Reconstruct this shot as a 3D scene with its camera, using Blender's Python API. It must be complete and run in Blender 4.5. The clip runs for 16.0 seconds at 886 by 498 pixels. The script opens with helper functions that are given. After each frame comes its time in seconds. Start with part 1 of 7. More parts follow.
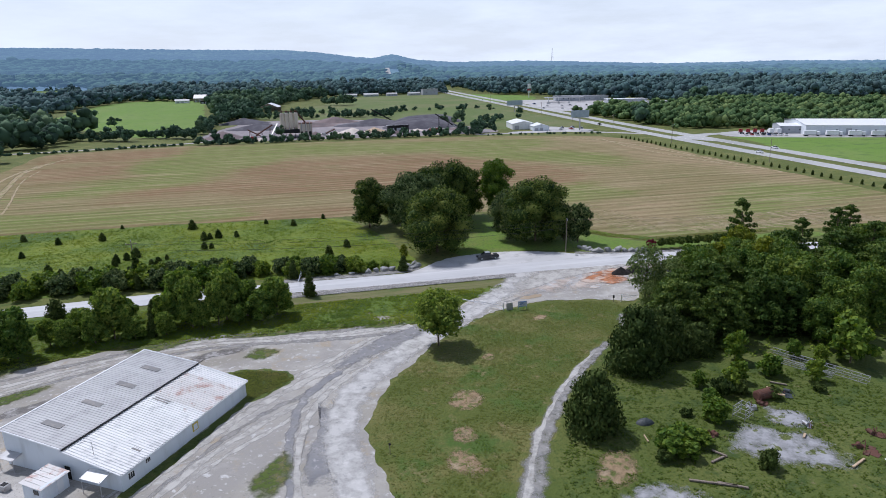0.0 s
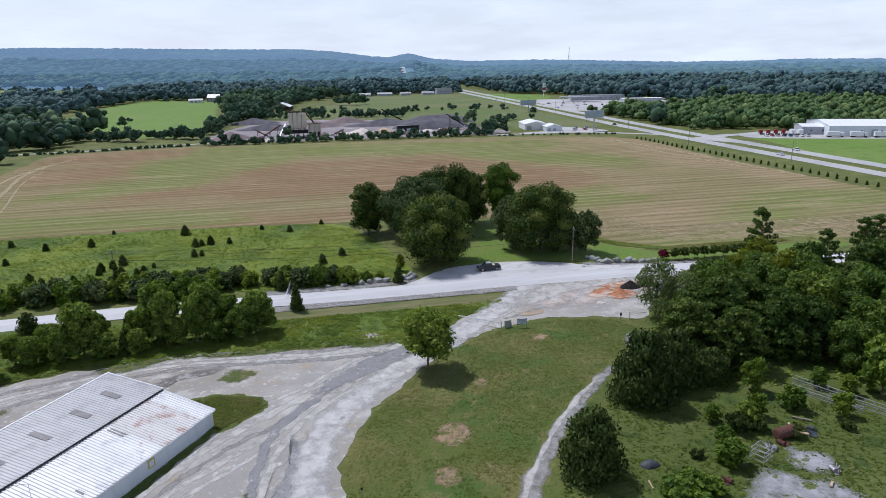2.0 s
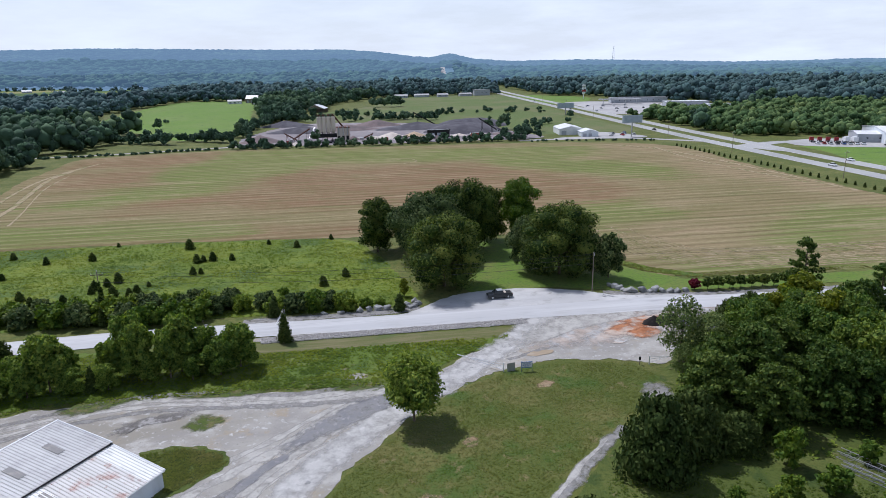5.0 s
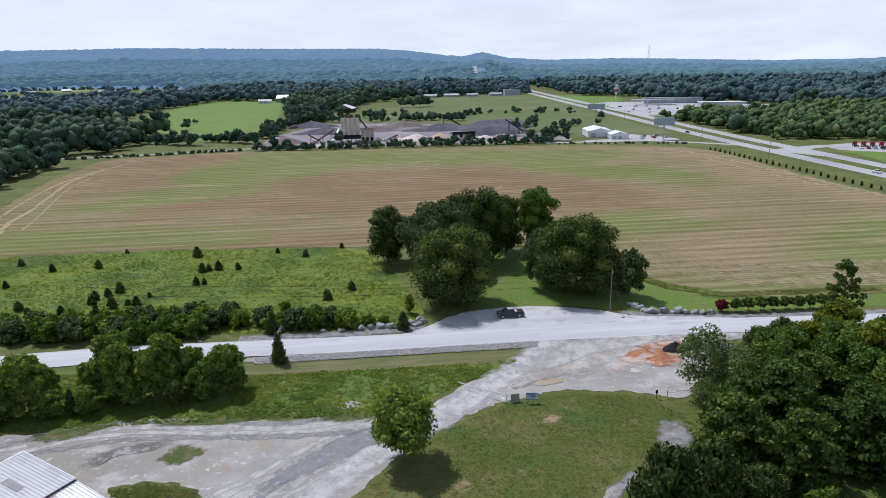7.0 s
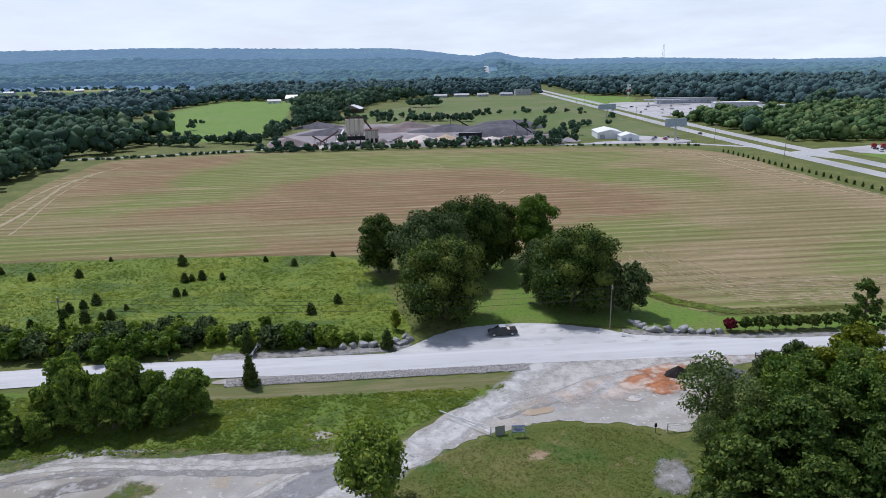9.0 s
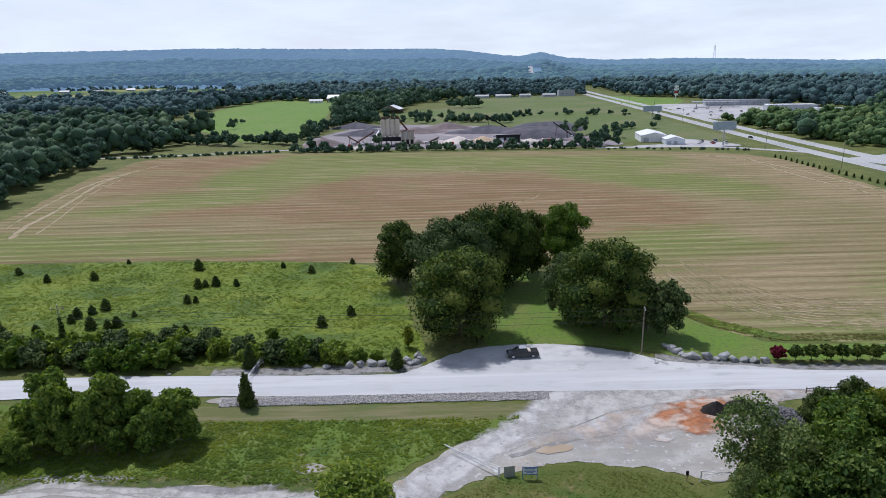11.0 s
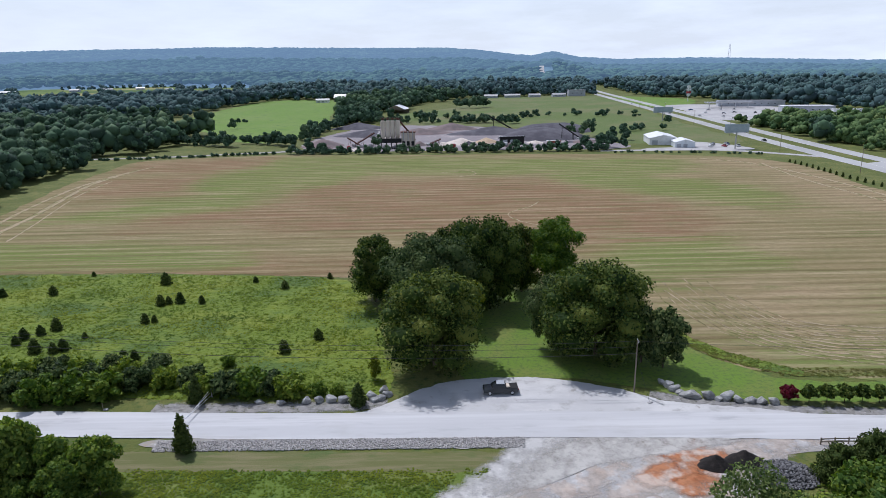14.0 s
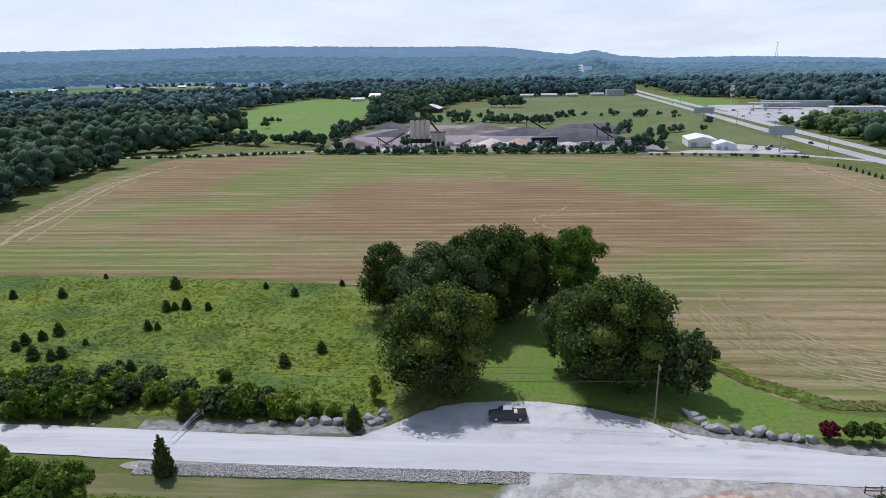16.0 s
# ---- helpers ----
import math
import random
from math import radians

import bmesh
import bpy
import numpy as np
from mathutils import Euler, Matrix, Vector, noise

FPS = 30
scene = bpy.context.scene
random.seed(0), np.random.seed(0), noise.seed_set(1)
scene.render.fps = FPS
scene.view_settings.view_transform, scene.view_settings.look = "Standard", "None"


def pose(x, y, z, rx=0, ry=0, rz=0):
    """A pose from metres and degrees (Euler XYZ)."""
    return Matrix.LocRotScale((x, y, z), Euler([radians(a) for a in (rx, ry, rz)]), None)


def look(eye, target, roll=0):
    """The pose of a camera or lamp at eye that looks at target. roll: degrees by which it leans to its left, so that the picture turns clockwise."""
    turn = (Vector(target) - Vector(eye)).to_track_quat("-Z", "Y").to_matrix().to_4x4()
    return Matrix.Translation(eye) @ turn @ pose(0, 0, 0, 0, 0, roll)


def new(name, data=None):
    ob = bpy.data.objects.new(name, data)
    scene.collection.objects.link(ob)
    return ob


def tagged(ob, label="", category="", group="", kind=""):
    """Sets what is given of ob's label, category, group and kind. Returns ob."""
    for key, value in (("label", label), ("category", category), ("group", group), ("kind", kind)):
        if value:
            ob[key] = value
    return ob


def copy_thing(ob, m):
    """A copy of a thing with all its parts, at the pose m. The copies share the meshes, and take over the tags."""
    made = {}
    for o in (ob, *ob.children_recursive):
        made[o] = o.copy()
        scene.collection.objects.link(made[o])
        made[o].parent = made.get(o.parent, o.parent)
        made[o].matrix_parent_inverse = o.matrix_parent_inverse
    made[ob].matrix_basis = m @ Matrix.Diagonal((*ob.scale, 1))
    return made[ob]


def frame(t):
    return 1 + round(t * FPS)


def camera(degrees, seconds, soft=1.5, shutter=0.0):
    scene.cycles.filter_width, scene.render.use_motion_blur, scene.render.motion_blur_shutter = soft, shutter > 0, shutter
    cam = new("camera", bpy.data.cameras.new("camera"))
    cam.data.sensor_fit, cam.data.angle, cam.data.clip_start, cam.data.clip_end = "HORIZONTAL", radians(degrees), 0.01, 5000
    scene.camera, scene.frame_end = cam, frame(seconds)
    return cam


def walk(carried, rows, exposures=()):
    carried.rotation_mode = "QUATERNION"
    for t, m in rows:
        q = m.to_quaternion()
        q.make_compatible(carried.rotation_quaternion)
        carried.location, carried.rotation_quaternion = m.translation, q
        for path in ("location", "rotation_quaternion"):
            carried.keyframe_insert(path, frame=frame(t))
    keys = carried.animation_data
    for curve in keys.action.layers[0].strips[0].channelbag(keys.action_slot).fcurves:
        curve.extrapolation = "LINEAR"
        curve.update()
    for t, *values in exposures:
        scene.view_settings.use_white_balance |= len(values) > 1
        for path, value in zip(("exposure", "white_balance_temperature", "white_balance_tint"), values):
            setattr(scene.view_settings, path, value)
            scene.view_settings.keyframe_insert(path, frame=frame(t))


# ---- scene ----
cam = camera(69.1, 16.0, soft=0.6)
PATH = [
    (0, (-47.877, -64.193, 49.848), (-47.415, -62.327, 49.295), -1.0),
    (0.5, (-46.164, -61.96, 49.855), (-45.702, -60.094, 49.302), -1.0),
    (1, (-44.699, -60.086, 49.892), (-44.255, -58.216, 49.339), -1.0),
    (1.5, (-42.842, -57.678, 49.813), (-42.419, -55.804, 49.259), -1.1),
    (2, (-41.355, -55.908, 49.85), (-40.941, -54.031, 49.295), -1.1),
    (2.5, (-39.614, -53.906, 49.942), (-39.205, -52.028, 49.387), -1.0),
    (3, (-37.956, -52.18, 50.245), (-37.553, -50.301, 49.689), -1.1),
    (5.5, (-29.575, -42.337, 52.29), (-29.312, -40.433, 51.736), -1.1),
    (6, (-28.05, -40.44, 52.61), (-27.813, -38.533, 52.055), -1.1),
    (6.5, (-26.441, -38.384, 52.913), (-26.23, -36.474, 52.358), -1.2),
    (7, (-24.877, -36.418, 52.989), (-24.679, -34.507, 52.434), -1.2),
    (7.5, (-23.282, -34.317, 53.056), (-23.093, -32.405, 52.501), -1.2),
    (8, (-21.855, -32.312, 53.154), (-21.671, -30.4, 52.599), -1.3),
    (8.5, (-20.419, -30.178, 53.229), (-20.24, -28.265, 52.673), -1.3),
    (11, (-13.554, -18.464, 52.711), (-13.523, -16.541, 52.159), -1.2),
    (11.5, (-12.336, -16.185, 52.778), (-12.317, -14.263, 52.226), -1.2),
    (12, (-11.094, -14.044, 52.801), (-11.084, -12.122, 52.248), -1.2),
    (12.5, (-9.867, -11.821, 52.856), (-9.863, -9.899, 52.303), -1.2),
    (13, (-8.667, -9.582, 52.87), (-8.666, -7.661, 52.316), -1.2),
    (13.5, (-7.41, -7.585, 52.896), (-7.413, -5.663, 52.342), -1.1),
    (14, (-6.26, -5.439, 52.938), (-6.265, -3.517, 52.384), -1.1),
    (14.5, (-5.03, -3.426, 52.875), (-5.037, -1.505, 52.32), -1.1),
    (15, (-3.847, -1.38, 52.889), (-3.855, 0.541, 52.334), -1.1),
    (15.5, (-2.881, 0.668, 52.902), (-2.929, 2.589, 52.347), -1.1),
    (16, (-1.501, 2.579, 52.905), (-1.618, 4.497, 52.35), -1.1),
]
walk(cam, [(t, look(eye, target, roll)) for t, eye, target, roll in PATH], [(0.0, 0.0, 5900, 15), (16.0, 0.0, 5900, 15)])

# ---- light ----
SUN_FROM = Vector((-0.45, 0.60, 1.28)).normalized()
world = bpy.data.worlds.new("sky")
scene.world = world
world.use_nodes = True
wn, wl = world.node_tree.nodes, world.node_tree.links
sky = wn.new("ShaderNodeTexSky")
sky.sky_type, sky.sun_disc = "NISHITA", False
sky.sun_elevation = math.asin(SUN_FROM.z)
sky.sun_rotation = math.atan2(SUN_FROM.x, SUN_FROM.y)
sky.air_density, sky.dust_density, sky.ozone_density = 1.0, 1.6, 1.5
# thin summer cloud, stretched towards the horizon
wc = wn.new("ShaderNodeTexCoord")
wm = wn.new("ShaderNodeMapping")
wm.inputs["Scale"].default_value = (2.2, 2.2, 11.0)
wz = wn.new("ShaderNodeTexNoise")
wz.inputs["Scale"].default_value, wz.inputs["Detail"].default_value, wz.inputs["Roughness"].default_value = 2.6, 7, 0.6
wr = wn.new("ShaderNodeValToRGB")
wr.color_ramp.elements[0].position, wr.color_ramp.elements[1].position = 0.38, 0.72
wx = wn.new("ShaderNodeMix")
wx.data_type = "RGBA"
wx.inputs["B"].default_value = (10.2, 11.0, 11.8, 1)
# haze is thickest at the horizon and thins upwards
wsep = wn.new("ShaderNodeSeparateXYZ")
wh = wn.new("ShaderNodeMapRange")
wh.inputs["From Min"].default_value, wh.inputs["From Max"].default_value = 0.0, 0.6
wh.inputs["To Min"].default_value, wh.inputs["To Max"].default_value = 0.80, 0.05
wmul = wn.new("ShaderNodeMath")
wmul.operation = "MULTIPLY_ADD"
wmul.inputs[1].default_value = 0.25
wmul.use_clamp = True
wl.new(wc.outputs["Generated"], wm.inputs["Vector"])
wl.new(wc.outputs["Generated"], wsep.inputs[0])
wl.new(wsep.outputs["Z"], wh.inputs["Value"])
wl.new(wm.outputs[0], wz.inputs["Vector"])
wl.new(wz.outputs["Fac"], wr.inputs["Fac"])
wl.new(wr.outputs["Color"], wmul.inputs[0])
wl.new(wh.outputs[0], wmul.inputs[2])
wl.new(wmul.outputs[0], wx.inputs["Factor"])
wl.new(sky.outputs["Color"], wx.inputs["A"])
wl.new(wx.outputs["Result"], wn["Background"].inputs["Color"])
wn["Background"].inputs["Strength"].default_value = 0.085
sun = new("sun", bpy.data.lights.new("sun", "SUN"))
sun.data.energy, sun.data.angle, sun.data.color = 3.3, radians(0.6), (1.0, 0.97, 0.93)
sun.matrix_world = look(SUN_FROM * 100, (0, 0, 0))
scene.view_settings.exposure = 0.0


# ---- materials ----
def mat(name, base, rough=0.9, metal=0.0, layers=(), bump=0.0, bump_scale=8.0, rand=0.0, island=0.0, spec=0.3, translucent=None, emit=None, world_space=False, soft=None):
    """layers: (colour, scale, low, high, stretch, detail) mixed over base in turn by noise in the object's own metres."""
    m = bpy.data.materials.new(name)
    m.use_nodes = True
    n, l = m.node_tree.nodes, m.node_tree.links
    p = n["Principled BSDF"]
    p.inputs["Roughness"].default_value, p.inputs["Metallic"].default_value = rough, metal
    p.inputs["Specular IOR Level"].default_value = spec
    co = n.new("ShaderNodeTexCoord")
    where = n.new("ShaderNodeNewGeometry").outputs["Position"] if world_space else co.outputs["Object"]
    c = n.new("ShaderNodeRGB")
    c.outputs[0].default_value = (*base, 1)
    out = c.outputs[0]
    for k, (colour, scale, low, high, stretch, detail) in enumerate(layers):
        mp = n.new("ShaderNodeMapping")
        mp.inputs["Scale"].default_value = stretch
        mp.inputs["Location"].default_value = (3.1 * k, 7.7 * k, 0)
        t = n.new("ShaderNodeTexNoise")
        t.inputs["Scale"].default_value, t.inputs["Detail"].default_value, t.inputs["Roughness"].default_value = scale, detail, 0.62
        r = n.new("ShaderNodeMapRange")
        r.inputs["From Min"].default_value, r.inputs["From Max"].default_value = low, high
        r.interpolation_type = "SMOOTHSTEP"
        x = n.new("ShaderNodeMix")
        x.data_type = "RGBA"
        x.inputs["B"].default_value = (*colour, 1)
        l.new(where, mp.inputs["Vector"])
        l.new(mp.outputs[0], t.inputs["Vector"])
        l.new(t.outputs["Fac"], r.inputs["Value"])
        l.new(r.outputs[0], x.inputs["Factor"])
        l.new(out, x.inputs["A"])
        out = x.outputs["Result"]
    for amount, node, socket in ((rand, "ShaderNodeObjectInfo", "Random"), (island, "ShaderNodeNewGeometry", "Random Per Island")):
        if amount:
            g = n.new(node)
            r = n.new("ShaderNodeMapRange")
            r.inputs["To Min"].default_value, r.inputs["To Max"].default_value = 1 - amount, 1 + amount
            h = n.new("ShaderNodeHueSaturation")
            l.new(g.outputs[socket], r.inputs["Value"])
            l.new(r.outputs[0], h.inputs["Value"])
            r2 = n.new("ShaderNodeMapRange")
            r2.inputs["To Min"].default_value, r2.inputs["To Max"].default_value = 0.5 + amount * 0.06, 0.5 - amount * 0.06
            l.new(g.outputs[socket], r2.inputs["Value"])
            l.new(r2.outputs[0], h.inputs["Hue"])
            l.new(out, h.inputs["Color"])
            out = h.outputs["Color"]
    l.new(out, p.inputs["Base Color"])
    if bump:
        t = n.new("ShaderNodeTexNoise")
        t.inputs["Scale"].default_value, t.inputs["Detail"].default_value = bump_scale, 5
        b = n.new("ShaderNodeBump")
        b.inputs["Strength"].default_value, b.inputs["Distance"].default_value = 1.0, bump
        l.new(co.outputs["Object"], t.inputs["Vector"])
        l.new(t.outputs["Fac"], b.inputs["Height"])
        l.new(b.outputs[0], p.inputs["Normal"])
    if translucent:
        tr = n.new("ShaderNodeBsdfTranslucent")
        mx = n.new("ShaderNodeMixShader")
        mx.inputs[0].default_value = translucent
        h = n.new("ShaderNodeHueSaturation")
        h.inputs["Value"].default_value, h.inputs["Saturation"].default_value = 1.5, 1.15
        l.new(out, h.inputs["Color"])
        l.new(h.outputs[0], tr.inputs["Color"])
        l.new(p.outputs[0], mx.inputs[1])
        l.new(tr.outputs[0], mx.inputs[2])
        l.new(mx.outputs[0], n["Material Output"].inputs["Surface"])
    if soft:
        # thins out towards the border of its patch, broken up by noise
        at = n.new("ShaderNodeAttribute")
        at.attribute_name = "edge"
        t = n.new("ShaderNodeTexNoise")
        t.inputs["Scale"].default_value, t.inputs["Detail"].default_value, t.inputs["Roughness"].default_value = soft[0] if isinstance(soft, tuple) else soft, 9, 0.72
        g = n.new("ShaderNodeMath")
        g.operation = "MULTIPLY_ADD"
        g.inputs[1].default_value, g.inputs[2].default_value = 2.6, -1.3
        a = n.new("ShaderNodeMath")
        a.operation = "ADD"
        r = n.new("ShaderNodeMapRange")
        r.inputs["From Min"].default_value, r.inputs["From Max"].default_value = (0.45, 1.25) if isinstance(soft, tuple) else (0.22, 1.15)
        sm = n.new("ShaderNodeMapping")
        sm.inputs["Scale"].default_value = soft[1] if isinstance(soft, tuple) else (1, 1, 1)
        l.new(co.outputs["Object"], sm.inputs["Vector"])
        l.new(sm.outputs[0], t.inputs["Vector"])
        l.new(at.outputs["Fac"], a.inputs[0])
        l.new(t.outputs["Fac"], g.inputs[0])
        l.new(g.outputs[0], a.inputs[1])
        l.new(a.outputs[0], r.inputs["Value"])
        l.new(r.outputs[0], p.inputs["Alpha"])
    # emission serves only as haze on the far woods and hills
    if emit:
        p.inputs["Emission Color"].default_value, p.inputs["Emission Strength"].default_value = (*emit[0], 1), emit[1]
    return m


U = (1, 1, 1)
M_GRASS = mat("rough_grass", (0.096, 0.112, 0.022), layers=(((0.15, 0.155, 0.042), 0.07, 0.42, 0.65, U, 4), ((0.06, 0.095, 0.02), 0.6, 0.45, 0.7, U, 5), ((0.16, 0.14, 0.055), 0.25, 0.6, 0.75, U, 6)), bump=0.25, bump_scale=1.6)
MEADOW_TONES = (((0.160, 0.200, 0.022), 0.05, 0.46, 0.60, (1, 1.8, 1), 6), ((0.075, 0.125, 0.022), 0.035, 0.50, 0.62, (1, 1.5, 1), 6), ((0.095, 0.145, 0.02), 0.35, 0.52, 0.68, U, 6))
M_MEADOW = mat("meadow", (0.130, 0.182, 0.019), layers=MEADOW_TONES, bump=0.6, bump_scale=1.1)
M_LAWN = mat("mown_lawn", (0.112, 0.188, 0.021), layers=(((0.15, 0.175, 0.040), 0.12, 0.4, 0.7, U, 4), ((0.075, 0.12, 0.028), 1.3, 0.45, 0.7, U, 4)), bump=0.05, bump_scale=5)
M_ISLAND = mat("uneven_mown_grass", (0.084, 0.104, 0.018), layers=(((0.135, 0.132, 0.038), 0.055, 0.44, 0.62, (1, 1.4, 1), 6), ((0.060, 0.104, 0.016), 0.10, 0.50, 0.64, U, 6), ((0.180, 0.150, 0.065), 0.3, 0.58, 0.70, U, 8), ((0.060, 0.085, 0.016), 1.8, 0.50, 0.70, U, 5)), bump=0.18, bump_scale=2.6)
M_YARDGRASS = mat("fresh_weedy_grass", (0.076, 0.102, 0.018), layers=(((0.105, 0.122, 0.028), 0.07, 0.46, 0.64, U, 6), ((0.042, 0.070, 0.013), 0.25, 0.50, 0.66, U, 6), ((0.150, 0.135, 0.060), 0.4, 0.60, 0.70, U, 8), ((0.050, 0.080, 0.015), 1.9, 0.50, 0.70, U, 5)), bump=0.22, bump_scale=2.2)
M_BELT = mat("tall_green_weeds", (0.098, 0.150, 0.020), layers=(((0.14, 0.17, 0.035), 0.07, 0.46, 0.64, (0.6, 1.4, 1), 6), ((0.06, 0.105, 0.015), 0.25, 0.5, 0.66, U, 6), ((0.16, 0.15, 0.07), 0.2, 0.60, 0.72, U, 8)), bump=0.25, bump_scale=2)
M_SPRIG = mat("thin_weeds_on_gravel", (0.080, 0.110, 0.024), rough=1.0, soft=0.8, layers=(((0.150, 0.140, 0.060), 0.5, 0.48, 0.64, U, 7), ((0.055, 0.090, 0.018), 1.4, 0.5, 0.7, U, 5)), bump=0.15, bump_scale=3)
M_ASPH = mat("old_grey_asphalt", (0.270, 0.266, 0.266), rough=0.95, soft=0.5, layers=(((0.19, 0.19, 0.20), 0.5, 0.48, 0.62, U, 7), ((0.40, 0.39, 0.385), 0.7, 0.56, 0.66, U, 7)), bump=0.02)
M_PALEDUST = mat("white_limestone_dust", (0.445, 0.43, 0.40), rough=1.0, soft=0.4, layers=(((0.37, 0.355, 0.33), 0.35, 0.50, 0.64, U, 8), ((0.31, 0.29, 0.26), 1.1, 0.58, 0.70, U, 6)), bump=0.02)
M_VERGE = mat("mown_verge", (0.115, 0.122, 0.040), layers=(((0.17, 0.155, 0.075), 0.5, 0.4, 0.65, (0.15, 1.6, 1), 5), ((0.08, 0.115, 0.03), 0.25, 0.5, 0.7, (0.5, 1.2, 1), 5)), bump=0.06, bump_scale=4)
M_FARFIELD = mat("distant_field", (0.150, 0.200, 0.085), rough=1.0, spec=0.0, layers=(((0.27, 0.26, 0.13), 0.006, 0.46, 0.54, U, 3), ((0.10, 0.15, 0.07), 0.01, 0.5, 0.6, U, 4)))
M_PASTURE = mat("green_pasture", (0.118, 0.205, 0.026), layers=(((0.14, 0.21, 0.04), 0.02, 0.4, 0.65, (1, 0.6, 1), 5), ((0.08, 0.14, 0.03), 0.12, 0.5, 0.7, U, 5)), bump=0.2, bump_scale=0.8)
M_ROUGH = mat("rough_pasture", (0.098, 0.138, 0.034), layers=(((0.145, 0.150, 0.062), 0.012, 0.42, 0.62, U, 6), ((0.085, 0.13, 0.03), 0.05, 0.5, 0.7, U, 6)), bump=0.2, bump_scale=0.8)


def field_material():
    """Mown hay: soil, straw and regrowth in swaths along x, over broad stretches that the sheet's attributes name."""
    m = bpy.data.materials.new("mown_field")
    m.use_nodes = True
    n, l = m.node_tree.nodes, m.node_tree.links
    p = n["Principled BSDF"]
    p.inputs["Roughness"].default_value, p.inputs["Specular IOR Level"].default_value = 1.0, 0.1
    co = n.new("ShaderNodeTexCoord")

    def speckle(scale, stretch, detail, low, high, shift=0.0):
        mp = n.new("ShaderNodeMapping")
        mp.inputs["Scale"].default_value, mp.inputs["Location"].default_value = stretch, (shift, shift * 2, 0)
        t = n.new("ShaderNodeTexNoise")
        t.inputs["Scale"].default_value, t.inputs["Detail"].default_value, t.inputs["Roughness"].default_value = scale, detail, 0.65
        r = n.new("ShaderNodeMapRange")
        r.inputs["From Min"].default_value, r.inputs["From Max"].default_value = low, high
        l.new(co.outputs["Object"], mp.inputs["Vector"])
        l.new(mp.outputs[0], t.inputs["Vector"])
        l.new(t.outputs["Fac"], r.inputs["Value"])
        return r.outputs[0]

    def math2(op, a, b, clamp=False):
        k = n.new("ShaderNodeMath")
        k.operation, k.use_clamp = op, clamp
        for i, v in enumerate((a, b)):
            if isinstance(v, float):
                k.inputs[i].default_value = v
            else:
                l.new(v, k.inputs[i])
        return k.outputs[0]

    def mixed(a, colour, fac):
        x = n.new("ShaderNodeMix")
        x.data_type = "RGBA"
        x.inputs["B"].default_value = (*colour, 1)
        l.new(a, x.inputs["A"])
        l.new(fac, x.inputs["Factor"])
        return x.outputs["Result"]

    def region(name, rough, most):
        """The named stretch, its border broken up by mottling."""
        at = n.new("ShaderNodeAttribute")
        at.attribute_name = name
        r = n.new("ShaderNodeMapRange")
        r.interpolation_type = "SMOOTHSTEP"
        r.inputs["From Min"].default_value, r.inputs["From Max"].default_value = 0.42, 0.98
        r.inputs["To Max"].default_value = most
        l.new(math2("ADD", at.outputs["Fac"], rough), r.inputs["Value"])
        return r.outputs[0]

    patches = speckle(0.028, (0.6, 1.2, 1), 7, 0.36, 0.66)
    rows = speckle(0.8, (0.016, 0.30, 1), 6, 0.38, 0.62, 5.0)
    fine = speckle(0.8, (0.03, 1.1, 1), 4, 0.40, 0.66, 9.0)
    grain = speckle(0.9, (0.5, 0.9, 1), 5, 0.42, 0.68, 3.0)
    tone = n.new("ShaderNodeRGB")
    tone.outputs[0].default_value = (0.228, 0.180, 0.094, 1)
    rough = math2("ADD", math2("MULTIPLY", patches, 0.36), math2("SUBTRACT", math2("MULTIPLY", rows, 0.42), 0.12))
    out = mixed(tone.outputs[0], (0.120, 0.150, 0.040), math2("MULTIPLY", math2("MULTIPLY", patches, rows), 0.75))
    out = mixed(out, (0.205, 0.112, 0.066), region("brown", rough, 0.88))
    out = mixed(out, (0.125, 0.186, 0.036), region("green", rough, 0.88))
    out = mixed(out, (0.300, 0.222, 0.135), region("straw", rough, 0.8))
    out = mixed(out, (0.130, 0.150, 0.050), math2("MULTIPLY", math2("MULTIPLY", speckle(0.11, (0.5, 1.4, 1), 6, 0.44, 0.64, 17.0), rows), 0.8))
    # raked swaths: a pale line of straw, a dark line of soil
    wv = n.new("ShaderNodeTexWave")
    wv.bands_direction = "Y"
    wv.inputs["Scale"].default_value, wv.inputs["Distortion"].default_value = 0.062, 2.2
    wv.inputs["Detail"].default_value, wv.inputs["Detail Scale"].default_value = 4, 0.35
    wm2 = n.new("ShaderNodeMapping")
    wm2.inputs["Scale"].default_value = (0.05, 1, 1)
    l.new(co.outputs["Object"], wm2.inputs["Vector"])
    l.new(wm2.outputs[0], wv.inputs["Vector"])
    crest = n.new("ShaderNodeMapRange")
    crest.inputs["From Min"].default_value, crest.inputs["From Max"].default_value = 0.62, 0.98
    trough = n.new("ShaderNodeMapRange")
    trough.inputs["From Min"].default_value, trough.inputs["From Max"].default_value = 0.40, 0.05
    l.new(wv.outputs["Fac"], crest.inputs["Value"])
    l.new(wv.outputs["Fac"], trough.inputs["Value"])
    out = mixed(out, (0.125, 0.088, 0.045), math2("MULTIPLY", math2("MULTIPLY", trough.outputs[0], rows), 0.75))
    out = mixed(out, (0.370, 0.295, 0.180), math2("MULTIPLY", math2("MULTIPLY", crest.outputs[0], fine), 0.7))
    out = mixed(out, (0.360, 0.290, 0.180), math2("MULTIPLY", speckle(0.8, (0.025, 0.4, 1), 6, 0.53, 0.64, 31.0), 0.62))
    out = mixed(out, (0.310, 0.245, 0.145), math2("MULTIPLY", fine, 0.26))
    out = mixed(out, (0.120, 0.105, 0.045), math2("MULTIPLY", grain, 0.34))
    l.new(out, p.inputs["Base Color"])
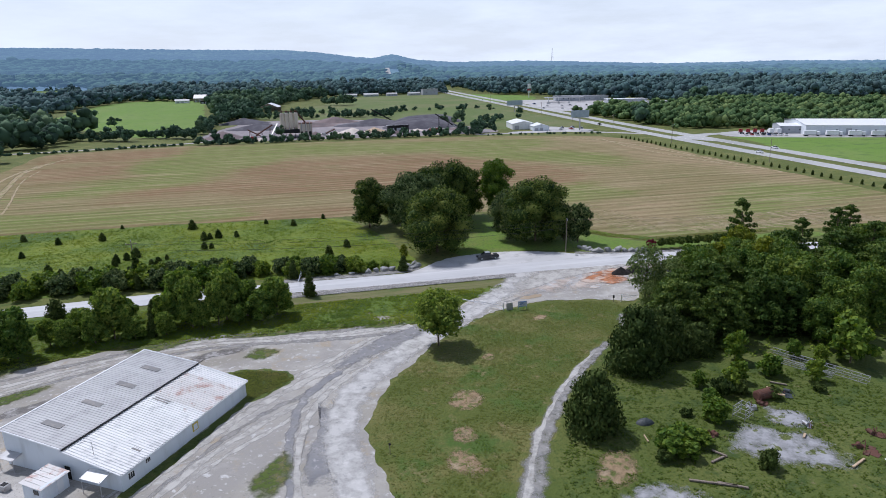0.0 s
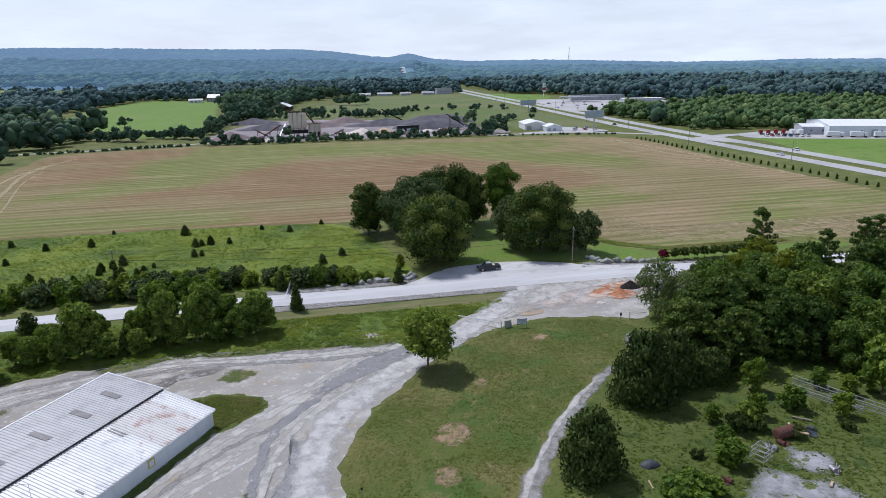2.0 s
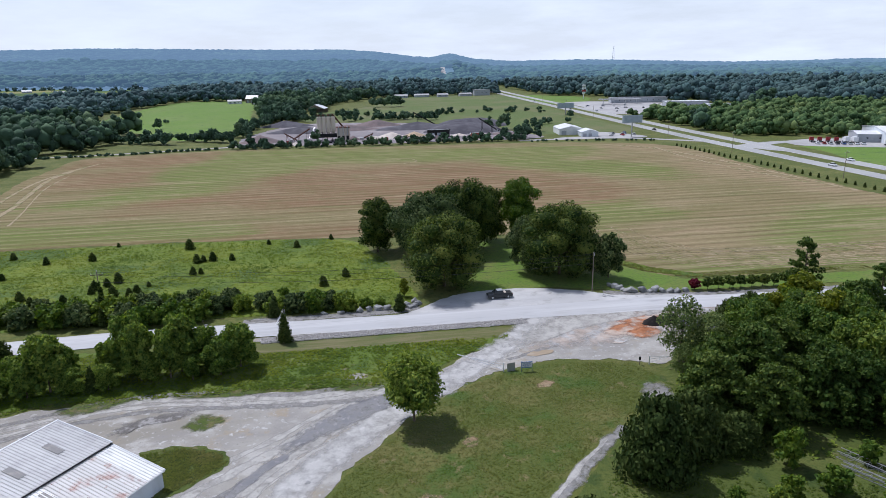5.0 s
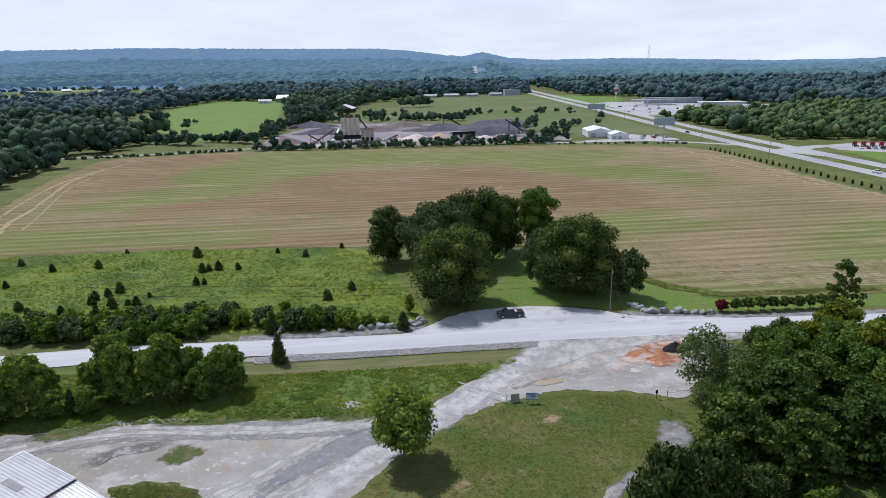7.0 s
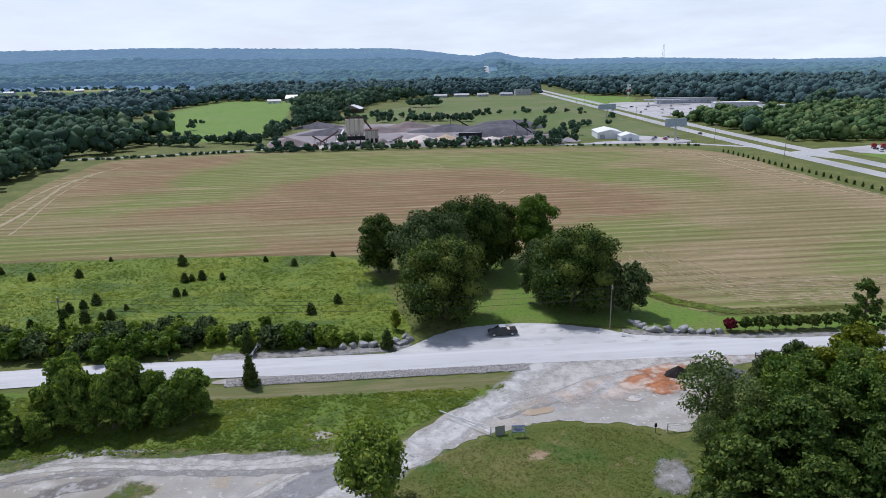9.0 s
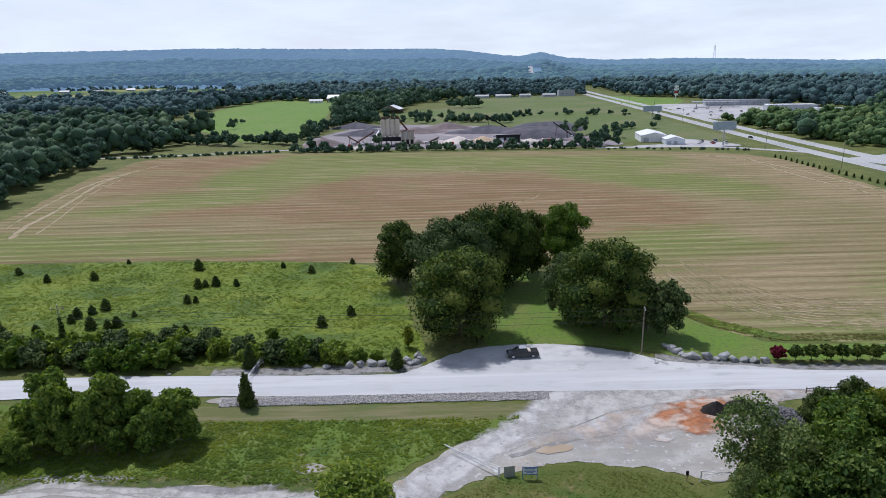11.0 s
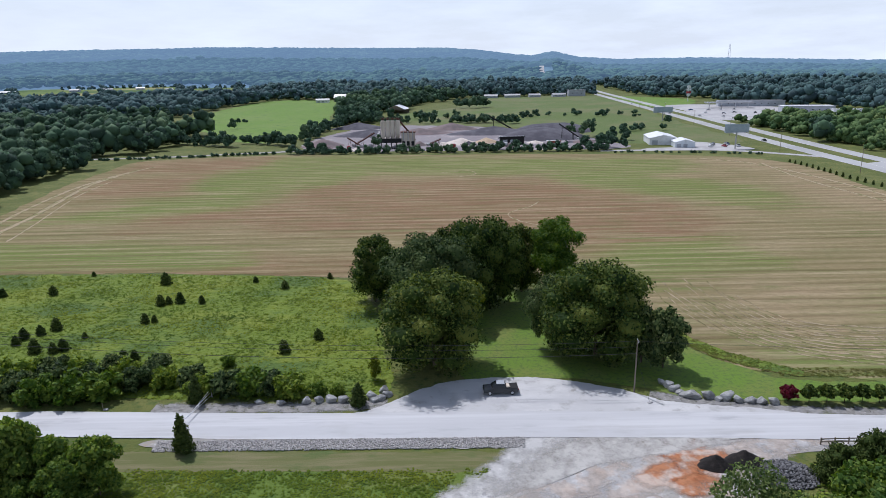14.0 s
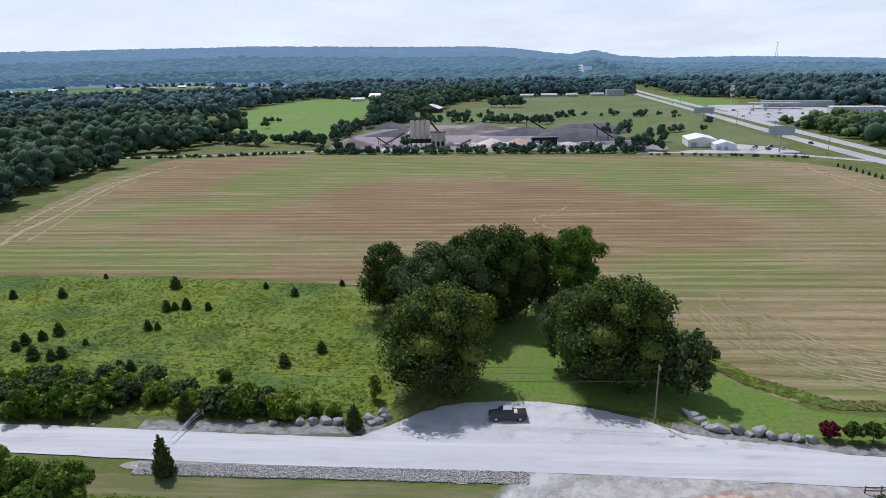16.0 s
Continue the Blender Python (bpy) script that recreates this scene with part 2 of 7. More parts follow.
    bump = n.new("ShaderNodeBump")
    bump.inputs["Distance"].default_value = 0.1
    l.new(grain, bump.inputs["Height"])
    l.new(bump.outputs[0], p.inputs["Normal"])
    return m


M_FIELD = field_material()
M_TRACK = mat("straw_track", (0.33, 0.265, 0.165), rough=1.0, soft=0.16, layers=(((0.17, 0.17, 0.06), 0.5, 0.48, 0.6, (1, 0.25, 1), 6), ((0.30, 0.22, 0.12), 0.2, 0.5, 0.7, U, 5)), bump=0.05)
M_RUT = mat("worn_rut", (0.26, 0.25, 0.235), rough=0.95, soft=0.6, layers=(((0.24, 0.235, 0.23), 0.4, 0.45, 0.62, U, 7), ((0.38, 0.37, 0.36), 1.0, 0.55, 0.68, U, 6)), bump=0.03)
M_CONCRETE = mat("pale_concrete", (0.45, 0.44, 0.43), rough=0.9, layers=(((0.34, 0.33, 0.32), 2.0, 0.45, 0.65, U, 5),))
M_GRAVEL = mat("pale_gravel", (0.360, 0.342, 0.310), rough=0.95, layers=(
    ((0.275, 0.255, 0.215), 0.035, 0.46, 0.60, U, 8),
    ((0.285, 0.27, 0.25), 0.055, 0.42, 0.6, (1, 1.5, 1), 7),
    ((0.44, 0.424, 0.395), 0.11, 0.50, 0.68, (1, 1.7, 1), 8),
    ((0.22, 0.21, 0.195), 0.07, 0.58, 0.72, (1.3, 1, 1), 9),
    ((0.33, 0.28, 0.21), 0.22, 0.55, 0.68, U, 8), ((0.50, 0.49, 0.475), 0.9, 0.56, 0.68, U, 6), ((0.22, 0.21, 0.19), 1.6, 0.60, 0.70, U, 6),
    ((0.24, 0.235, 0.23), 6.0, 0.55, 0.75, U, 3)), bump=0.03, bump_scale=7)
M_DRIVE = mat("worn_asphalt_drive", (0.46, 0.450, 0.432), rough=0.95, soft=0.35, layers=(
    ((0.36, 0.35, 0.34), 0.13, 0.50, 0.66, (1, 1, 1), 8), ((0.22, 0.22, 0.22), 0.3, 0.62, 0.68, U, 6), ((0.55, 0.54, 0.52), 0.8, 0.5, 0.7, U, 5)), bump=0.03, bump_scale=5)
M_PULLOFF = mat("mottled_pull_off", (0.455, 0.452, 0.448), rough=0.95, layers=(((0.53, 0.525, 0.515), 0.12, 0.46, 0.62, (0.7, 1.4, 1), 7), ((0.37, 0.362, 0.35), 0.3, 0.52, 0.68, U, 7), ((0.30, 0.285, 0.26), 0.5, 0.62, 0.74, U, 8)), bump=0.02, bump_scale=6)
M_ROAD = mat("dusty_road", (0.455, 0.455, 0.458), rough=0.9, layers=(((0.40, 0.395, 0.385), 0.12, 0.5, 0.68, (0.5, 1.2, 1), 7), ((0.54, 0.54, 0.54), 0.2, 0.4, 0.65, (0.06, 1.6, 1), 4), ((0.38, 0.38, 0.385), 0.5, 0.52, 0.75, (0.2, 1, 1), 6)), bump=0.01, bump_scale=12)
M_HIGHWAY = mat("highway_asphalt", (0.40, 0.40, 0.395), rough=0.85, layers=(((0.33, 0.33, 0.33), 0.02, 0.4, 0.65, U, 5),), bump=0.01)
M_YARD = mat("yard_paving", (0.42, 0.41, 0.40), rough=0.9, layers=(((0.33, 0.32, 0.32), 0.04, 0.4, 0.65, U, 5), ((0.48, 0.47, 0.46), 0.15, 0.5, 0.7, U, 5)))
M_QUARRY = mat("quarry_floor", (0.25, 0.225, 0.23), rough=0.95, layers=(((0.21, 0.19, 0.20), 0.03, 0.42, 0.62, U, 6), ((0.42, 0.38, 0.35), 0.05, 0.55, 0.7, U, 6), ((0.30, 0.20, 0.15), 0.04, 0.6, 0.75, U, 6)), bump=0.1)
M_ORANGE = mat("orange_clay", (0.40, 0.175, 0.085), rough=1.0, soft=0.32, layers=(((0.33, 0.12, 0.05), 0.5, 0.45, 0.65, U, 6), ((0.50, 0.40, 0.33), 0.25, 0.46, 0.6, U, 8)), bump=0.08, bump_scale=2)
M_BLOTCH = mat("pink_dust", (0.48, 0.42, 0.37), rough=1.0, soft=(0.2, (1, 1, 1)), layers=(((0.44, 0.36, 0.30), 0.25, 0.50, 0.66, U, 8), ((0.52, 0.51, 0.50), 0.35, 0.5, 0.6, U, 7)), bump=0.03)
M_MUD = mat("muddy_water", (0.36, 0.28, 0.19), rough=0.25, layers=(((0.42, 0.35, 0.26), 0.4, 0.4, 0.7, U, 3),))
M_WET = mat("dark_damp_ground", (0.15, 0.14, 0.13), rough=0.6, soft=0.5, layers=(((0.30, 0.29, 0.28), 0.5, 0.48, 0.62, U, 7), ((0.11, 0.10, 0.095), 0.8, 0.55, 0.7, U, 6)), bump=0.02)
M_BARE = mat("bare_soil", (0.28, 0.20, 0.12), rough=1.0, soft=0.7, layers=(((0.12, 0.14, 0.04), 0.8, 0.5, 0.6, U, 7), ((0.35, 0.27, 0.18), 0.5, 0.5, 0.7, U, 5)), bump=0.06)
M_SLAB = mat("old_concrete", (0.33, 0.33, 0.34), rough=0.95, soft=0.45, layers=(((0.24, 0.24, 0.245), 0.3, 0.45, 0.65, U, 7), ((0.11, 0.13, 0.04), 0.45, 0.55, 0.62, U, 8)), bump=0.02)
M_STONE = mat("gravel_stones", (0.37, 0.355, 0.34), rough=0.9, island=0.3)
M_ROCK = mat("limestone_boulder", (0.33, 0.33, 0.32), rough=0.9, layers=(((0.24, 0.235, 0.23), 1.3, 0.45, 0.62, U, 6), ((0.55, 0.545, 0.53), 0.8, 0.55, 0.7, U, 5)), bump=0.08, bump_scale=2.5, rand=0.15)
M_MULCH = mat("black_mulch", (0.018, 0.016, 0.015), rough=1.0, layers=(((0.035, 0.03, 0.027), 2.0, 0.45, 0.7, U, 6),), bump=0.1, bump_scale=4)
M_DARKROCK = mat("dark_crushed_rock", (0.13, 0.13, 0.135), rough=0.9, island=0.5)
M_COAL = mat("dark_aggregate", (0.082, 0.078, 0.092), rough=0.95, layers=(((0.125, 0.12, 0.135), 0.12, 0.4, 0.65, U, 6),), bump=0.2, bump_scale=1)
M_REDAGG = mat("red_brown_aggregate", (0.20, 0.155, 0.15), rough=0.95, layers=(((0.14, 0.115, 0.115), 0.1, 0.4, 0.65, U, 6),), bump=0.2, bump_scale=1)
M_PALEAGG = mat("pale_sand", (0.62, 0.55, 0.49), rough=0.95, layers=(((0.52, 0.45, 0.39), 0.2, 0.45, 0.65, U, 5),), bump=0.2, bump_scale=1)
M_TANAGG = mat("tan_sand", (0.50, 0.38, 0.26), rough=0.95, layers=(((0.42, 0.31, 0.21), 0.2, 0.45, 0.65, U, 5),), bump=0.2, bump_scale=1)
M_BARK = mat("bark", (0.11, 0.085, 0.06), rough=1.0, layers=(((0.19, 0.155, 0.12), 2.0, 0.5, 0.65, (1, 1, 0.2), 5),), bump=0.05, bump_scale=6)
# foliage
M_OAK = mat("oak_leaves", (0.064, 0.100, 0.020), rough=0.65, island=0.75, rand=0.22, translucent=0.2, spec=0.1)
M_OAK2 = mat("grey_green_leaves", (0.078, 0.116, 0.040), rough=0.65, island=0.75, rand=0.2, translucent=0.15, spec=0.1)
M_LIGHT = mat("light_green_leaves", (0.100, 0.160, 0.022), rough=0.55, island=0.4, rand=0.2, translucent=0.3, spec=0.1)
M_YELLOW = mat("yellow_green_leaves", (0.14, 0.17, 0.018), rough=0.55, island=0.35, rand=0.15, translucent=0.3, spec=0.1)
M_CEDAR = mat("cedar_leaves", (0.054, 0.080, 0.019), rough=0.7, island=0.4, rand=0.25, translucent=0.1, spec=0.1)
M_PINE = mat("pine_needles", (0.066, 0.108, 0.022), rough=0.6, island=0.45, rand=0.2, translucent=0.22, spec=0.1)
M_RED = mat("red_leaves", (0.13, 0.016, 0.026), rough=0.6, island=0.45, translucent=0.2, spec=0.1)
M_ELM = mat("elm_leaves", (0.118, 0.182, 0.034), rough=0.6, island=0.5, rand=0.25, translucent=0.38, spec=0.1)
M_LOCUST = mat("locust_leaves", (0.105, 0.150, 0.048), rough=0.6, island=0.45, rand=0.2, translucent=0.3, spec=0.1)
M_GUM = mat("gum_leaves", (0.092, 0.148, 0.026), rough=0.6, island=0.5, rand=0.25, translucent=0.25, spec=0.1)
M_SHRUB = mat("shrub_leaves", (0.108, 0.170, 0.024), rough=0.6, island=0.45, rand=0.25, translucent=0.25, spec=0.1)
# green with some blue mixed into both tones for haze over distance
M_WOODS = mat("woods_canopy", (0.056, 0.102, 0.062), rough=0.8, island=0.55, spec=0.1, layers=(((0.082, 0.136, 0.066), 0.012, 0.48, 0.66, U, 4),), translucent=0.12)
M_YOUNG = mat("young_woods_canopy", (0.082, 0.140, 0.052), rough=0.8, island=0.5, spec=0.1, layers=(((0.115, 0.170, 0.060), 0.02, 0.48, 0.66, U, 4),), translucent=0.15)
# mid-distance leaves: base and mottle tinted blue to imitate air haze
M_MIDWOODS = mat("haze_tinted_woods_canopy", (0.066, 0.114, 0.116), rough=0.8, island=0.35, spec=0.1, layers=(((0.088, 0.142, 0.130), 0.008, 0.48, 0.66, U, 4),), translucent=0.12)
# these three glow blue in place of air haze, stronger with distance
M_FARWOODS = mat("distant_woods_haze_glow", (0.055, 0.105, 0.070), rough=0.9, island=0.3, spec=0.05, emit=((0.12, 0.20, 0.34), 0.46))
M_FARTHER = mat("foothill_woods_haze_glow", (0.045, 0.085, 0.065), rough=0.9, island=0.2, spec=0.0, emit=((0.16, 0.26, 0.40), 0.60))
M_HILL = mat("hill_woods_haze_glow", (0.024, 0.044, 0.034), rough=1.0, spec=0.0, island=0.15, layers=(((0.05, 0.08, 0.05), 0.003, 0.45, 0.65, U, 6),), emit=((0.19, 0.30, 0.45), 0.80))
M_BLADE = mat("grass_blades", (0.125, 0.150, 0.030), rough=0.8, layers=(((0.175, 0.170, 0.055), 0.055, 0.44, 0.62, (1, 1.4, 1), 6), ((0.092, 0.140, 0.022), 0.10, 0.50, 0.64, U, 6)), island=0.22, translucent=0.5, spec=0.1)
M_BLADE3 = mat("fresh_weed_blades", (0.092, 0.132, 0.022), rough=0.8, island=0.3, translucent=0.5, spec=0.1)
M_BLADE2 = mat("meadow_weeds", (0.128, 0.182, 0.023), rough=0.8, layers=(((0.078, 0.130, 0.022), 0.035, 0.50, 0.62, (1, 1.5, 1), 6), ((0.175, 0.215, 0.026), 0.05, 0.46, 0.60, (1, 1.8, 1), 6),), island=0.2, translucent=0.5, spec=0.1)
# made things
M_WHITE = mat("white_paint", (0.72, 0.73, 0.74), rough=0.5, layers=(((0.62, 0.62, 0.62), 0.6, 0.5, 0.7, U, 5),))
M_WALL = mat("white_metal_wall", (0.66, 0.70, 0.74), rough=0.5, layers=(((0.55, 0.58, 0.60), 0.5, 0.5, 0.75, (1, 1, 0.2), 6),))
M_ROOFG = mat("grey_metal_roof", (0.42, 0.42, 0.42), rough=0.5, metal=0.15, layers=(((0.36, 0.355, 0.36), 0.4, 0.45, 0.65, U, 6),), rand=0.05, world_space=True)
M_ROOFW = mat("weathered_white_roof", (0.70, 0.70, 0.69), rough=0.5, metal=0.1, layers=(((0.54, 0.54, 0.54), 0.5, 0.5, 0.7, U, 6), ((0.48, 0.40, 0.37), 0.35, 0.62, 0.74, U, 8)), rand=0.05, world_space=True)
M_RUSTROOF = mat("rusty_white_roof", (0.64, 0.62, 0.60), rough=0.6, layers=(((0.46, 0.31, 0.27), 0.45, 0.50, 0.68, U, 8), ((0.33, 0.17, 0.12), 1.2, 0.6, 0.72, U, 6)), rand=0.05, world_space=True)
M_SKYL = mat("dirty_skylight", (0.20, 0.195, 0.19), rough=0.4, layers=(((0.27, 0.25, 0.23), 1.0, 0.45, 0.65, U, 5),))
M_DARK = mat("black_rubber", (0.02, 0.02, 0.021), rough=0.8)
M_GLASS = mat("dark_window_glass", (0.03, 0.035, 0.04), rough=0.08, spec=0.6)
M_STEEL = mat("grey_steel", (0.42, 0.42, 0.43), rough=0.4, metal=0.6, layers=(((0.30, 0.24, 0.20), 1.5, 0.55, 0.7, U, 6),))
M_RUST = mat("rusty_steel", (0.11, 0.05, 0.035), rough=0.9, layers=(((0.10, 0.055, 0.045), 2.0, 0.45, 0.65, U, 6),))
M_WOOD = mat("weathered_pole_wood", (0.24, 0.20, 0.16), rough=0.9, layers=(((0.16, 0.13, 0.105), 3.0, 0.45, 0.65, (1, 1, 0.1), 5),))
M_TIMBER = mat("bare_timber", (0.48, 0.36, 0.24), rough=0.8, layers=(((0.34, 0.25, 0.17), 4.0, 0.45, 0.65, (0.2, 1, 1), 4),))
M_WIRE = mat("wire_black", (0.05, 0.05, 0.05), rough=0.6)
M_TAN = mat("tan_silo_steel", (0.62, 0.55, 0.46), rough=0.6, layers=(((0.40, 0.32, 0.25), 0.3, 0.5, 0.7, (1, 1, 0.2), 5),))
M_TRUCK = mat("dark_grey_car_paint", (0.045, 0.05, 0.055), rough=0.25, metal=0.3, spec=0.5)
M_SILVER = mat("silver_car_paint", (0.50, 0.52, 0.54), rough=0.3, metal=0.4, spec=0.5)
M_CARRED = mat("red_car_paint", (0.30, 0.025, 0.03), rough=0.35, spec=0.5)
M_CARBLUE = mat("blue_car_paint", (0.03, 0.08, 0.24), rough=0.35, spec=0.5)
M_SIGNBLUE = mat("blue_sign_paint", (0.08, 0.17, 0.38), rough=0.5)
M_BILL = mat("billboard_back", (0.36, 0.42, 0.46), rough=0.7, layers=(((0.30, 0.36, 0.40), 0.4, 0.4, 0.7, U, 3),))
M_YELLOWP = mat("yellow_paint", (0.55, 0.45, 0.08), rough=0.6)
M_BRICKWALL = mat("grey_block_wall", (0.40, 0.42, 0.45), rough=0.9, layers=(((0.33, 0.35, 0.38), 0.3, 0.4, 0.7, U, 5),))
M_REDWALL = mat("red_brown_cladding", (0.30, 0.10, 0.07), rough=0.8)
M_MARK = mat("road_marking", (0.68, 0.67, 0.62), rough=0.8)
M_TARP = mat("blue_grey_tarp", (0.05, 0.06, 0.065), rough=0.5, bump=0.05)


# ---- mesh helpers ----
def mesh_of(name, verts, faces, material, smooth=False):
    me = bpy.data.meshes.new(name)
    me.from_pydata([tuple(v) for v in verts], [], [tuple(f) for f in faces])
    me.materials.append(material)
    if smooth:
        me.polygons.foreach_set("use_smooth", [True] * len(me.polygons))
    me.update()
    return me


def part(name, bm, material, parent, label=""):
    """One mesh object under a thing or a part; bm is a bmesh or a ready mesh."""
    if isinstance(bm, bmesh.types.BMesh):
        me = bpy.data.meshes.new(name)
        bmesh.ops.recalc_face_normals(bm, faces=bm.faces)
        bm.to_mesh(me)
        bm.free()
    else:
        me = bm
    if not me.materials:
        me.materials.append(material)
    ob = new(name, me)
    if parent is not None:
        ob.parent = parent
    return tagged(ob, label=label)


def thing(name, label, category, group="", m=None):
    ob = tagged(new(name), label, category, group)
    if m is not None:
        ob.matrix_basis = m
    return ob


def box(bm, cx, cy, z0, sx, sy, sz, bevel=0.0, turn=0.0, lean=None):
    """A box that stands on z0; bevelled where asked."""
    b = bmesh.new()
    bmesh.ops.create_cube(b, size=1.0)
    bmesh.ops.scale(b, vec=(sx, sy, sz), verts=b.verts)
    if bevel:
        bmesh.ops.bevel(b, geom=b.edges[:], offset=bevel, segments=2, affect="EDGES")
    m = Matrix.Translation((cx, cy, z0 + sz / 2)) @ Matrix.Rotation(turn, 4, "Z")
    if lean is not None:
        m = m @ lean
    bmesh.ops.transform(b, matrix=m, verts=b.verts)
    me = bpy.data.meshes.new("tmp")
    b.to_mesh(me)
    b.free()
    bm.from_mesh(me)
    bpy.data.meshes.remove(me)
    return bm


def tube(bm, pts, radii, sides=8):
    """A tapered tube along points."""
    rings = []
    pts = [Vector(p) for p in pts]
    for i, p in enumerate(pts):
        d = (pts[min(i + 1, len(pts) - 1)] - pts[max(i - 1, 0)]).normalized()
        q = d.to_track_quat("Z", "Y")
        r = radii[i] if isinstance(radii, (list, tuple)) else radii
        rings.append([bm.verts.new(p + q @ Vector((r * math.cos(a), r * math.sin(a), 0))) for a in (2 * math.pi * k / sides for k in range(sides))])
    for a, b in zip(rings, rings[1:]):
        for k in range(sides):
            bm.faces.new((a[k], a[(k + 1) % sides], b[(k + 1) % sides], b[k]))
    bm.faces.new(rings[0][::-1])
    bm.faces.new(rings[-1])
    return bm


def bx(*a, **k):
    return box(bmesh.new(), *a, **k)


def tb(*a, **k):
    return tube(bmesh.new(), *a, **k)


def smooth_line(pts, n=8, closed=False):
    """Catmull-Rom through points."""
    pts = [Vector((p[0], p[1], p[2] if len(p) > 2 else 0.0)) for p in pts]
    out, c = [], len(pts)
    for i in range(c if closed else c - 1):
        if closed:
            a, b, d, e = pts[i - 1], pts[i], pts[(i + 1) % c], pts[(i + 2) % c]
        else:
            a, b, d, e = pts[max(i - 1, 0)], pts[i], pts[i + 1], pts[min(i + 2, c - 1)]
        for k in range(n):
            t = k / n
            out.append(0.5 * (2 * b + (d - a) * t + (2 * a - 5 * b + 4 * d - e) * t * t + (3 * b - a - 3 * d + e) * t ** 3))
    if not closed:
        out.append(pts[-1])
    return out


def hill(x, y):
    """Height of the ground: a flat valley floor that rises into wooded ridges."""
    r = math.hypot(x, y)
    if r < 1300:
        return 0.0
    az = math.degrees(math.atan2(x, y))
    crest = float(np.interp(az, AZ, CREST))
    t = min(1.0, (r - 1300) / 3000)
    t = t * t * (3 - 2 * t)
    bumps = 16 * noise.noise(Vector((x / 600, y / 600, 0))) * min(1, (r - 1300) / 600) * (1 - 0.6 * t)
    knoll = 20 * math.exp(-(((x - 310) / 120) ** 2 + ((y - 2080) / 170) ** 2))
    return crest * t + bumps * 0.7 + knoll


AZ = (-180, -60, -33, -20, -7, 0, 3, 6, 7.7, 9.4, 11.2, 14.5, 20, 24, 30, 32, 40, 48, 70, 180)
CREST = (50, 138, 140, 157, 141, 137, 121, 89, 81, 104, 69, 49, 50, 42, 26, 20, 24, 18, 30, 50)


def patch(name, outline, z, material, label, wobble=0.5, wob_scale=0.35, n=10, kind="structure", smooth=True, category="ground"):
    """A ground cover with an uneven border, a few centimetres above the one below."""
    fade = "Alpha" in [k.to_socket.name for k in material.node_tree.links]
    wobble = min(wobble, 0.35) if fade else wobble
    pts = smooth_line(outline, n, True) if smooth else [Vector((p[0], p[1], 0)) for p in outline]
    fine = []
    for a, b in zip(pts, pts[1:] + pts[:1]):
        steps = max(1, int((b - a).length / max(wobble * 1.2, 0.4))) if wobble else 1
        fine += [a.lerp(b, k / steps) for k in range(min(steps, 40))]
    if wobble:
        fine = [p + Vector((noise.noise(p * wob_scale), noise.noise(p * wob_scale + Vector((40, 9, 3))), 0)) * wobble * 1.4
                + Vector((noise.noise(p * wob_scale * 4), noise.noise(p * wob_scale * 4 + Vector((4, 90, 3))), 0)) * wobble * 0.6 for p in fine]
    bm = bmesh.new()
    vs = [bm.verts.new((p.x, p.y, z)) for p in fine]
    if fade:
        mid = sum(fine, Vector()) / len(fine)
        inner = [bm.verts.new((mid.x + (p.x - mid.x) * 0.6, mid.y + (p.y - mid.y) * 0.6, z)) for p in fine]
        for i in range(len(vs)):
            j = (i + 1) % len(vs)
            bm.faces.new((vs[i], vs[j], inner[j], inner[i]))
        outer_count, vs = len(vs), inner
    es = [bm.edges.get((vs[i], vs[(i + 1) % len(vs)])) or bm.edges.new((vs[i], vs[(i + 1) % len(vs)])) for i in range(len(vs))]
    bmesh.ops.triangle_fill(bm, edges=es, use_beauty=True, normal=(0, 0, 1))
    for fc in bm.faces:
        if fc.normal.z < 0:
            fc.normal_flip()
    me = bpy.data.meshes.new(name)
    bm.to_mesh(me)
    bm.free()
    me.materials.append(material)
    if fade:
        at = me.attributes.new("edge", "FLOAT", "POINT")
        at.data.foreach_set("value", [0.0 if i < outer_count else 1.0 for i in range(len(me.vertices))])
    return tagged(new(name, me), label, category, "", kind)


def ribbon(name, line, width, z, material, label, wobble=0.15, n=8, category="road", parent=None, firm=1.0):
    """A strip of even width along a line, with slightly ragged edges."""
    pts = smooth_line(line, n)
    verts, faces = [], []
    for i, p in enumerate(pts):
        d = (pts[min(i + 1, len(pts) - 1)] - pts[max(i - 1, 0)]).normalized()
        s = Vector((d.y, -d.x, 0))
        w = width[0] + (width[1] - width[0]) * i / (len(pts) - 1) if isinstance(width, tuple) else width
        for side, f in ((-1, 1), (-1, 0.45), (1, 0.45), (1, 1)):
            e = p + s * side * f * (w / 2 + wobble * noise.noise(p * 0.4 + Vector((0, 0, side * 9))))
            verts.append((e.x, e.y, z + p.z))
    for i in range(len(pts) - 1):
        for k in range(3):
            faces.append((4 * i + k, 4 * i + k + 1, 4 * i + k + 5, 4 * i + k + 4))
    me = mesh_of(name, verts, faces, material)
    at = me.attributes.new("edge", "FLOAT", "POINT")
    at.data.foreach_set("value", [(0.0, firm, firm, 0.0)[i % 4] for i in range(len(verts))])
    ob = new(name, me)
    if parent is not None:
        ob.parent = parent
        return ob
    return tagged(ob, label, category, "", "structure")


def inside(x, y, poly):
    c, j = False, len(poly) - 1
    for i in range(len(poly)):
        (xi, yi), (xj, yj) = poly[i][:2], poly[j][:2]
        if (yi > y) != (yj > y) and x < (xj - xi) * (y - yi) / (yj - yi) + xi:
            c = not c
        j = i
    return c


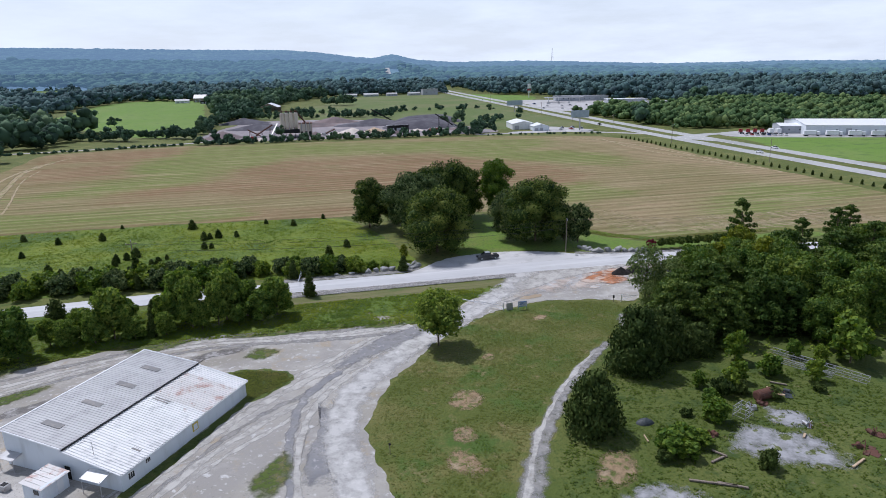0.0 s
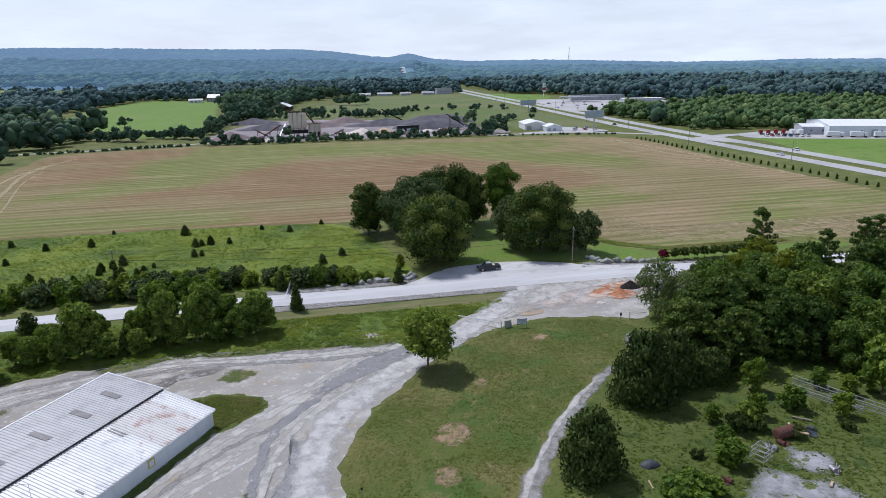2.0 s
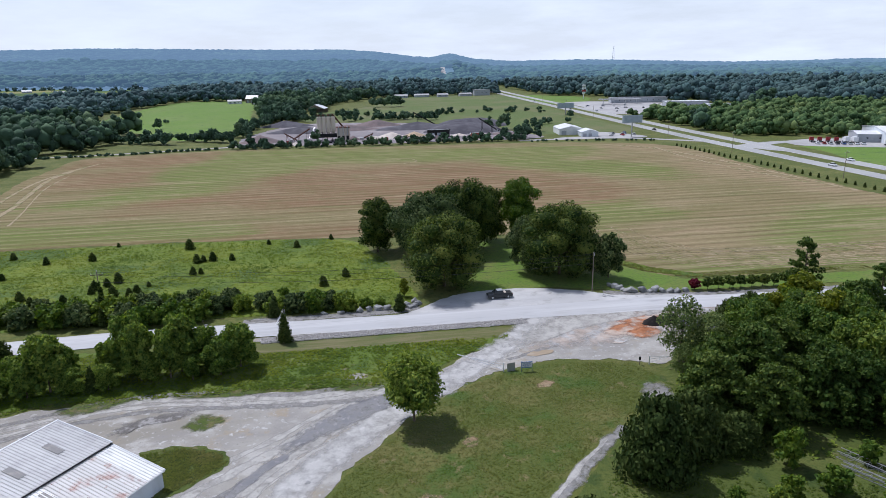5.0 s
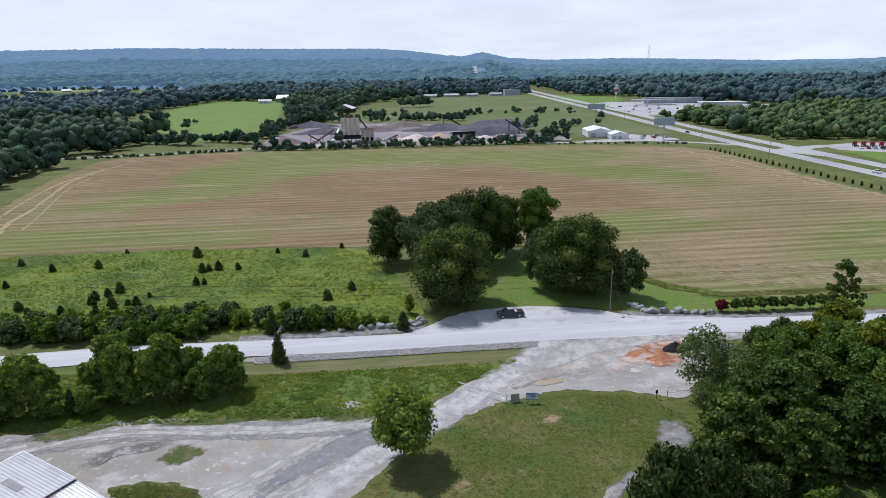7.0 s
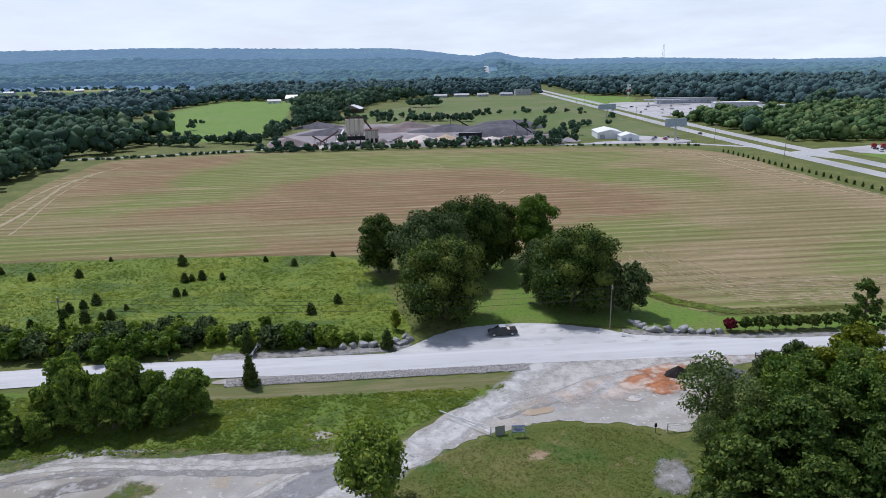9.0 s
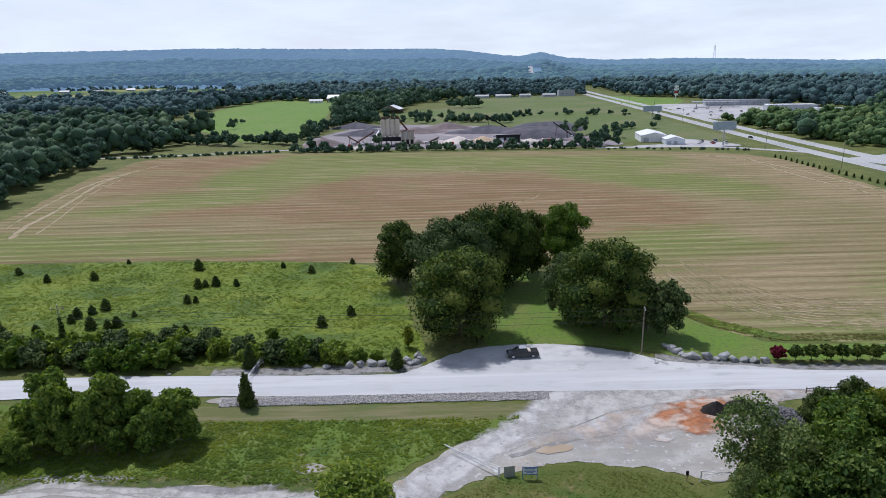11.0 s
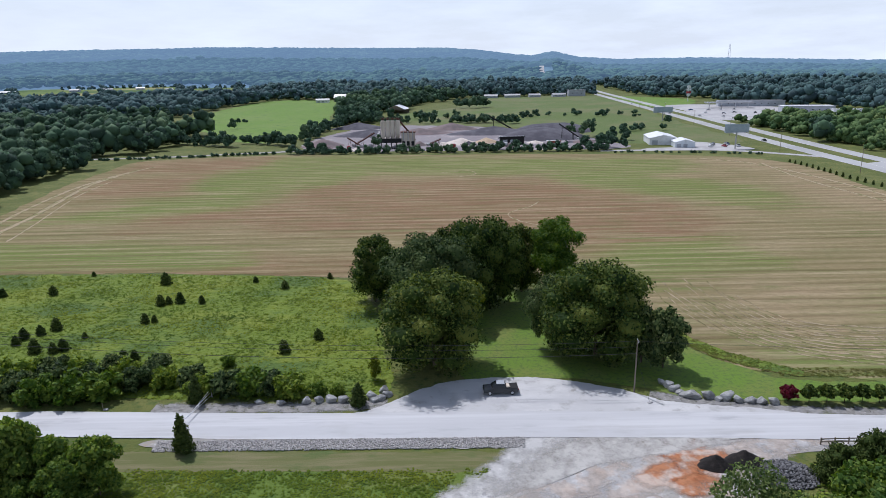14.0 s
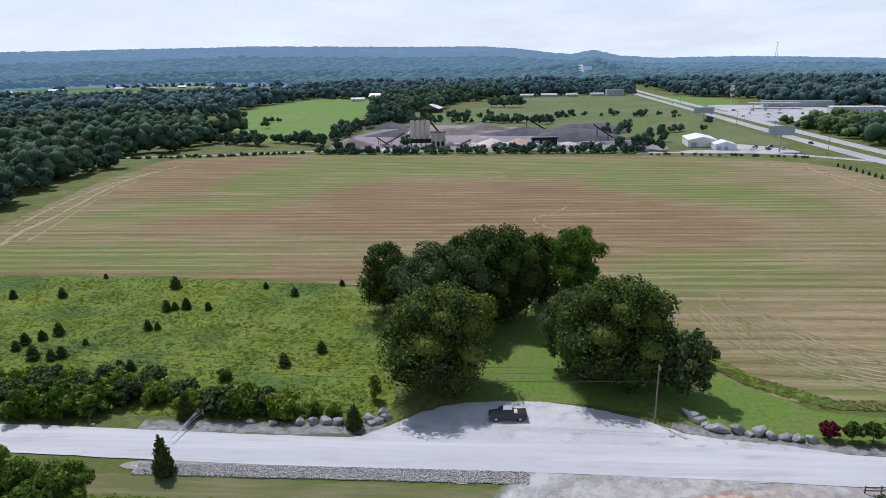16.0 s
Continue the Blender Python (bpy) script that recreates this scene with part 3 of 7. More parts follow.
# ---- ground ----
def ground():
    rings = [0, 60, 120, 200, 300, 420, 560, 720, 900, 1100, 1300] + [1300 + 120 * k for k in range(1, 26)] + [4450, 4640, 4800]
    seg, verts, faces = 180, [(0, 0, 0)], []
    for r in rings[1:]:
        for k in range(seg):
            a = 2 * math.pi * k / seg
            x, y = r * math.sin(a), r * math.cos(a)
            fall = 1.0 if r <= 4300 else 0.9
            verts.append((x, y, hill(x, y) * fall))
    for k in range(seg):
        faces.append((0, 1 + (k + 1) % seg, 1 + k))
    for j in range(len(rings) - 2):
        a, b = 1 + j * seg, 1 + (j + 1) * seg
        for k in range(seg):
            k2 = (k + 1) % seg
            faces.append((a + k, a + k2, b + k2, b + k))
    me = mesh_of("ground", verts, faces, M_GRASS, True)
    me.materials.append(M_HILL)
    # past 1650 m the ground takes the hills' blue haze glow
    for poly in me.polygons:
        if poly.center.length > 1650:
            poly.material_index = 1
    ob = new("ground", me)
    tagged(ob, "rough green grassland reaching to wooded hills", "ground", "", "structure")


ground()

# ---- ground covers ----
FIELD = [(-176, 164), (-131, 161), (-84, 159.6), (-38, 154), (0, 150), (25, 142), (37, 124), (40, 110), (46, 100), (54, 95), (80, 92), (120, 92), (166, 95), (174, 150), (172, 250), (172, 332), (108, 370), (-40, 386), (-110, 394), (-183, 379), (-188, 340), (-187, 300), (-181, 262), (-174, 220)]
MEADOW = [(-210, 161), (-131, 160), (-84, 158.5), (-38, 153), (-26, 142), (-20, 120), (-16, 98), (-18, 91), (-35, 90), (-55, 91), (-110, 92), (-210, 88)]
LOT = [(4, 79), (3, 72), (-4, 66), (-12, 61.5), (-24, 52.5), (-44, 55), (-60, 55.5), (-81, 56), (-93, 53), (-112, 48), (-130, 30), (-120, -10), (-60, -34), (-44, -16), (-38, 4), (-39.5, 17), (-34, 29.6), (-24.6, 41), (-14, 51), (-3.5, 56), (5, 57.5), (17, 55), (22, 53), (27, 56), (33, 63), (40, 71), (52, 75), (30, 79)]
GREEN_1 = [(-124, 323), (-100, 385), (-30, 385), (-44, 312), (-64, 286), (-80, 267), (-92, 242), (-117, 222), (-160, 226), (-150, 245), (-117, 268)]
GREEN_2 = [(-60, 372), (128, 352), (108, 304), (54, 312), (-48, 318)]
GREEN_3 = [(50, 312), (84, 320), (103, 292), (120, 268), (128, 242), (105, 220), (88, 250), (48, 281)]
GREEN_4 = [(44, 178), (84, 188), (78, 160), (38, 148)]
GREEN_5 = [(-170, 165), (-60, 166), (-80, 184), (-175, 190)]
GREEN_6 = [(52, 92), (110, 92), (110, 102), (62, 106), (48, 112)]
BROWN_1 = [(-66, 296), (-2, 298), (50, 290), (83, 238), (92, 199), (72, 178), (29, 174), (-42, 205), (-103, 210), (-114, 230), (-76, 250)]
BROWN_2 = [(-172, 312), (-122, 322), (-124, 268), (-162, 269)]
BROWN_3 = [(-186, 378), (-104, 382), (-96, 322), (-172, 340)]
BROWN_4 = [(-140, 160), (-36, 156), (0, 150), (0, 164), (-40, 170), (-140, 168)]
STRAW_1 = [(132, 346), (176, 346), (176, 150), (160, 150), (146, 212), (142, 246), (148, 292)]
GREEN_7 = [(60, 120), (120, 150), (172, 170), (172, 130), (110, 112)]
STRAW_2 = [(57, 130), (78, 145), (98, 136), (82, 108), (57, 112)]


def stretch_of(x, y, poly, soft):
    """1 deep inside the outline, 0 well outside, 0.5 on it."""
    d = 1e9
    for (ax, ay), (bx2, by2) in zip(poly, poly[1:] + poly[:1]):
        ux, uy = bx2 - ax, by2 - ay
        t = max(0.0, min(1.0, ((x - ax) * ux + (y - ay) * uy) / (ux * ux + uy * uy)))
        d = min(d, math.hypot(x - ax - ux * t, y - ay - uy * t))
    return max(0.0, min(1.0, 0.5 + (d if inside(x, y, poly) else -d) / soft))


def hay_field():
    ob = patch("field", FIELD, 0.04, M_FIELD, "mown hay field striped tan, brown and green", 1.2, 0.08, 12)
    bm = bmesh.new()
    bm.from_mesh(ob.data)
    for k in range(-204, 180, 8):
        bmesh.ops.bisect_plane(bm, geom=bm.verts[:] + bm.edges[:] + bm.faces[:], plane_co=(k, 0, 0), plane_no=(1, 0, 0))
    for k in range(94, 396, 6):
        bmesh.ops.bisect_plane(bm, geom=bm.verts[:] + bm.edges[:] + bm.faces[:], plane_co=(0, k, 0), plane_no=(0, 1, 0))
    bm.to_mesh(ob.data)
    bm.free()
    for name, polys, soft in (("green", (GREEN_1, GREEN_2, GREEN_3, GREEN_4, GREEN_5, GREEN_6, GREEN_7), 34), ("brown", (BROWN_1, BROWN_2, BROWN_3, BROWN_4), 40), ("straw", (STRAW_1, STRAW_2), 30)):
        vals = []
        for v in ob.data.vertices:
            x = v.co.x + 12 * noise.noise(v.co * 0.03)
            y = v.co.y + 8 * noise.noise(v.co * 0.03 + Vector((50, 0, 0)))
            vals.append(max(stretch_of(x, y, q, soft) for q in polys))
        ob.data.attributes.new(name, "FLOAT", "POINT").data.foreach_set("value", vals)


hay_field()
patch("meadow", MEADOW, 0.03, M_MEADOW, "overgrown yellow-green meadow of tall weeds", 0.8, 0.2, 10)
patch("lawn", [(-3, 96), (12, 96), (26, 92), (34, 88.5), (58, 86), (100, 84), (100, 90), (57, 93), (48, 97), (40.5, 106), (36, 118), (24, 138), (-6, 140), (-6, 115)], 0.06, M_LAWN, "short mown green lawn between the trees", 0.4, 0.3)
patch("field_margin", [(34, 124), (38, 121), (39.5, 110), (45, 101), (54, 95), (56, 97), (47, 104), (42, 112), (40, 124), (36, 130)], 0.09, M_MEADOW, "strip of long yellow-green grass round the field", 0.5, 0.3)
patch("gravel_lot", LOT, 0.05, M_GRAVEL, "pale dusty gravel lot with darker worn patches", 0.9, 0.25)
ribbon("drive", [(-45, -30), (-43.2, -10), (-42.8, 6), (-43.2, 17), (-41.2, 25), (-37.4, 32), (-31.3, 39.4), (-24.6, 45.6), (-16, 53), (-9, 59.5), (-1, 67), (6, 75), (10, 79)], (6.4, 7.6), 0.09, M_DRIVE, "pale worn driveway with crumbling asphalt patches", 0.6, 30)
# wheel-worn streaks that follow the ways over the lot
WAY_1 = [(-72, 4), (-63, 16), (-55, 24.5), (-47.5, 31.5), (-41, 38), (-33, 45), (-24, 51)]
WAY_2 = [(-112, 36), (-96, 44), (-80, 50.5), (-66, 54), (-52, 53.2), (-40, 51), (-28, 51.5)]
WAY_3 = [(-6, 62), (2, 66), (10, 68.5), (18, 71.5), (28, 75), (40, 77.5)]
WAY_4 = [(-50, -12), (-50, 4), (-49, 16), (-46.5, 27), (-41, 36)]
for k, (way, off, w, m) in enumerate(((WAY_1, -4.2, 1.6, M_PALEDUST), (WAY_1, -1.8, 2.4, M_PALEDUST), (WAY_1, 0.8, 1.2, M_RUT), (WAY_1, 2.4, 2.2, M_PALEDUST), (WAY_1, 4.4, 1.2, M_PALEDUST), (WAY_2, -4.5, 1.8, M_RUT), (WAY_2, -2.2, 2.2, M_PALEDUST), (WAY_2, 0.2, 1.5, M_PALEDUST), (WAY_2, 2.2, 1.6, M_RUT),
                                       (WAY_3, -2.0, 1.8, M_PALEDUST), (WAY_3, 0.3, 1.2, M_PALEDUST), (WAY_3, 2.2, 1.6, M_PALEDUST), (WAY_3, 4.4, 1.5, M_RUT), (WAY_4, -1.2, 1.8, M_ASPH), (WAY_4, 1.0, 1.5, M_PALEDUST))):
    ribbon("worn_streak", [(x + off * 0.62 + 0.5 * math.sin(1.7 * i + k), y - off * 0.72 + 0.5 * math.cos(2.1 * i + k)) for i, (x, y) in enumerate(way)], (w * 0.7, w * 1.3), 0.053 + 0.0015 * k, m, "pale dust streak worn by wheels on the lot", 0.7, 18, category="ground")
ribbon("pavement_crack", [(-43.3, 27.2), (-43.5, 24.8), (-45.6, 22.3), (-46, 20.2), (-47.6, 18.6), (-48.3, 14.9), (-48.7, 12.5)], 0.13, 0.098, M_WET, "ragged dark crack along the broken asphalt edge", 0.1, 10, category="ground")
patch("weedy_patch", [(-56, 7), (-53.6, 12), (-51, 15), (-49.4, 13), (-50, 8), (-53, 4)], 0.088, M_SPRIG, "brown weedy patch in the gravel", 0.3, 0.5)
for outline in ([(-112, 44), (-97, 49), (-92, 53.5), (-84, 57), (-98, 57), (-114, 52)], [(-80, 55), (-74, 57), (-66, 58), (-70, 54.4), (-76, 53)], [(-62, 56), (-52, 57.5), (-42, 56.6), (-50, 54.4)], [(-98, 40), (-92, 44), (-86, 45), (-90, 41), (-97, 37)], [(-36, 55), (-27, 56), (-26, 53.4), (-33, 52.6)]):
    patch("thin_weeds", outline, 0.083, M_SPRIG, "thin green weeds creeping over the gravel", 0.3, 0.5)
ribbon("road", [(-420, 66), (-250, 74), (-150, 80), (-104, 82.6), (-76, 83.7), (-48, 82.5), (-26, 81.6), (0, 81.2), (30, 80.2), (50, 78.9), (100, 75), (197, 68)], 7.3, 0.13, M_ROAD, "dusty pale grey two-lane asphalt road", 0.15, 10)
patch("pull_off", [(-22, 84), (-16, 88), (-10, 93.2), (-3.5, 95.8), (5, 96.4), (12, 95.5), (22, 91.6), (30, 87), (46, 83.6), (46, 80), (-22, 80)], 0.10, M_PULLOFF, "dusty gravel pull-off beside the road", 0.4, 0.4)
patch("verge", [(-72, 76), (-47, 75.4), (4, 73.6), (2, 71.5), (-1, 69.5), (-20, 70), (-50, 71), (-72, 72)], 0.06, M_VERGE, "mown grass verge with pale straw streaks", 0.4, 0.4)
patch("gravel_shoulder", [(-48, 78.6), (-20, 77.9), (4, 77.5), (4.6, 75.6), (3, 74.9), (-20, 75.4), (-48, 76.4)], 0.08, M_GRAVEL, "crushed stone shoulder along the road", 0.3, 0.6)
patch("clay_patch", [(22.5, 75.5), (26, 78), (30, 77.6), (33, 74), (34, 69.6), (29, 67), (24.5, 69), (22, 72)], 0.1, M_ORANGE, "orange clay spill on pale gravel", 1.0, 0.5)
patch("clay_patch", [(17, 67), (20.5, 70.5), (26, 72), (29, 69), (25, 65.5), (19, 65)], 0.107, M_ORANGE, "thin orange clay spill on pale gravel", 1.1, 0.5)
patch("clay_patch", [(21, 65), (24.5, 68), (29.5, 68.5), (29.5, 65), (25, 63)], 0.114, M_ORANGE, "thin orange clay spill on pale gravel", 0.8, 0.6)
patch("clay_patch", [(17, 62.5), (20, 64.5), (21, 62.8), (19, 61.4)], 0.121, M_BLOTCH, "faint pinkish clay stain on gravel", 0.8, 0.6)
patch("dust_patch", [(52, 80), (20, 80), (8, 76), (-2, 69), (-4, 60), (8, 60), (18, 61), (30, 64), (44, 71), (56, 76)], 0.085, M_BLOTCH, "pinkish dust and white gravel", 1.3, 0.3)
patch("dust_patch", [(-6, 63), (0, 70), (8, 77), (20, 80.5), (46, 79.5), (40, 76), (26, 72.5), (12, 69), (2, 64)], 0.112, M_PALEDUST, "white dust where the drive meets the road", 1.0, 0.3)
patch("puddle", [(0.2, 60.2), (2.5, 59.7), (4.8, 60.6), (5.4, 61.6), (3.2, 61.7), (0.6, 61.2)], 0.118, M_MUD, "tan muddy puddle", 0.25, 0.8, category="water")
patch("puddle", [(-68.4, 46.6), (-66.4, 49.6), (-62, 51.4), (-55.6, 51.8), (-57.8, 49), (-63.6, 47.8), (-66.6, 45.4)], 0.08, M_WET, "dark damp hollow in the gravel", 0.4, 0.6, category="ground")
patch("puddle", [(-92, 37), (-86, 40), (-84, 38), (-90, 35), (-97, 33)], 0.08, M_WET, "dark damp hollow in the gravel", 0.5, 0.6, category="ground")
patch("asphalt_patch", [(-44.5, 35), (-41.2, 41), (-32.4, 49), (-22, 54), (-22, 49.5), (-31, 42.4), (-39.5, 37.6)], 0.094, M_ASPH, "dark broken asphalt in the drive", 0.6, 0.5)
patch("asphalt_patch", [(-45.4, 28), (-45.6, 20.7), (-47.6, 14.6), (-49.4, 6), (-45.4, 5), (-45.2, 15.3), (-43.6, 24)], 0.087, M_ASPH, "dark broken asphalt beside the drive", 0.6, 0.6)
patch("grass_patch", [(-62, 40.5), (-57, 41.5), (-50, 38.6), (-49, 35.4), (-52.5, 32), (-56, 29.5), (-57.5, 32), (-58, 36)], 0.08, M_YARDGRASS, "grass patch beside the metal building", 0.6, 0.4)
patch("grass_patch", [(-58, 46.2), (-55.4, 50.6), (-51, 48.4), (-51.4, 46.6), (-55, 44.4)], 0.08, M_SPRIG, "small grass patch in the gravel", 0.6, 0.5)
patch("grass_patch", [(-69.6, 9.6), (-66, 14), (-61, 22), (-56.2, 29.6), (-57, 30.5), (-62, 23), (-70.5, 10.4)], 0.07, M_YARDGRASS, "weedy strip along the building wall", 0.25, 0.4)
patch("plot_grass", [(-36, -22), (-38.4, 4), (-39.2, 17), (-33.6, 29.6), (-24.2, 41), (-13.6, 50.7), (-3.5, 55.6), (5, 57), (17, 54.6), (22, 51), (10, 37), (-3, 25), (-14, 12), (-25, -8), (-30, -22)], 0.054, M_ISLAND, "uneven green and yellow grass of the central plot", 0.5, 0.4)
patch("yard_grass", [(-28, -24), (-22, -4), (-12, 12), (2, 28), (14, 40), (24, 52), (60, 60), (90, 40), (70, 8), (52, -14), (20, -28)], 0.046, M_YARDGRASS, "fresh green weedy grass round the scrap", 0.6, 0.4)
patch("belt_grass", [(-112, 52), (-93, 55), (-81, 58), (-60, 57.5), (-44, 56.6), (-25, 54), (-12, 62.5), (-4, 67), (0, 70), (-20, 70.5), (-50, 71.5), (-72, 76.5), (-112, 78)], 0.045, M_BELT, "bright green weeds between lot and road", 0.5, 0.4)
patch("dirt_patch", [(-32.8, 58.7), (-30, 59.2), (-28.8, 57.8), (-31, 56.8), (-33.4, 57.4)], 0.058, M_GRAVEL, "bare pale dirt in the grass", 0.4, 0.6)
patch("dirt_patch", [(-26.8, 20.3), (-24.5, 24.4), (-20.3, 24), (-20.7, 19.4), (-25.2, 17.8)], 0.064, M_BARE, "bare brown soil in the grass", 0.9, 0.6)
patch("dirt_patch", [(-28.6, 11.6), (-27.3, 14.4), (-25, 14.4), (-24.6, 11), (-27, 9.6)], 0.07, M_BARE, "bare pale soil in the grass", 1.2, 0.6)
patch("dirt_patch", [(-31, 6), (-29, 9), (-26.4, 7.4), (-25, 3), (-28.4, 2)], 0.076, M_BARE, "bare pale soil in the grass", 0.9, 0.6)
patch("dirt_patch", [(-17, 34.5), (-15.5, 36.5), (-14, 35), (-15.5, 33)], 0.082, M_BARE, "bare soil under the lone tree", 0.6, 0.6)
patch("dirt_patch", [(-14, -3), (-10.5, 3), (-6.5, 3), (-7, -2), (-11, -5)], 0.058, M_BARE, "bare brown soil in the grass", 0.8, 0.6)
patch("dirt_patch", [(-2, 48.6), (0.5, 50.8), (2.3, 49.4), (0, 47.8)], 0.064, M_BARE, "pale stony scar in the grass", 0.4, 0.6)
ribbon("wheel_track", [(-28, -14), (-24, -6), (-20.3, 1.3), (-17, 7.1), (-13.1, 12.8), (-8.2, 19.3), (-2.3, 25.4), (4.1, 31.4), (7.5, 34.6)], (4.8, 1.6), 0.088, M_RUT, "pale dirt wheel track through the grass", 0.8, 30)
ribbon("worn_streak", [(-28.6, -14), (-24.6, -6), (-20.8, 1.3), (-17.6, 7.3), (-13.6, 13.2), (-8.7, 19.6), (-2.8, 25.8), (3.7, 31.8)], (1.5, 0.9), 0.092, M_PALEDUST, "pale dry rut in the dirt track", 0.6, 24, category="ground")
patch("dirt_patch", [(13, 40), (15.6, 46), (19, 46.6), (20, 42), (17, 38)], 0.094, M_RUT, "bare grey dirt at the end of the track", 0.6, 0.5)
patch("slab", [(6, -0.3), (10.3, 4.3), (14.3, 3.9), (16.5, 1.3), (19.4, 0.5), (21.5, -5.9), (18, -9.6), (11.8, -6.6), (7.2, -3)], 0.06, M_SLAB, "broken old concrete slab with weeds", 0.8, 0.5)
patch("slab", [(15.6, 2.6), (18.8, 7.4), (23, 4.4), (21.4, 0.8)], 0.067, M_SLAB, "broken corner of old concrete slab", 0.7, 0.5)
patch("slab", [(-18, -12), (-12.9, -5.6), (-8, -3.6), (-4, -5), (-1.2, -9), (-8, -16)], 0.081, M_SLAB, "broken old concrete slab beside logs", 0.8, 0.5)
ribbon("dirt_shoulder", [(-54, 87.6), (-40, 87.4), (-28, 87.2), (-16, 87.8)], 4.6, 0.07, M_RUT, "bare grey dirt shoulder below the boulders", 0.3, 14)
ribbon("dirt_shoulder", [(27, 89.6), (34, 86.8), (44, 84.6), (56, 83.2), (90, 80.5)], 3.4, 0.07, M_RUT, "bare grey dirt shoulder below the boulders", 0.3, 14)
for k, (line, w) in enumerate((([(-153, 190), (-158.7, 208.7), (-161.5, 229), (-167.5, 258), (-175, 297), (-174.8, 321), (-172.3, 344)], 3.4), ([(-164, 205), (-168.3, 223), (-173.9, 253), (-177.4, 279), (-178.1, 305), (-174.9, 333), (-168, 356)], 2.6), ([(-148, 196), (-154, 222), (-160, 245), (-167, 275), (-170, 310)], 1.2),
                               ([(172, 180), (168, 240), (164, 290), (154, 330), (134, 350)], 3), ([(166, 200), (158, 250), (156, 290), (160, 330)], 2.2), ([(31, 243), (27, 235), (17, 222), (22.5, 208), (34, 200)], 0.9), ([(-14, 200), (6, 192), (14, 180), (10, 172), (-4, 178)], 1.2), ([(-8, 316), (6, 322), (10, 312), (2, 304)], 1.3))):
    ribbon("tractor_track", line, w, 0.06 + 0.003 * k, M_TRACK, "pale straw track on the mown field", 0.7, 12, category="ground", firm=1.5)
# pale swaths that turn with the corner of the field
CORNER = smooth_line([(140, 96), (110, 96.5), (84, 97.5), (67, 100), (57, 105), (50, 112.5), (46, 122), (43.5, 134), (42.5, 148)], 6)
for k in range(12):
    g = 1.55 * k + 0.5 * math.sin(3.1 * k)
    line = []
    for i in range(1, len(CORNER) - 1 - (k * 5) % 7):
        d = (CORNER[i + 1] - CORNER[i - 1]).normalized()
        line.append((CORNER[i].x + d.y * g + 0.25 * math.sin(0.9 * i + k), CORNER[i].y - d.x * g + 0.25 * math.cos(1.3 * i + k)))
    ribbon("mown_swath", line, (0.9 + 0.3 * (k % 3), 0.5), 0.075 + 0.0015 * k, M_TRACK, "thin pale straw swath turning with the field's corner", 0.4, 3, category="ground")
# highway and lanes beyond the field
HWY = [(196, -200), (202, 0), (205, 165), (205, 280), (208, 420), (222, 654), (243, 1019), (275, 1500), (285, 1970)]
ribbon("highway", HWY, 10.0, 0.10, M_HIGHWAY, "pale grey highway carriageway", 0.1, 12)
ribbon("highway", [(x + 19, y, 0) for x, y in HWY], 10.0, 0.10, M_HIGHWAY, "pale grey highway carriageway", 0.1, 12)
for dx in (-4.3, 4.3, 14.7, 23.3):
    ribbon("road_marking", [(x + dx, y, 0) for x, y in HWY[:7]], 0.25, 0.14, M_MARK, "painted white edge line of the highway", 0, 12, category="marking")
patch("side_road", [(208, 318), (222, 326), (240, 332), (262, 330), (262, 322), (240, 322), (226, 312), (222, 290), (218, 290)], 0.09, M_HIGHWAY, "paved junction beside the highway", 0.3, 0.2)
ribbon("side_road", [(204, 345), (186, 362), (172, 374), (150, 384), (90, 388)], 6, 0.09, M_YARD, "paved lane to the white sheds", 0.2)
ribbon("side_road", [(-420, 372), (-300, 388), (-194, 394), (-140, 404), (-96, 416), (-75, 440)], 5.5, 0.08, M_GRAVEL, "pale gravel lane behind the field", 0.3)
patch("shed_yard", [(120, 386), (172, 380), (182, 388), (172, 412), (158, 424), (150, 400), (122, 396)], 0.07, M_YARD, "paved yard beside the white sheds", 0.5, 0.2)
patch("quarry_yard", [(-98, 424), (-70, 408), (-20, 402), (60, 398), (104, 398), (112, 420), (80, 500), (20, 560), (-60, 580), (-92, 520), (-104, 460)], 0.06, M_QUARRY, "stony working yard of the asphalt plant", 1.5, 0.1)
patch("pasture", [(-268, 640), (-205, 545), (-159, 478), (-125, 470), (-112, 560), (-128, 720), (-146, 900), (-158, 1015), (-275, 1060), (-290, 850)], 0.05, M_PASTURE, "bright green pasture", 3, 0.03)
patch("pasture", [(60, 540), (92, 430), (160, 424), (194, 430), (204, 600), (224, 820), (240, 1040), (50, 1040), (10, 820), (-60, 700), (-60, 600)], 0.05, M_ROUGH, "rough olive-green pasture", 3, 0.03)
patch("pasture", [(236, 190), (240, 286), (250, 306), (330, 266), (420, 230), (420, 150)], 0.04, M_PASTURE, "mown green grass beside the highway", 1, 0.1)
patch("pasture", [(238, 760), (300, 800), (330, 900), (270, 1000), (252, 1000)], 0.04, M_PASTURE, "green field beside the highway", 2, 0.05)
patch("pasture", [(690, 820), (840, 800), (900, 870), (730, 900)], 0.06, M_PASTURE, "green clearing in the woods", 3, 0.03)
ribbon("distant_road", [(282, 1900, hill(282, 1900) + 2), (292, 1980, hill(292, 1980) + 2), (306, 2080, hill(306, 2080) + 2), (322, 2180, hill(322, 2180) + 2)], 16, 0.3, M_HIGHWAY, "far stretch of highway on a wooded rise", 0.1, 8)
patch("warehouse_yard", [(244, 318), (258, 334), (300, 330), (420, 268), (420, 236), (330, 268), (256, 300)], 0.07, M_YARD, "paved yard of the warehouse", 0.6, 0.1)
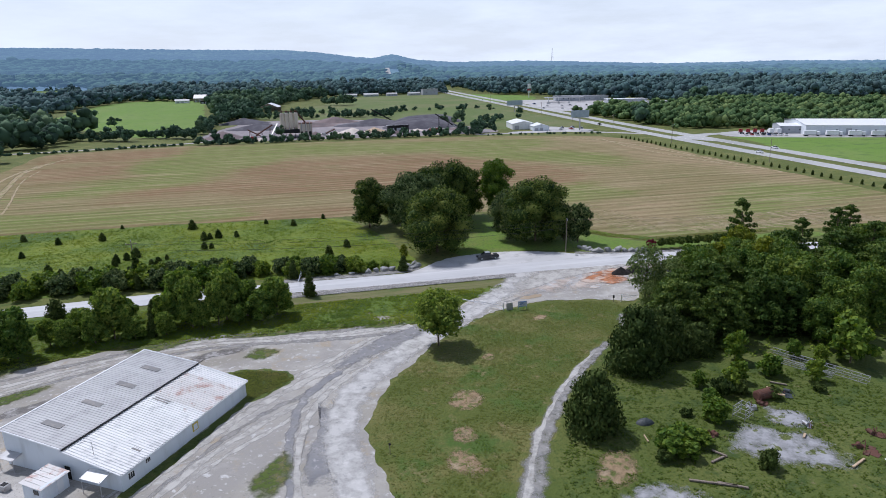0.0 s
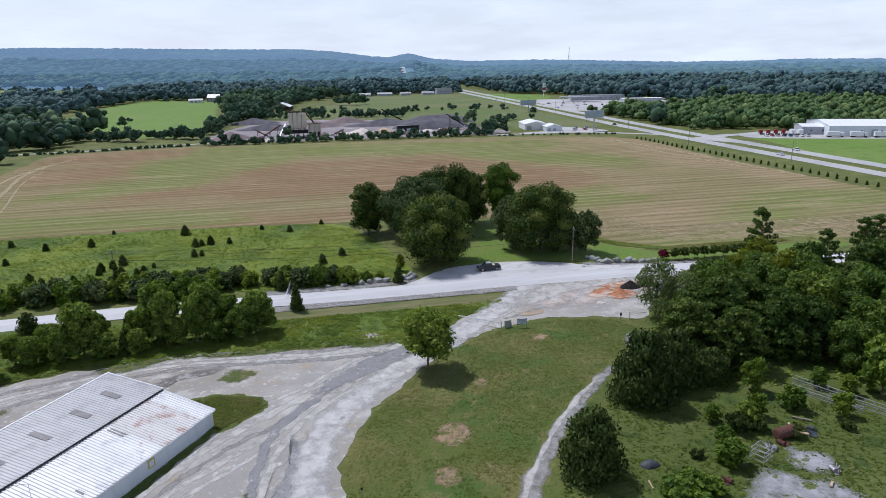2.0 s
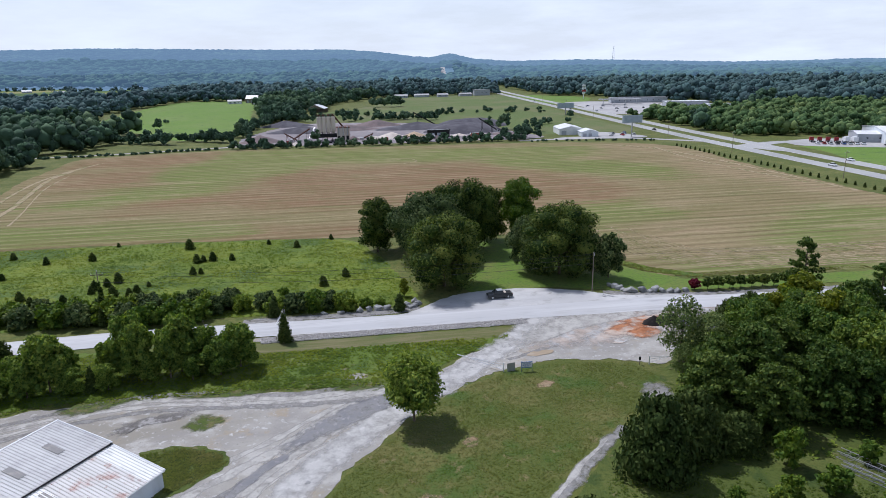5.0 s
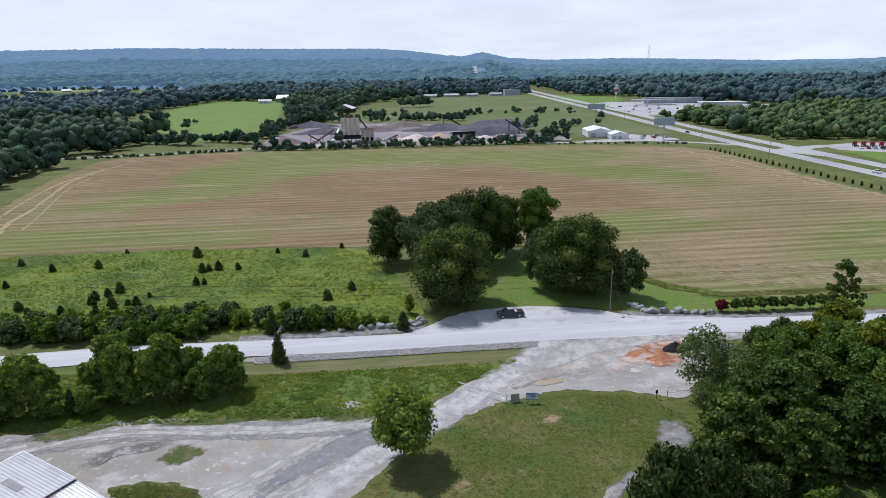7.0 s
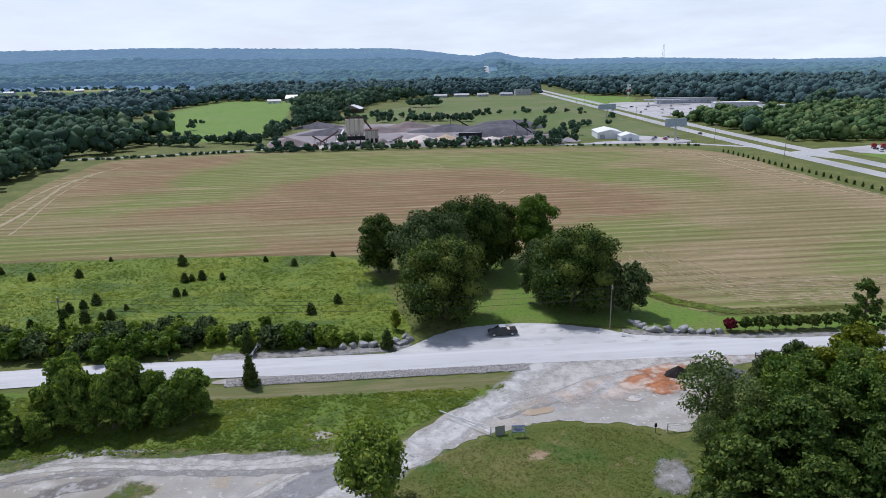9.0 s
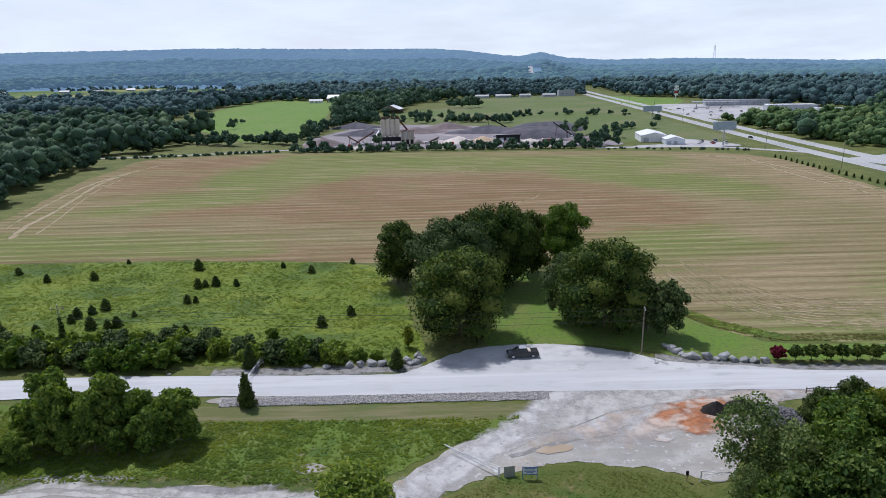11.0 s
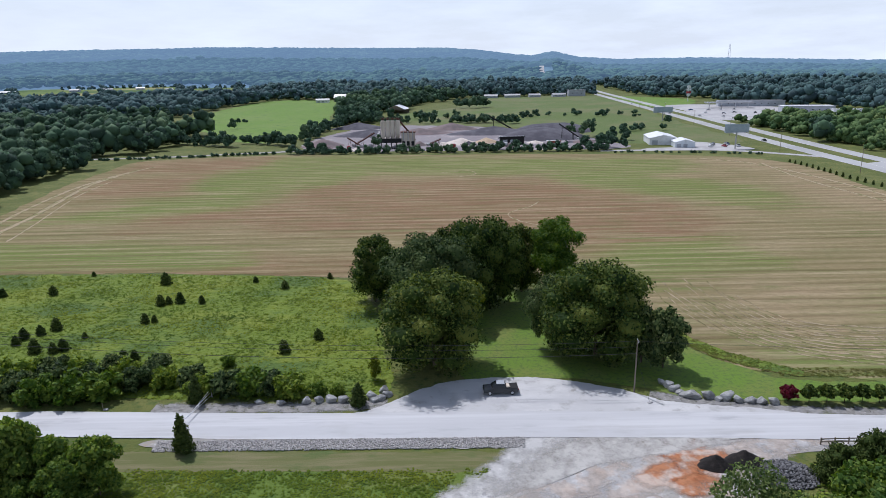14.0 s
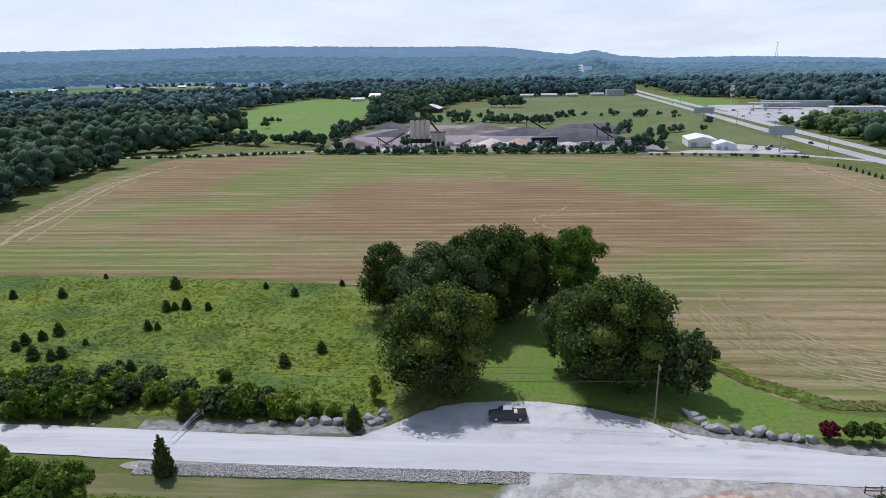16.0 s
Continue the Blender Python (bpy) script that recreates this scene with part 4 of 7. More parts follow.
patch("station_yard", [(240, 580), (252, 700), (262, 780), (330, 770), (410, 640), (400, 560), (330, 570)], 0.07, M_YARD, "paved forecourt beside the highway", 1, 0.1)


# ---- foliage ----
def ico(sub):
    b = bmesh.new()
    bmesh.ops.create_icosphere(b, subdivisions=sub, radius=1.0)
    v = np.array([x.co[:] for x in b.verts])
    f = np.array([[y.index for y in x.verts] for x in b.faces])
    b.free()
    return v, f


ICO1, ICO2 = ico(1), ico(2)


def np_mesh(name, verts, tris, material, quads=None):
    """A mesh from arrays of vertices, triangles and quads."""
    me = bpy.data.meshes.new(name)
    nt, nq = len(tris), 0 if quads is None else len(quads)
    loops = np.concatenate([np.ravel(tris), np.ravel(quads) if nq else np.zeros(0, int)]).astype(np.int32)
    starts = np.concatenate([np.arange(nt) * 3, nt * 3 + np.arange(nq) * 4]).astype(np.int32)
    me.vertices.add(len(verts))
    me.vertices.foreach_set("co", np.ravel(verts).astype(np.float32))
    me.loops.add(len(loops))
    me.loops.foreach_set("vertex_index", loops)
    me.polygons.add(nt + nq)
    me.polygons.foreach_set("loop_start", starts)
    me.update(calc_edges=True)
    me.validate()
    me.materials.append(material)
    return me


def unit(rng, n):
    d = rng.normal(size=(n, 3))
    return d / np.linalg.norm(d, axis=1)[:, None]


def leaf_quads(rng, pos, nor, size, droop=0.0):
    """Bent leaf sprays: one quad of four corners each, folded along its diagonal."""
    n = len(pos)
    a = np.cross(nor, unit(rng, n))
    a /= np.linalg.norm(a, axis=1)[:, None] + 1e-9
    b = np.cross(nor, a)
    s = (size * rng.uniform(0.6, 1.4, n))[:, None]
    w = s * rng.uniform(0.45, 0.8, (n, 1))
    tip = a * s + np.array([0, 0, -1.0]) * droop * s
    v = np.stack([pos - tip, pos + b * w - nor * s * 0.2, pos + tip, pos - b * w - nor * s * 0.2], 1).reshape(-1, 3)
    q = np.arange(n * 4).reshape(-1, 4)
    return v, q


def crown(rng, lobes, count, leaf, core=0.82, up=0.25, droop=0.1):
    """Leaves over a set of lobes (x, y, z, rx, rz), with a leafy core in each."""
    lobes = np.array(lobes)
    wt = lobes[:, 3] ** 2
    pick = rng.choice(len(lobes), count, p=wt / wt.sum())
    d = unit(rng, count)
    d[:, 2] += up
    d /= np.linalg.norm(d, axis=1)[:, None]
    L = lobes[pick]
    rad = np.stack([L[:, 3], L[:, 3], L[:, 4]], 1) * rng.uniform(0.74, 1.24, (count, 1))
    pos = L[:, :3] + d * rad
    nor = d + 0.8 * unit(rng, count)
    nor /= np.linalg.norm(nor, axis=1)[:, None]
    v, q = leaf_quads(rng, pos, nor, np.full(count, leaf), droop)
    cv, cf, off = [], [], len(v)
    for x, y, z, rx, rz in lobes:
        k = ICO1[0] * rng.uniform(0.7, 1.08, (len(ICO1[0]), 1)) * np.array([rx, rx, rz]) * core
        cv.append(k + (x, y, z))
        cf.append(ICO1[1] + off)
        off += len(k)
    return np.concatenate([v] + cv), np.concatenate(cf), q


def limbed_trunk(rng, height, radius, spread, limbs, start=0.25):
    bm = bmesh.new()
    lean = rng.uniform(-0.04, 0.04, 2) * height
    tube(bm, [(0, 0, -0.3), (0.02, 0, 0.3), (lean[0] * 0.4, lean[1] * 0.4, height * 0.4), (lean[0], lean[1], height * 0.85)], [radius * 1.5, radius, radius * 0.75, radius * 0.2], 8)
    for k in range(limbs):
        a, z = 2.4 * k + rng.uniform(0, 0.6), height * (start + (0.75 - start) * k / max(limbs, 1))
        r = spread * rng.uniform(0.55, 0.85)
        c = Vector((lean[0] * z / height, lean[1] * z / height, z))
        tube(bm, [c, c + Vector((math.cos(a) * r * 0.5, math.sin(a) * r * 0.5, r * 0.25)), c + Vector((math.cos(a) * r, math.sin(a) * r, r * 0.6))], [radius * 0.45, radius * 0.3, radius * 0.08], 6)
    return bm


def broadleaf(name, seed, height, width, material, count, leaf, label, lobes=14, low=0.22, category="tree", limbs=6, core=0.82):
    """A broad crown of lobes over a limbed trunk; built about the origin."""
    rng = np.random.default_rng(seed)
    ls, cz, rz = [], height * (0.5 + low / 2), height * (1 - low) / 2
    lobes = int(lobes * 1.7)
    for k in range(lobes):
        z = 1 - 1.9 * (k + 0.5) / lobes
        a, f = 2.4 * k + rng.uniform(-0.5, 0.5), rng.uniform(0.55, 1.0)
        h = math.sqrt(1 - z * z)
        r = width * rng.uniform(0.09, 0.20)
        ls.append((math.cos(a) * h * width / 2 * f, math.sin(a) * h * width / 2 * f, max(cz + z * rz * 0.86, r * 0.3), r, r * rng.uniform(0.75, 0.95)))
    ls.append((0, 0, cz, width * 0.32, rz * 0.8))
    t = thing(name, label, category)
    part("trunk", limbed_trunk(rng, height * 0.85, max(0.05, height * 0.02), width * 0.4, limbs, low + 0.1), M_BARK, t)
    v, c, q = crown(rng, ls, count, leaf, core)
    part("crown", np_mesh("crown", v, c, material, q), material, t)
    return t


def conifer(name, seed, height, width, material, count, leaf, label, category="tree", blunt=0.6, bare=0.03, core=0.8):
    """A dense cone of sprays: cedar and juniper."""
    rng = np.random.default_rng(seed)
    ls = []
    for k in range(16):
        f = (k + 0.5) / 16
        r = width / 2 * (1 - f) ** blunt
        a = 2.4 * k
        ls.append((math.cos(a) * r * 0.45, math.sin(a) * r * 0.45, height * (bare + (0.97 - bare) * f), max(r * 0.62, width * 0.06), height * 0.09 + r * 0.15))
    t = thing(name, label, category)
    part("trunk", tb([(0, 0, -0.2), (0, 0, height * 0.5), (0, 0, height * 0.92)], [height * 0.02, height * 0.014, 0.02], 7), M_BARK, t)
    v, c, q = crown(rng, ls, count, leaf, core, up=0.1, droop=-0.15)
    part("crown", np_mesh("crown", v, c, material, q), material, t)
    return t


def pine(name, seed, height, width, label, count=3400):
    """An open pine: whorls of limbs that carry flat needle pads."""
    rng = np.random.default_rng(seed)
    bm = bmesh.new()
    tube(bm, [(0, 0, -0.3), (0.1, 0, height * 0.5), (0.05, 0.1, height * 0.97)], [height * 0.016, height * 0.011, 0.03], 8)
    ls = []
    for k in range(26):
        f = k / 26
        z = height * (0.34 + 0.60 * f + rng.uniform(-0.03, 0.03))
        r = width / 2 * (1 - f) ** 0.55 * rng.uniform(0.6, 1.0) + 0.3
        a = 2.4 * k
        e = (math.cos(a) * r, math.sin(a) * r, z + r * 0.18)
        tube(bm, [(0, 0, z), (e[0] * 0.5, e[1] * 0.5, z + r * 0.05), e], [0.09, 0.06, 0.02], 5)
        for g in (0.55, 0.95):
            ls.append((e[0] * g, e[1] * g, z + r * 0.18 * g, rng.uniform(0.5, 1.0) * width * 0.11, width * rng.uniform(0.04, 0.07)))
    t = thing(name, label, "tree")
    part("trunk", bm, M_BARK, t)
    v, c, q = crown(rng, ls, count, 0.22, 0.2, up=0.3, droop=-0.2)
    part("crown", np_mesh("crown", v, c, M_PINE, q), M_PINE, t)
    return t


def feathery(name, seed, height, width, material, count, leaf, label, tiers=9):
    """A tall dark tree of drooping boughs in tiers, with gaps of shade between them."""
    rng = np.random.default_rng(seed)
    bm = bmesh.new()
    tube(bm, [(0, 0, -0.3), (0.1, 0, height * 0.5), (0, 0.1, height * 0.93)], [height * 0.018, height * 0.012, 0.03], 8)
    ls = []
    for k in range(tiers):
        f = (k + 0.5) / tiers
        z = height * (0.05 + 0.88 * f)
        reach = width / 2 * (1 - f ** 2.4) ** 0.5
        n = max(3, int(7 * (1 - f) + 3))
        for j in range(n):
            a = 6.283 * j / n + 0.9 * k + rng.uniform(-0.3, 0.3)
            r = reach * rng.uniform(0.7, 1.12)
            zz = z + rng.uniform(-0.04, 0.04) * height
            c, sn = math.cos(a), math.sin(a)
            tube(bm, [(0, 0, zz), (c * r * 0.6, sn * r * 0.6, zz + r * 0.12), (c * r, sn * r, zz - r * 0.05)], [0.08, 0.05, 0.02], 5)
            for g in (0.45, 0.75, 1.0):
                ls.append((c * r * g, sn * r * g, zz + r * (0.14 if g < 0.9 else -0.02), width * rng.uniform(0.09, 0.14), width * rng.uniform(0.035, 0.055)))
    ls.append((0, 0, height * 0.45, width * 0.2, height * 0.4))
    ls.append((0, 0, height * 0.95, width * 0.07, height * 0.06))
    t = thing(name, label, "tree")
    part("trunk", bm, M_BARK, t)
    v, c, q = crown(rng, ls, count, leaf, 0.7, up=0.35, droop=0.25)
    part("crown", np_mesh("crown", v, c, material, q), material, t)
    return t


def put(src, x, y, s=1.0, turn=0.0, sz=None, z=0.0, group=""):
    ob = copy_thing(src, Matrix.Translation((x, y, z)) @ Matrix.Rotation(turn, 4, "Z") @ Matrix.Diagonal((s, s, sz or s, 1)))
    return tagged(ob, group=group)


def place(src, spots, group=""):
    """The first spot takes the thing itself, the others its copies. Spots: x, y, scale, height scale."""
    rng = random.Random(len(spots) * 7 + int(abs(spots[0][0]) * 10))
    for k, sp in enumerate(spots):
        x, y, s = sp[:3]
        h = sp[3] if len(sp) > 3 else s
        turn = rng.uniform(0, 6.28)
        if k:
            put(src, x, y, s, turn, h, 0, group)
    x, y, s = spots[0][:3]
    h = spots[0][3] if len(spots[0]) > 3 else s
    src.matrix_basis = Matrix.Translation((x, y, 0)) @ Matrix.Rotation(0.4, 4, "Z") @ Matrix.Diagonal((s, s, h, 1))
    tagged(src, group=group)


# grove round the lawn
G = "grove round the lawn"
place(broadleaf("oak_tree", 11, 18, 18, M_OAK, 17000, 0.26, "large dark green oak in full leaf", 24, 0.03), [(-8.5, 101.5, 1.03, 0.98), (3.5, 131, 0.92, 1.12), (21.5, 104.5, 1.05, 1.0)], G)
place(broadleaf("oak_tree", 12, 17, 16, M_OAK2, 15000, 0.26, "large grey-green oak in full leaf", 20, 0.03), [(-10, 124, 1.05, 1.08), (15, 108, 0.65, 0.85)], G)
place(broadleaf("oak_tree", 13, 15, 11, M_OAK, 9000, 0.27, "dark green round-crowned tree beside the field", 15, 0.02), [(-22.5, 135, 1.0, 1.03), (-14, 140, 0.8), (12, 140, 0.9, 1.1), (27, 112, 0.85, 1.0), (-3, 141, 1.1, 1.15)], G)
place(broadleaf("ash_tree", 14, 19, 11, M_LIGHT, 9000, 0.27, "tall lighter green tree behind the grove", 14, 0.2), [(18.5, 131, 1.0, 1.05)], G)
place(broadleaf("hickory_tree", 15, 11.5, 8, M_OAK2, 3600, 0.33, "small dark tree at the end of the grove", 11, 0.06), [(32.2, 98.8, 0.88, 1.0), (29, 101, 0.8, 0.95)], G)
place(broadleaf("sassafras_tree", 16, 9, 6, M_YELLOW, 900, 0.4, "yellowish young tree in front of the oaks", 8, 0.1), [(-1.2, 117, 1.0, 1.25), (-18.7, 96.5, 0.4, 0.5)], G)
place(broadleaf("maple_tree", 21, 10, 9.4, M_ELM, 8000, 0.25, "lone round-crowned green tree casting a dark shadow", 18, 0.3, limbs=7), [(-22.8, 41.8, 1.0)])

# wood beside the scrap yard
W = "wood beside the scrap yard"
place(pine("pine_tree", 31, 15, 7.5, "tall open-crowned pine in the wood"), [(58.5, 64.8, 1.0, 1.24), (54, 62, 0.75, 0.8), (84, 62, 1.0), (92, 66, 0.95), (70, 58, 0.95), (100, 56, 0.95), (48, 52, 0.8), (54, 44, 0.85), (66, 46, 0.95), (80, 48, 1.0)], W)
place(feathery("mimosa_tree", 32, 12, 10, M_PINE, 9000, 0.27, "feathery dark green tree at the wood's edge"), [(20.5, 33.5, 0.95), (27, 29.5, 0.9), (30, 38, 1.05, 1.1), (38, 32, 1.0), (37, 42, 1.0), (66, 34, 1.15, 1.2), (76, 38, 1.1, 1.2), (88, 42, 1.15, 1.2), (60, 52, 1.1), (74, 50, 1.1), (25, 40, 0.85, 0.9), (33, 34, 0.8), (42, 30, 0.9), (51, 31, 0.9), (41, 38, 0.85), (34, 46, 0.8, 0.85), (62, 42, 1.0)], W)
place(broadleaf("locust_tree", 33, 12, 8.5, M_LOCUST, 3400, 0.23, "thin-leaved grey-green locust by the driveway", 18, 0.15, core=0.15), [(25.8, 52.3, 0.95, 1.0), (29.5, 49, 0.9, 0.85), (23.5, 47, 0.5, 0.5)], W)
place(broadleaf("gum_tree", 34, 12, 9, M_GUM, 6000, 0.28, "mid-green broad-leaved tree in the wood", 14, 0.08), [(46, 36, 1.0, 1.05), (56, 34, 1.1), (47, 45, 0.9), (53, 40, 1.0), (49, 52.5, 0.9, 0.95), (56, 49, 0.95, 1.0), (45, 49, 0.85, 0.9), (36, 50, 0.95), (42, 56, 0.9, 0.8), (52, 56, 0.9, 0.85), (50, 26, 0.9), (58, 28, 1.0), (68, 26, 1.0, 1.1), (78, 28, 1.1), (44, 24, 0.75, 0.7), (90, 32, 1.2), (100, 42, 1.2), (110, 50, 1.2), (96, 56, 1.0), (86, 54, 1.0)], W)
place(broadleaf("yellow_poplar_tree", 35, 11, 7, M_YELLOW, 3600, 0.27, "bright yellow-green young tree in the wood", 11, 0.1), [(54, 60, 1.05, 1.1), (48, 58, 0.9, 0.85), (53, 51, 1.0, 1.1), (50, 62, 0.7, 0.6)], W)
place(conifer("cedar_tree", 41, 8.2, 9.5, M_CEDAR, 8500, 0.25, "broad dark cedar beside the dirt track", blunt=0.3), [(6.6, 23, 1.02, 1.38), (-8.8, 8.2, 0.86, 1.1), (13.5, 26.5, 0.9, 1.15), (20, 26, 0.7), (64, 72, 0.7), (50, 68, 0.7), (44, 66, 0.65)], "cedars beside the track")
place(broadleaf("sapling_tree", 42, 4, 3.2, M_SHRUB, 900, 0.26, "bushy young green tree in the long grass", 9, 0.03, "shrub"), [(-1.6, 0.4, 1.3, 0.8), (1.2, 1.8, 1.2, 0.75), (0.2, -0.9, 1.0, 0.6), (3.4, 1.0, 0.9, 0.55), (11, 9.5, 0.8, 0.7), (17, 13, 0.9), (20, 15, 0.9), (13, 15, 0.7), (32, 12, 0.9), (24.5, 21.5, 1.1, 1.35), (26.5, 15.5, 1.15, 0.9), (42.5, 15.5, 2.1, 1.9), (46, 20, 1.7), (38, 17, 0.8), (9.2, 5.6, 1.2, 0.9), (35, 20, 0.8)], "bushes round the scrap yard")
place(broadleaf("juniper_shrub", 43, 2.2, 3.4, M_CEDAR, 900, 0.22, "low spreading dark green bush", 9, 0.0, "shrub"), [(-3.2, -0.8, 0.7), (8.4, -5.6, 0.8, 1.1), (15, 12, 0.9, 1.2), (18, 11.5, 0.7, 1.0), (6, 8, 0.5), (22, 9, 0.7), (30, 9, 0.6), (2, 4.5, 0.5)], "bushes round the scrap yard")

# belt of trees between lot and road
B = "belt of trees between lot and road"
place(broadleaf("elm_tree", 51, 8, 5.8, M_ELM, 5200, 0.25, "bushy green tree at the edge of the gravel lot", 13, 0.04), [(-51.5, 66, 1.0, 1.05), (-54.5, 63.5, 0.9, 0.85), (-61.5, 66, 1.1, 1.35), (-69.5, 66.5, 1.15, 1.45), (-82, 62.5, 1.1, 1.3), (-97, 57.5, 1.15, 1.2), (-105, 58, 1.5, 1.7), (-66, 63, 0.7), (-88, 65, 0.8, 0.75), (-57.5, 67, 0.9, 1.0), (-85, 61, 0.7, 0.8), (-90, 60.5, 0.75, 0.7), (-78, 61, 0.7, 0.6), (-72.5, 61.5, 0.6, 0.6), (-110, 64, 1.2, 1.2)], B)
place(broadleaf("elm_tree", 52, 8, 5.0, M_ELM, 4200, 0.25, "light green tree at the edge of the gravel lot", 12, 0.1), [(-63, 64, 0.9, 1.2), (-67.8, 63.8, 1.0, 1.35), (-93, 62, 0.7, 0.7), (-73, 66, 0.8, 0.9), (-59, 62.5, 0.6, 0.6), (-79.5, 64, 0.8, 0.9), (-99, 62, 0.8, 0.8)], B)
place(conifer("cedar_tree", 53, 6.2, 3.0, M_CEDAR, 1500, 0.24, "narrow dark cedar beside the road", blunt=0.5), [(-44.3, 75.5, 1.0), (-75, 61.5, 0.75), (-47.5, 89.5, 0.85), (-76.5, 71.5, 0.8, 0.7), (-20.6, 87.7, 0.95, 0.68), (-83, 91.5, 0.7)], "cedars beside the road")
place(conifer("cedar_tree", 54, 4.2, 4.2, M_CEDAR, 1500, 0.24, "round clipped-looking cedar beside the road", blunt=0.3), [(-96.3, 77.5, 1.0), (-112, 76, 0.9)], "cedars beside the road")
# hedge of scrub on the far side of the road
H_SPOTS = [(-121, 94, 1.1), (-113, 93.5, 0.9), (-107, 93, 1.05), (-99.5, 94, 1.2), (-93, 93.5, 1.3), (-88, 92.5, 1.25), (-83, 94.5, 1.3), (-78.5, 92.5, 1.15), (-74.5, 90.6, 1.15), (-74, 95, 1.2), (-69, 91, 1.2), (-68, 95, 1.1), (-64, 91.6, 1.15), (-60, 94.5, 1.0), (-55, 95.5, 0.9), (-50, 95, 1.0), (-47.6, 92.6, 0.9), (-43, 92, 1.1), (-39, 92, 1.15), (-36, 92.6, 1.0), (-32.5, 91, 1.0), (-58, 100.5, 0.9), (-46.5, 103, 0.5)]
place(broadleaf("scrub_bush", 61, 3.2, 4.6, M_SHRUB, 1300, 0.26, "rounded green scrub bush beside the road", 10, 0.0, "shrub"), [(x, y, s * 1.15, s * 1.1) for x, y, s in H_SPOTS[::2]] + [(-118, 98, 1.3), (-104, 97.5, 1.3), (-90, 97, 1.3), (-80, 98, 1.2), (-71, 98, 1.2), (-63, 97.5, 1.1), (-28, 91.5, 0.6), (-24.5, 91.5, 0.5), (-34, 94, 0.8)], "scrub along the road")
place(broadleaf("scrub_bush", 62, 3.4, 4.4, M_OAK2, 1300, 0.26, "rounded grey-green scrub bush beside the road", 10, 0.0, "shrub"), [(x, y, s * 1.15, s * 1.1) for x, y, s in H_SPOTS[1::2]] + [(-125, 98, 1.3), (-111, 97.5, 1.3), (-97, 98, 1.3), (-85.5, 97, 1.1), (-76, 99, 1.2), (-66, 100, 1.1), (-58, 97, 1.0), (-40, 94.5, 0.8)], "scrub along the road")
# cedars scattered over the meadow
MC = [(-77.6, 150.4, 1.15), (-72.6, 135.2, 0.95), (-71, 136, 0.7), (-68.6, 136.6, 0.95), (-63.3, 136, 0.7), (-71.5, 124.5, 0.8), (-69.6, 124.8, 0.6), (-32, 114.2, 0.85), (-37.5, 108.3, 0.95), (-46, 145.3, 0.8), (-102.6, 143.8, 0.9), (-114.5, 143, 0.8), (-89, 121.5, 1.0), (-90.9, 119, 0.8), (-93.1, 117, 0.9), (-92.9, 114, 0.75), (-86.8, 110.2, 1.05), (-83.1, 110, 0.8), (-81.6, 111, 0.9), (-80.5, 116.8, 0.5), (-66.9, 105.3, 0.9), (-65.2, 105.8, 0.8), (-54.7, 150.5, 0.6), (-126, 150, 0.8), (-120, 130, 0.7), (-131, 128, 0.8), (-108, 112, 0.9), (-104, 108, 0.8), (-97, 108, 0.8), (-115, 104, 0.9), (-36, 152.5, 0.6), (-140, 152, 0.9), (-100, 158, 0.5)]
place(conifer("cedar_sapling", 63, 2.7, 2.5, M_CEDAR, 700, 0.2, "small dark cedar sapling in the meadow", blunt=0.32), MC, "cedar saplings in the meadow")
# clipped row beside the road
place(broadleaf("crape_myrtle", 64, 3.0, 2.6, M_OAK, 900, 0.2, "small round dark green tree in a planted row", 9, 0.28), [(51.2 + 2.75 * k, 86.0 - 0.1 * k, 1.0, 1.0) for k in range(9)], "planted row beside the road")
place(broadleaf("red_maple_shrub", 65, 2.8, 2.6, M_RED, 1000, 0.2, "dark red-leaved small tree beside the boulders", 9, 0.15), [(48.2, 86.6, 1.0)])
# shrubs along the highway side of the field
place(conifer("arborvitae", 66, 2.4, 1.5, M_CEDAR, 260, 0.24, "small clipped evergreen in a row along the field", blunt=0.35), [(175 + 1.2 * math.sin(k * 0.5) * 0.3 + 0.13 * k, 330 - 5.0 * k, 0.8, 0.75 + 0.2 * ((k * 7) % 5) / 5) for k in range(42)], "evergreen row along the field")


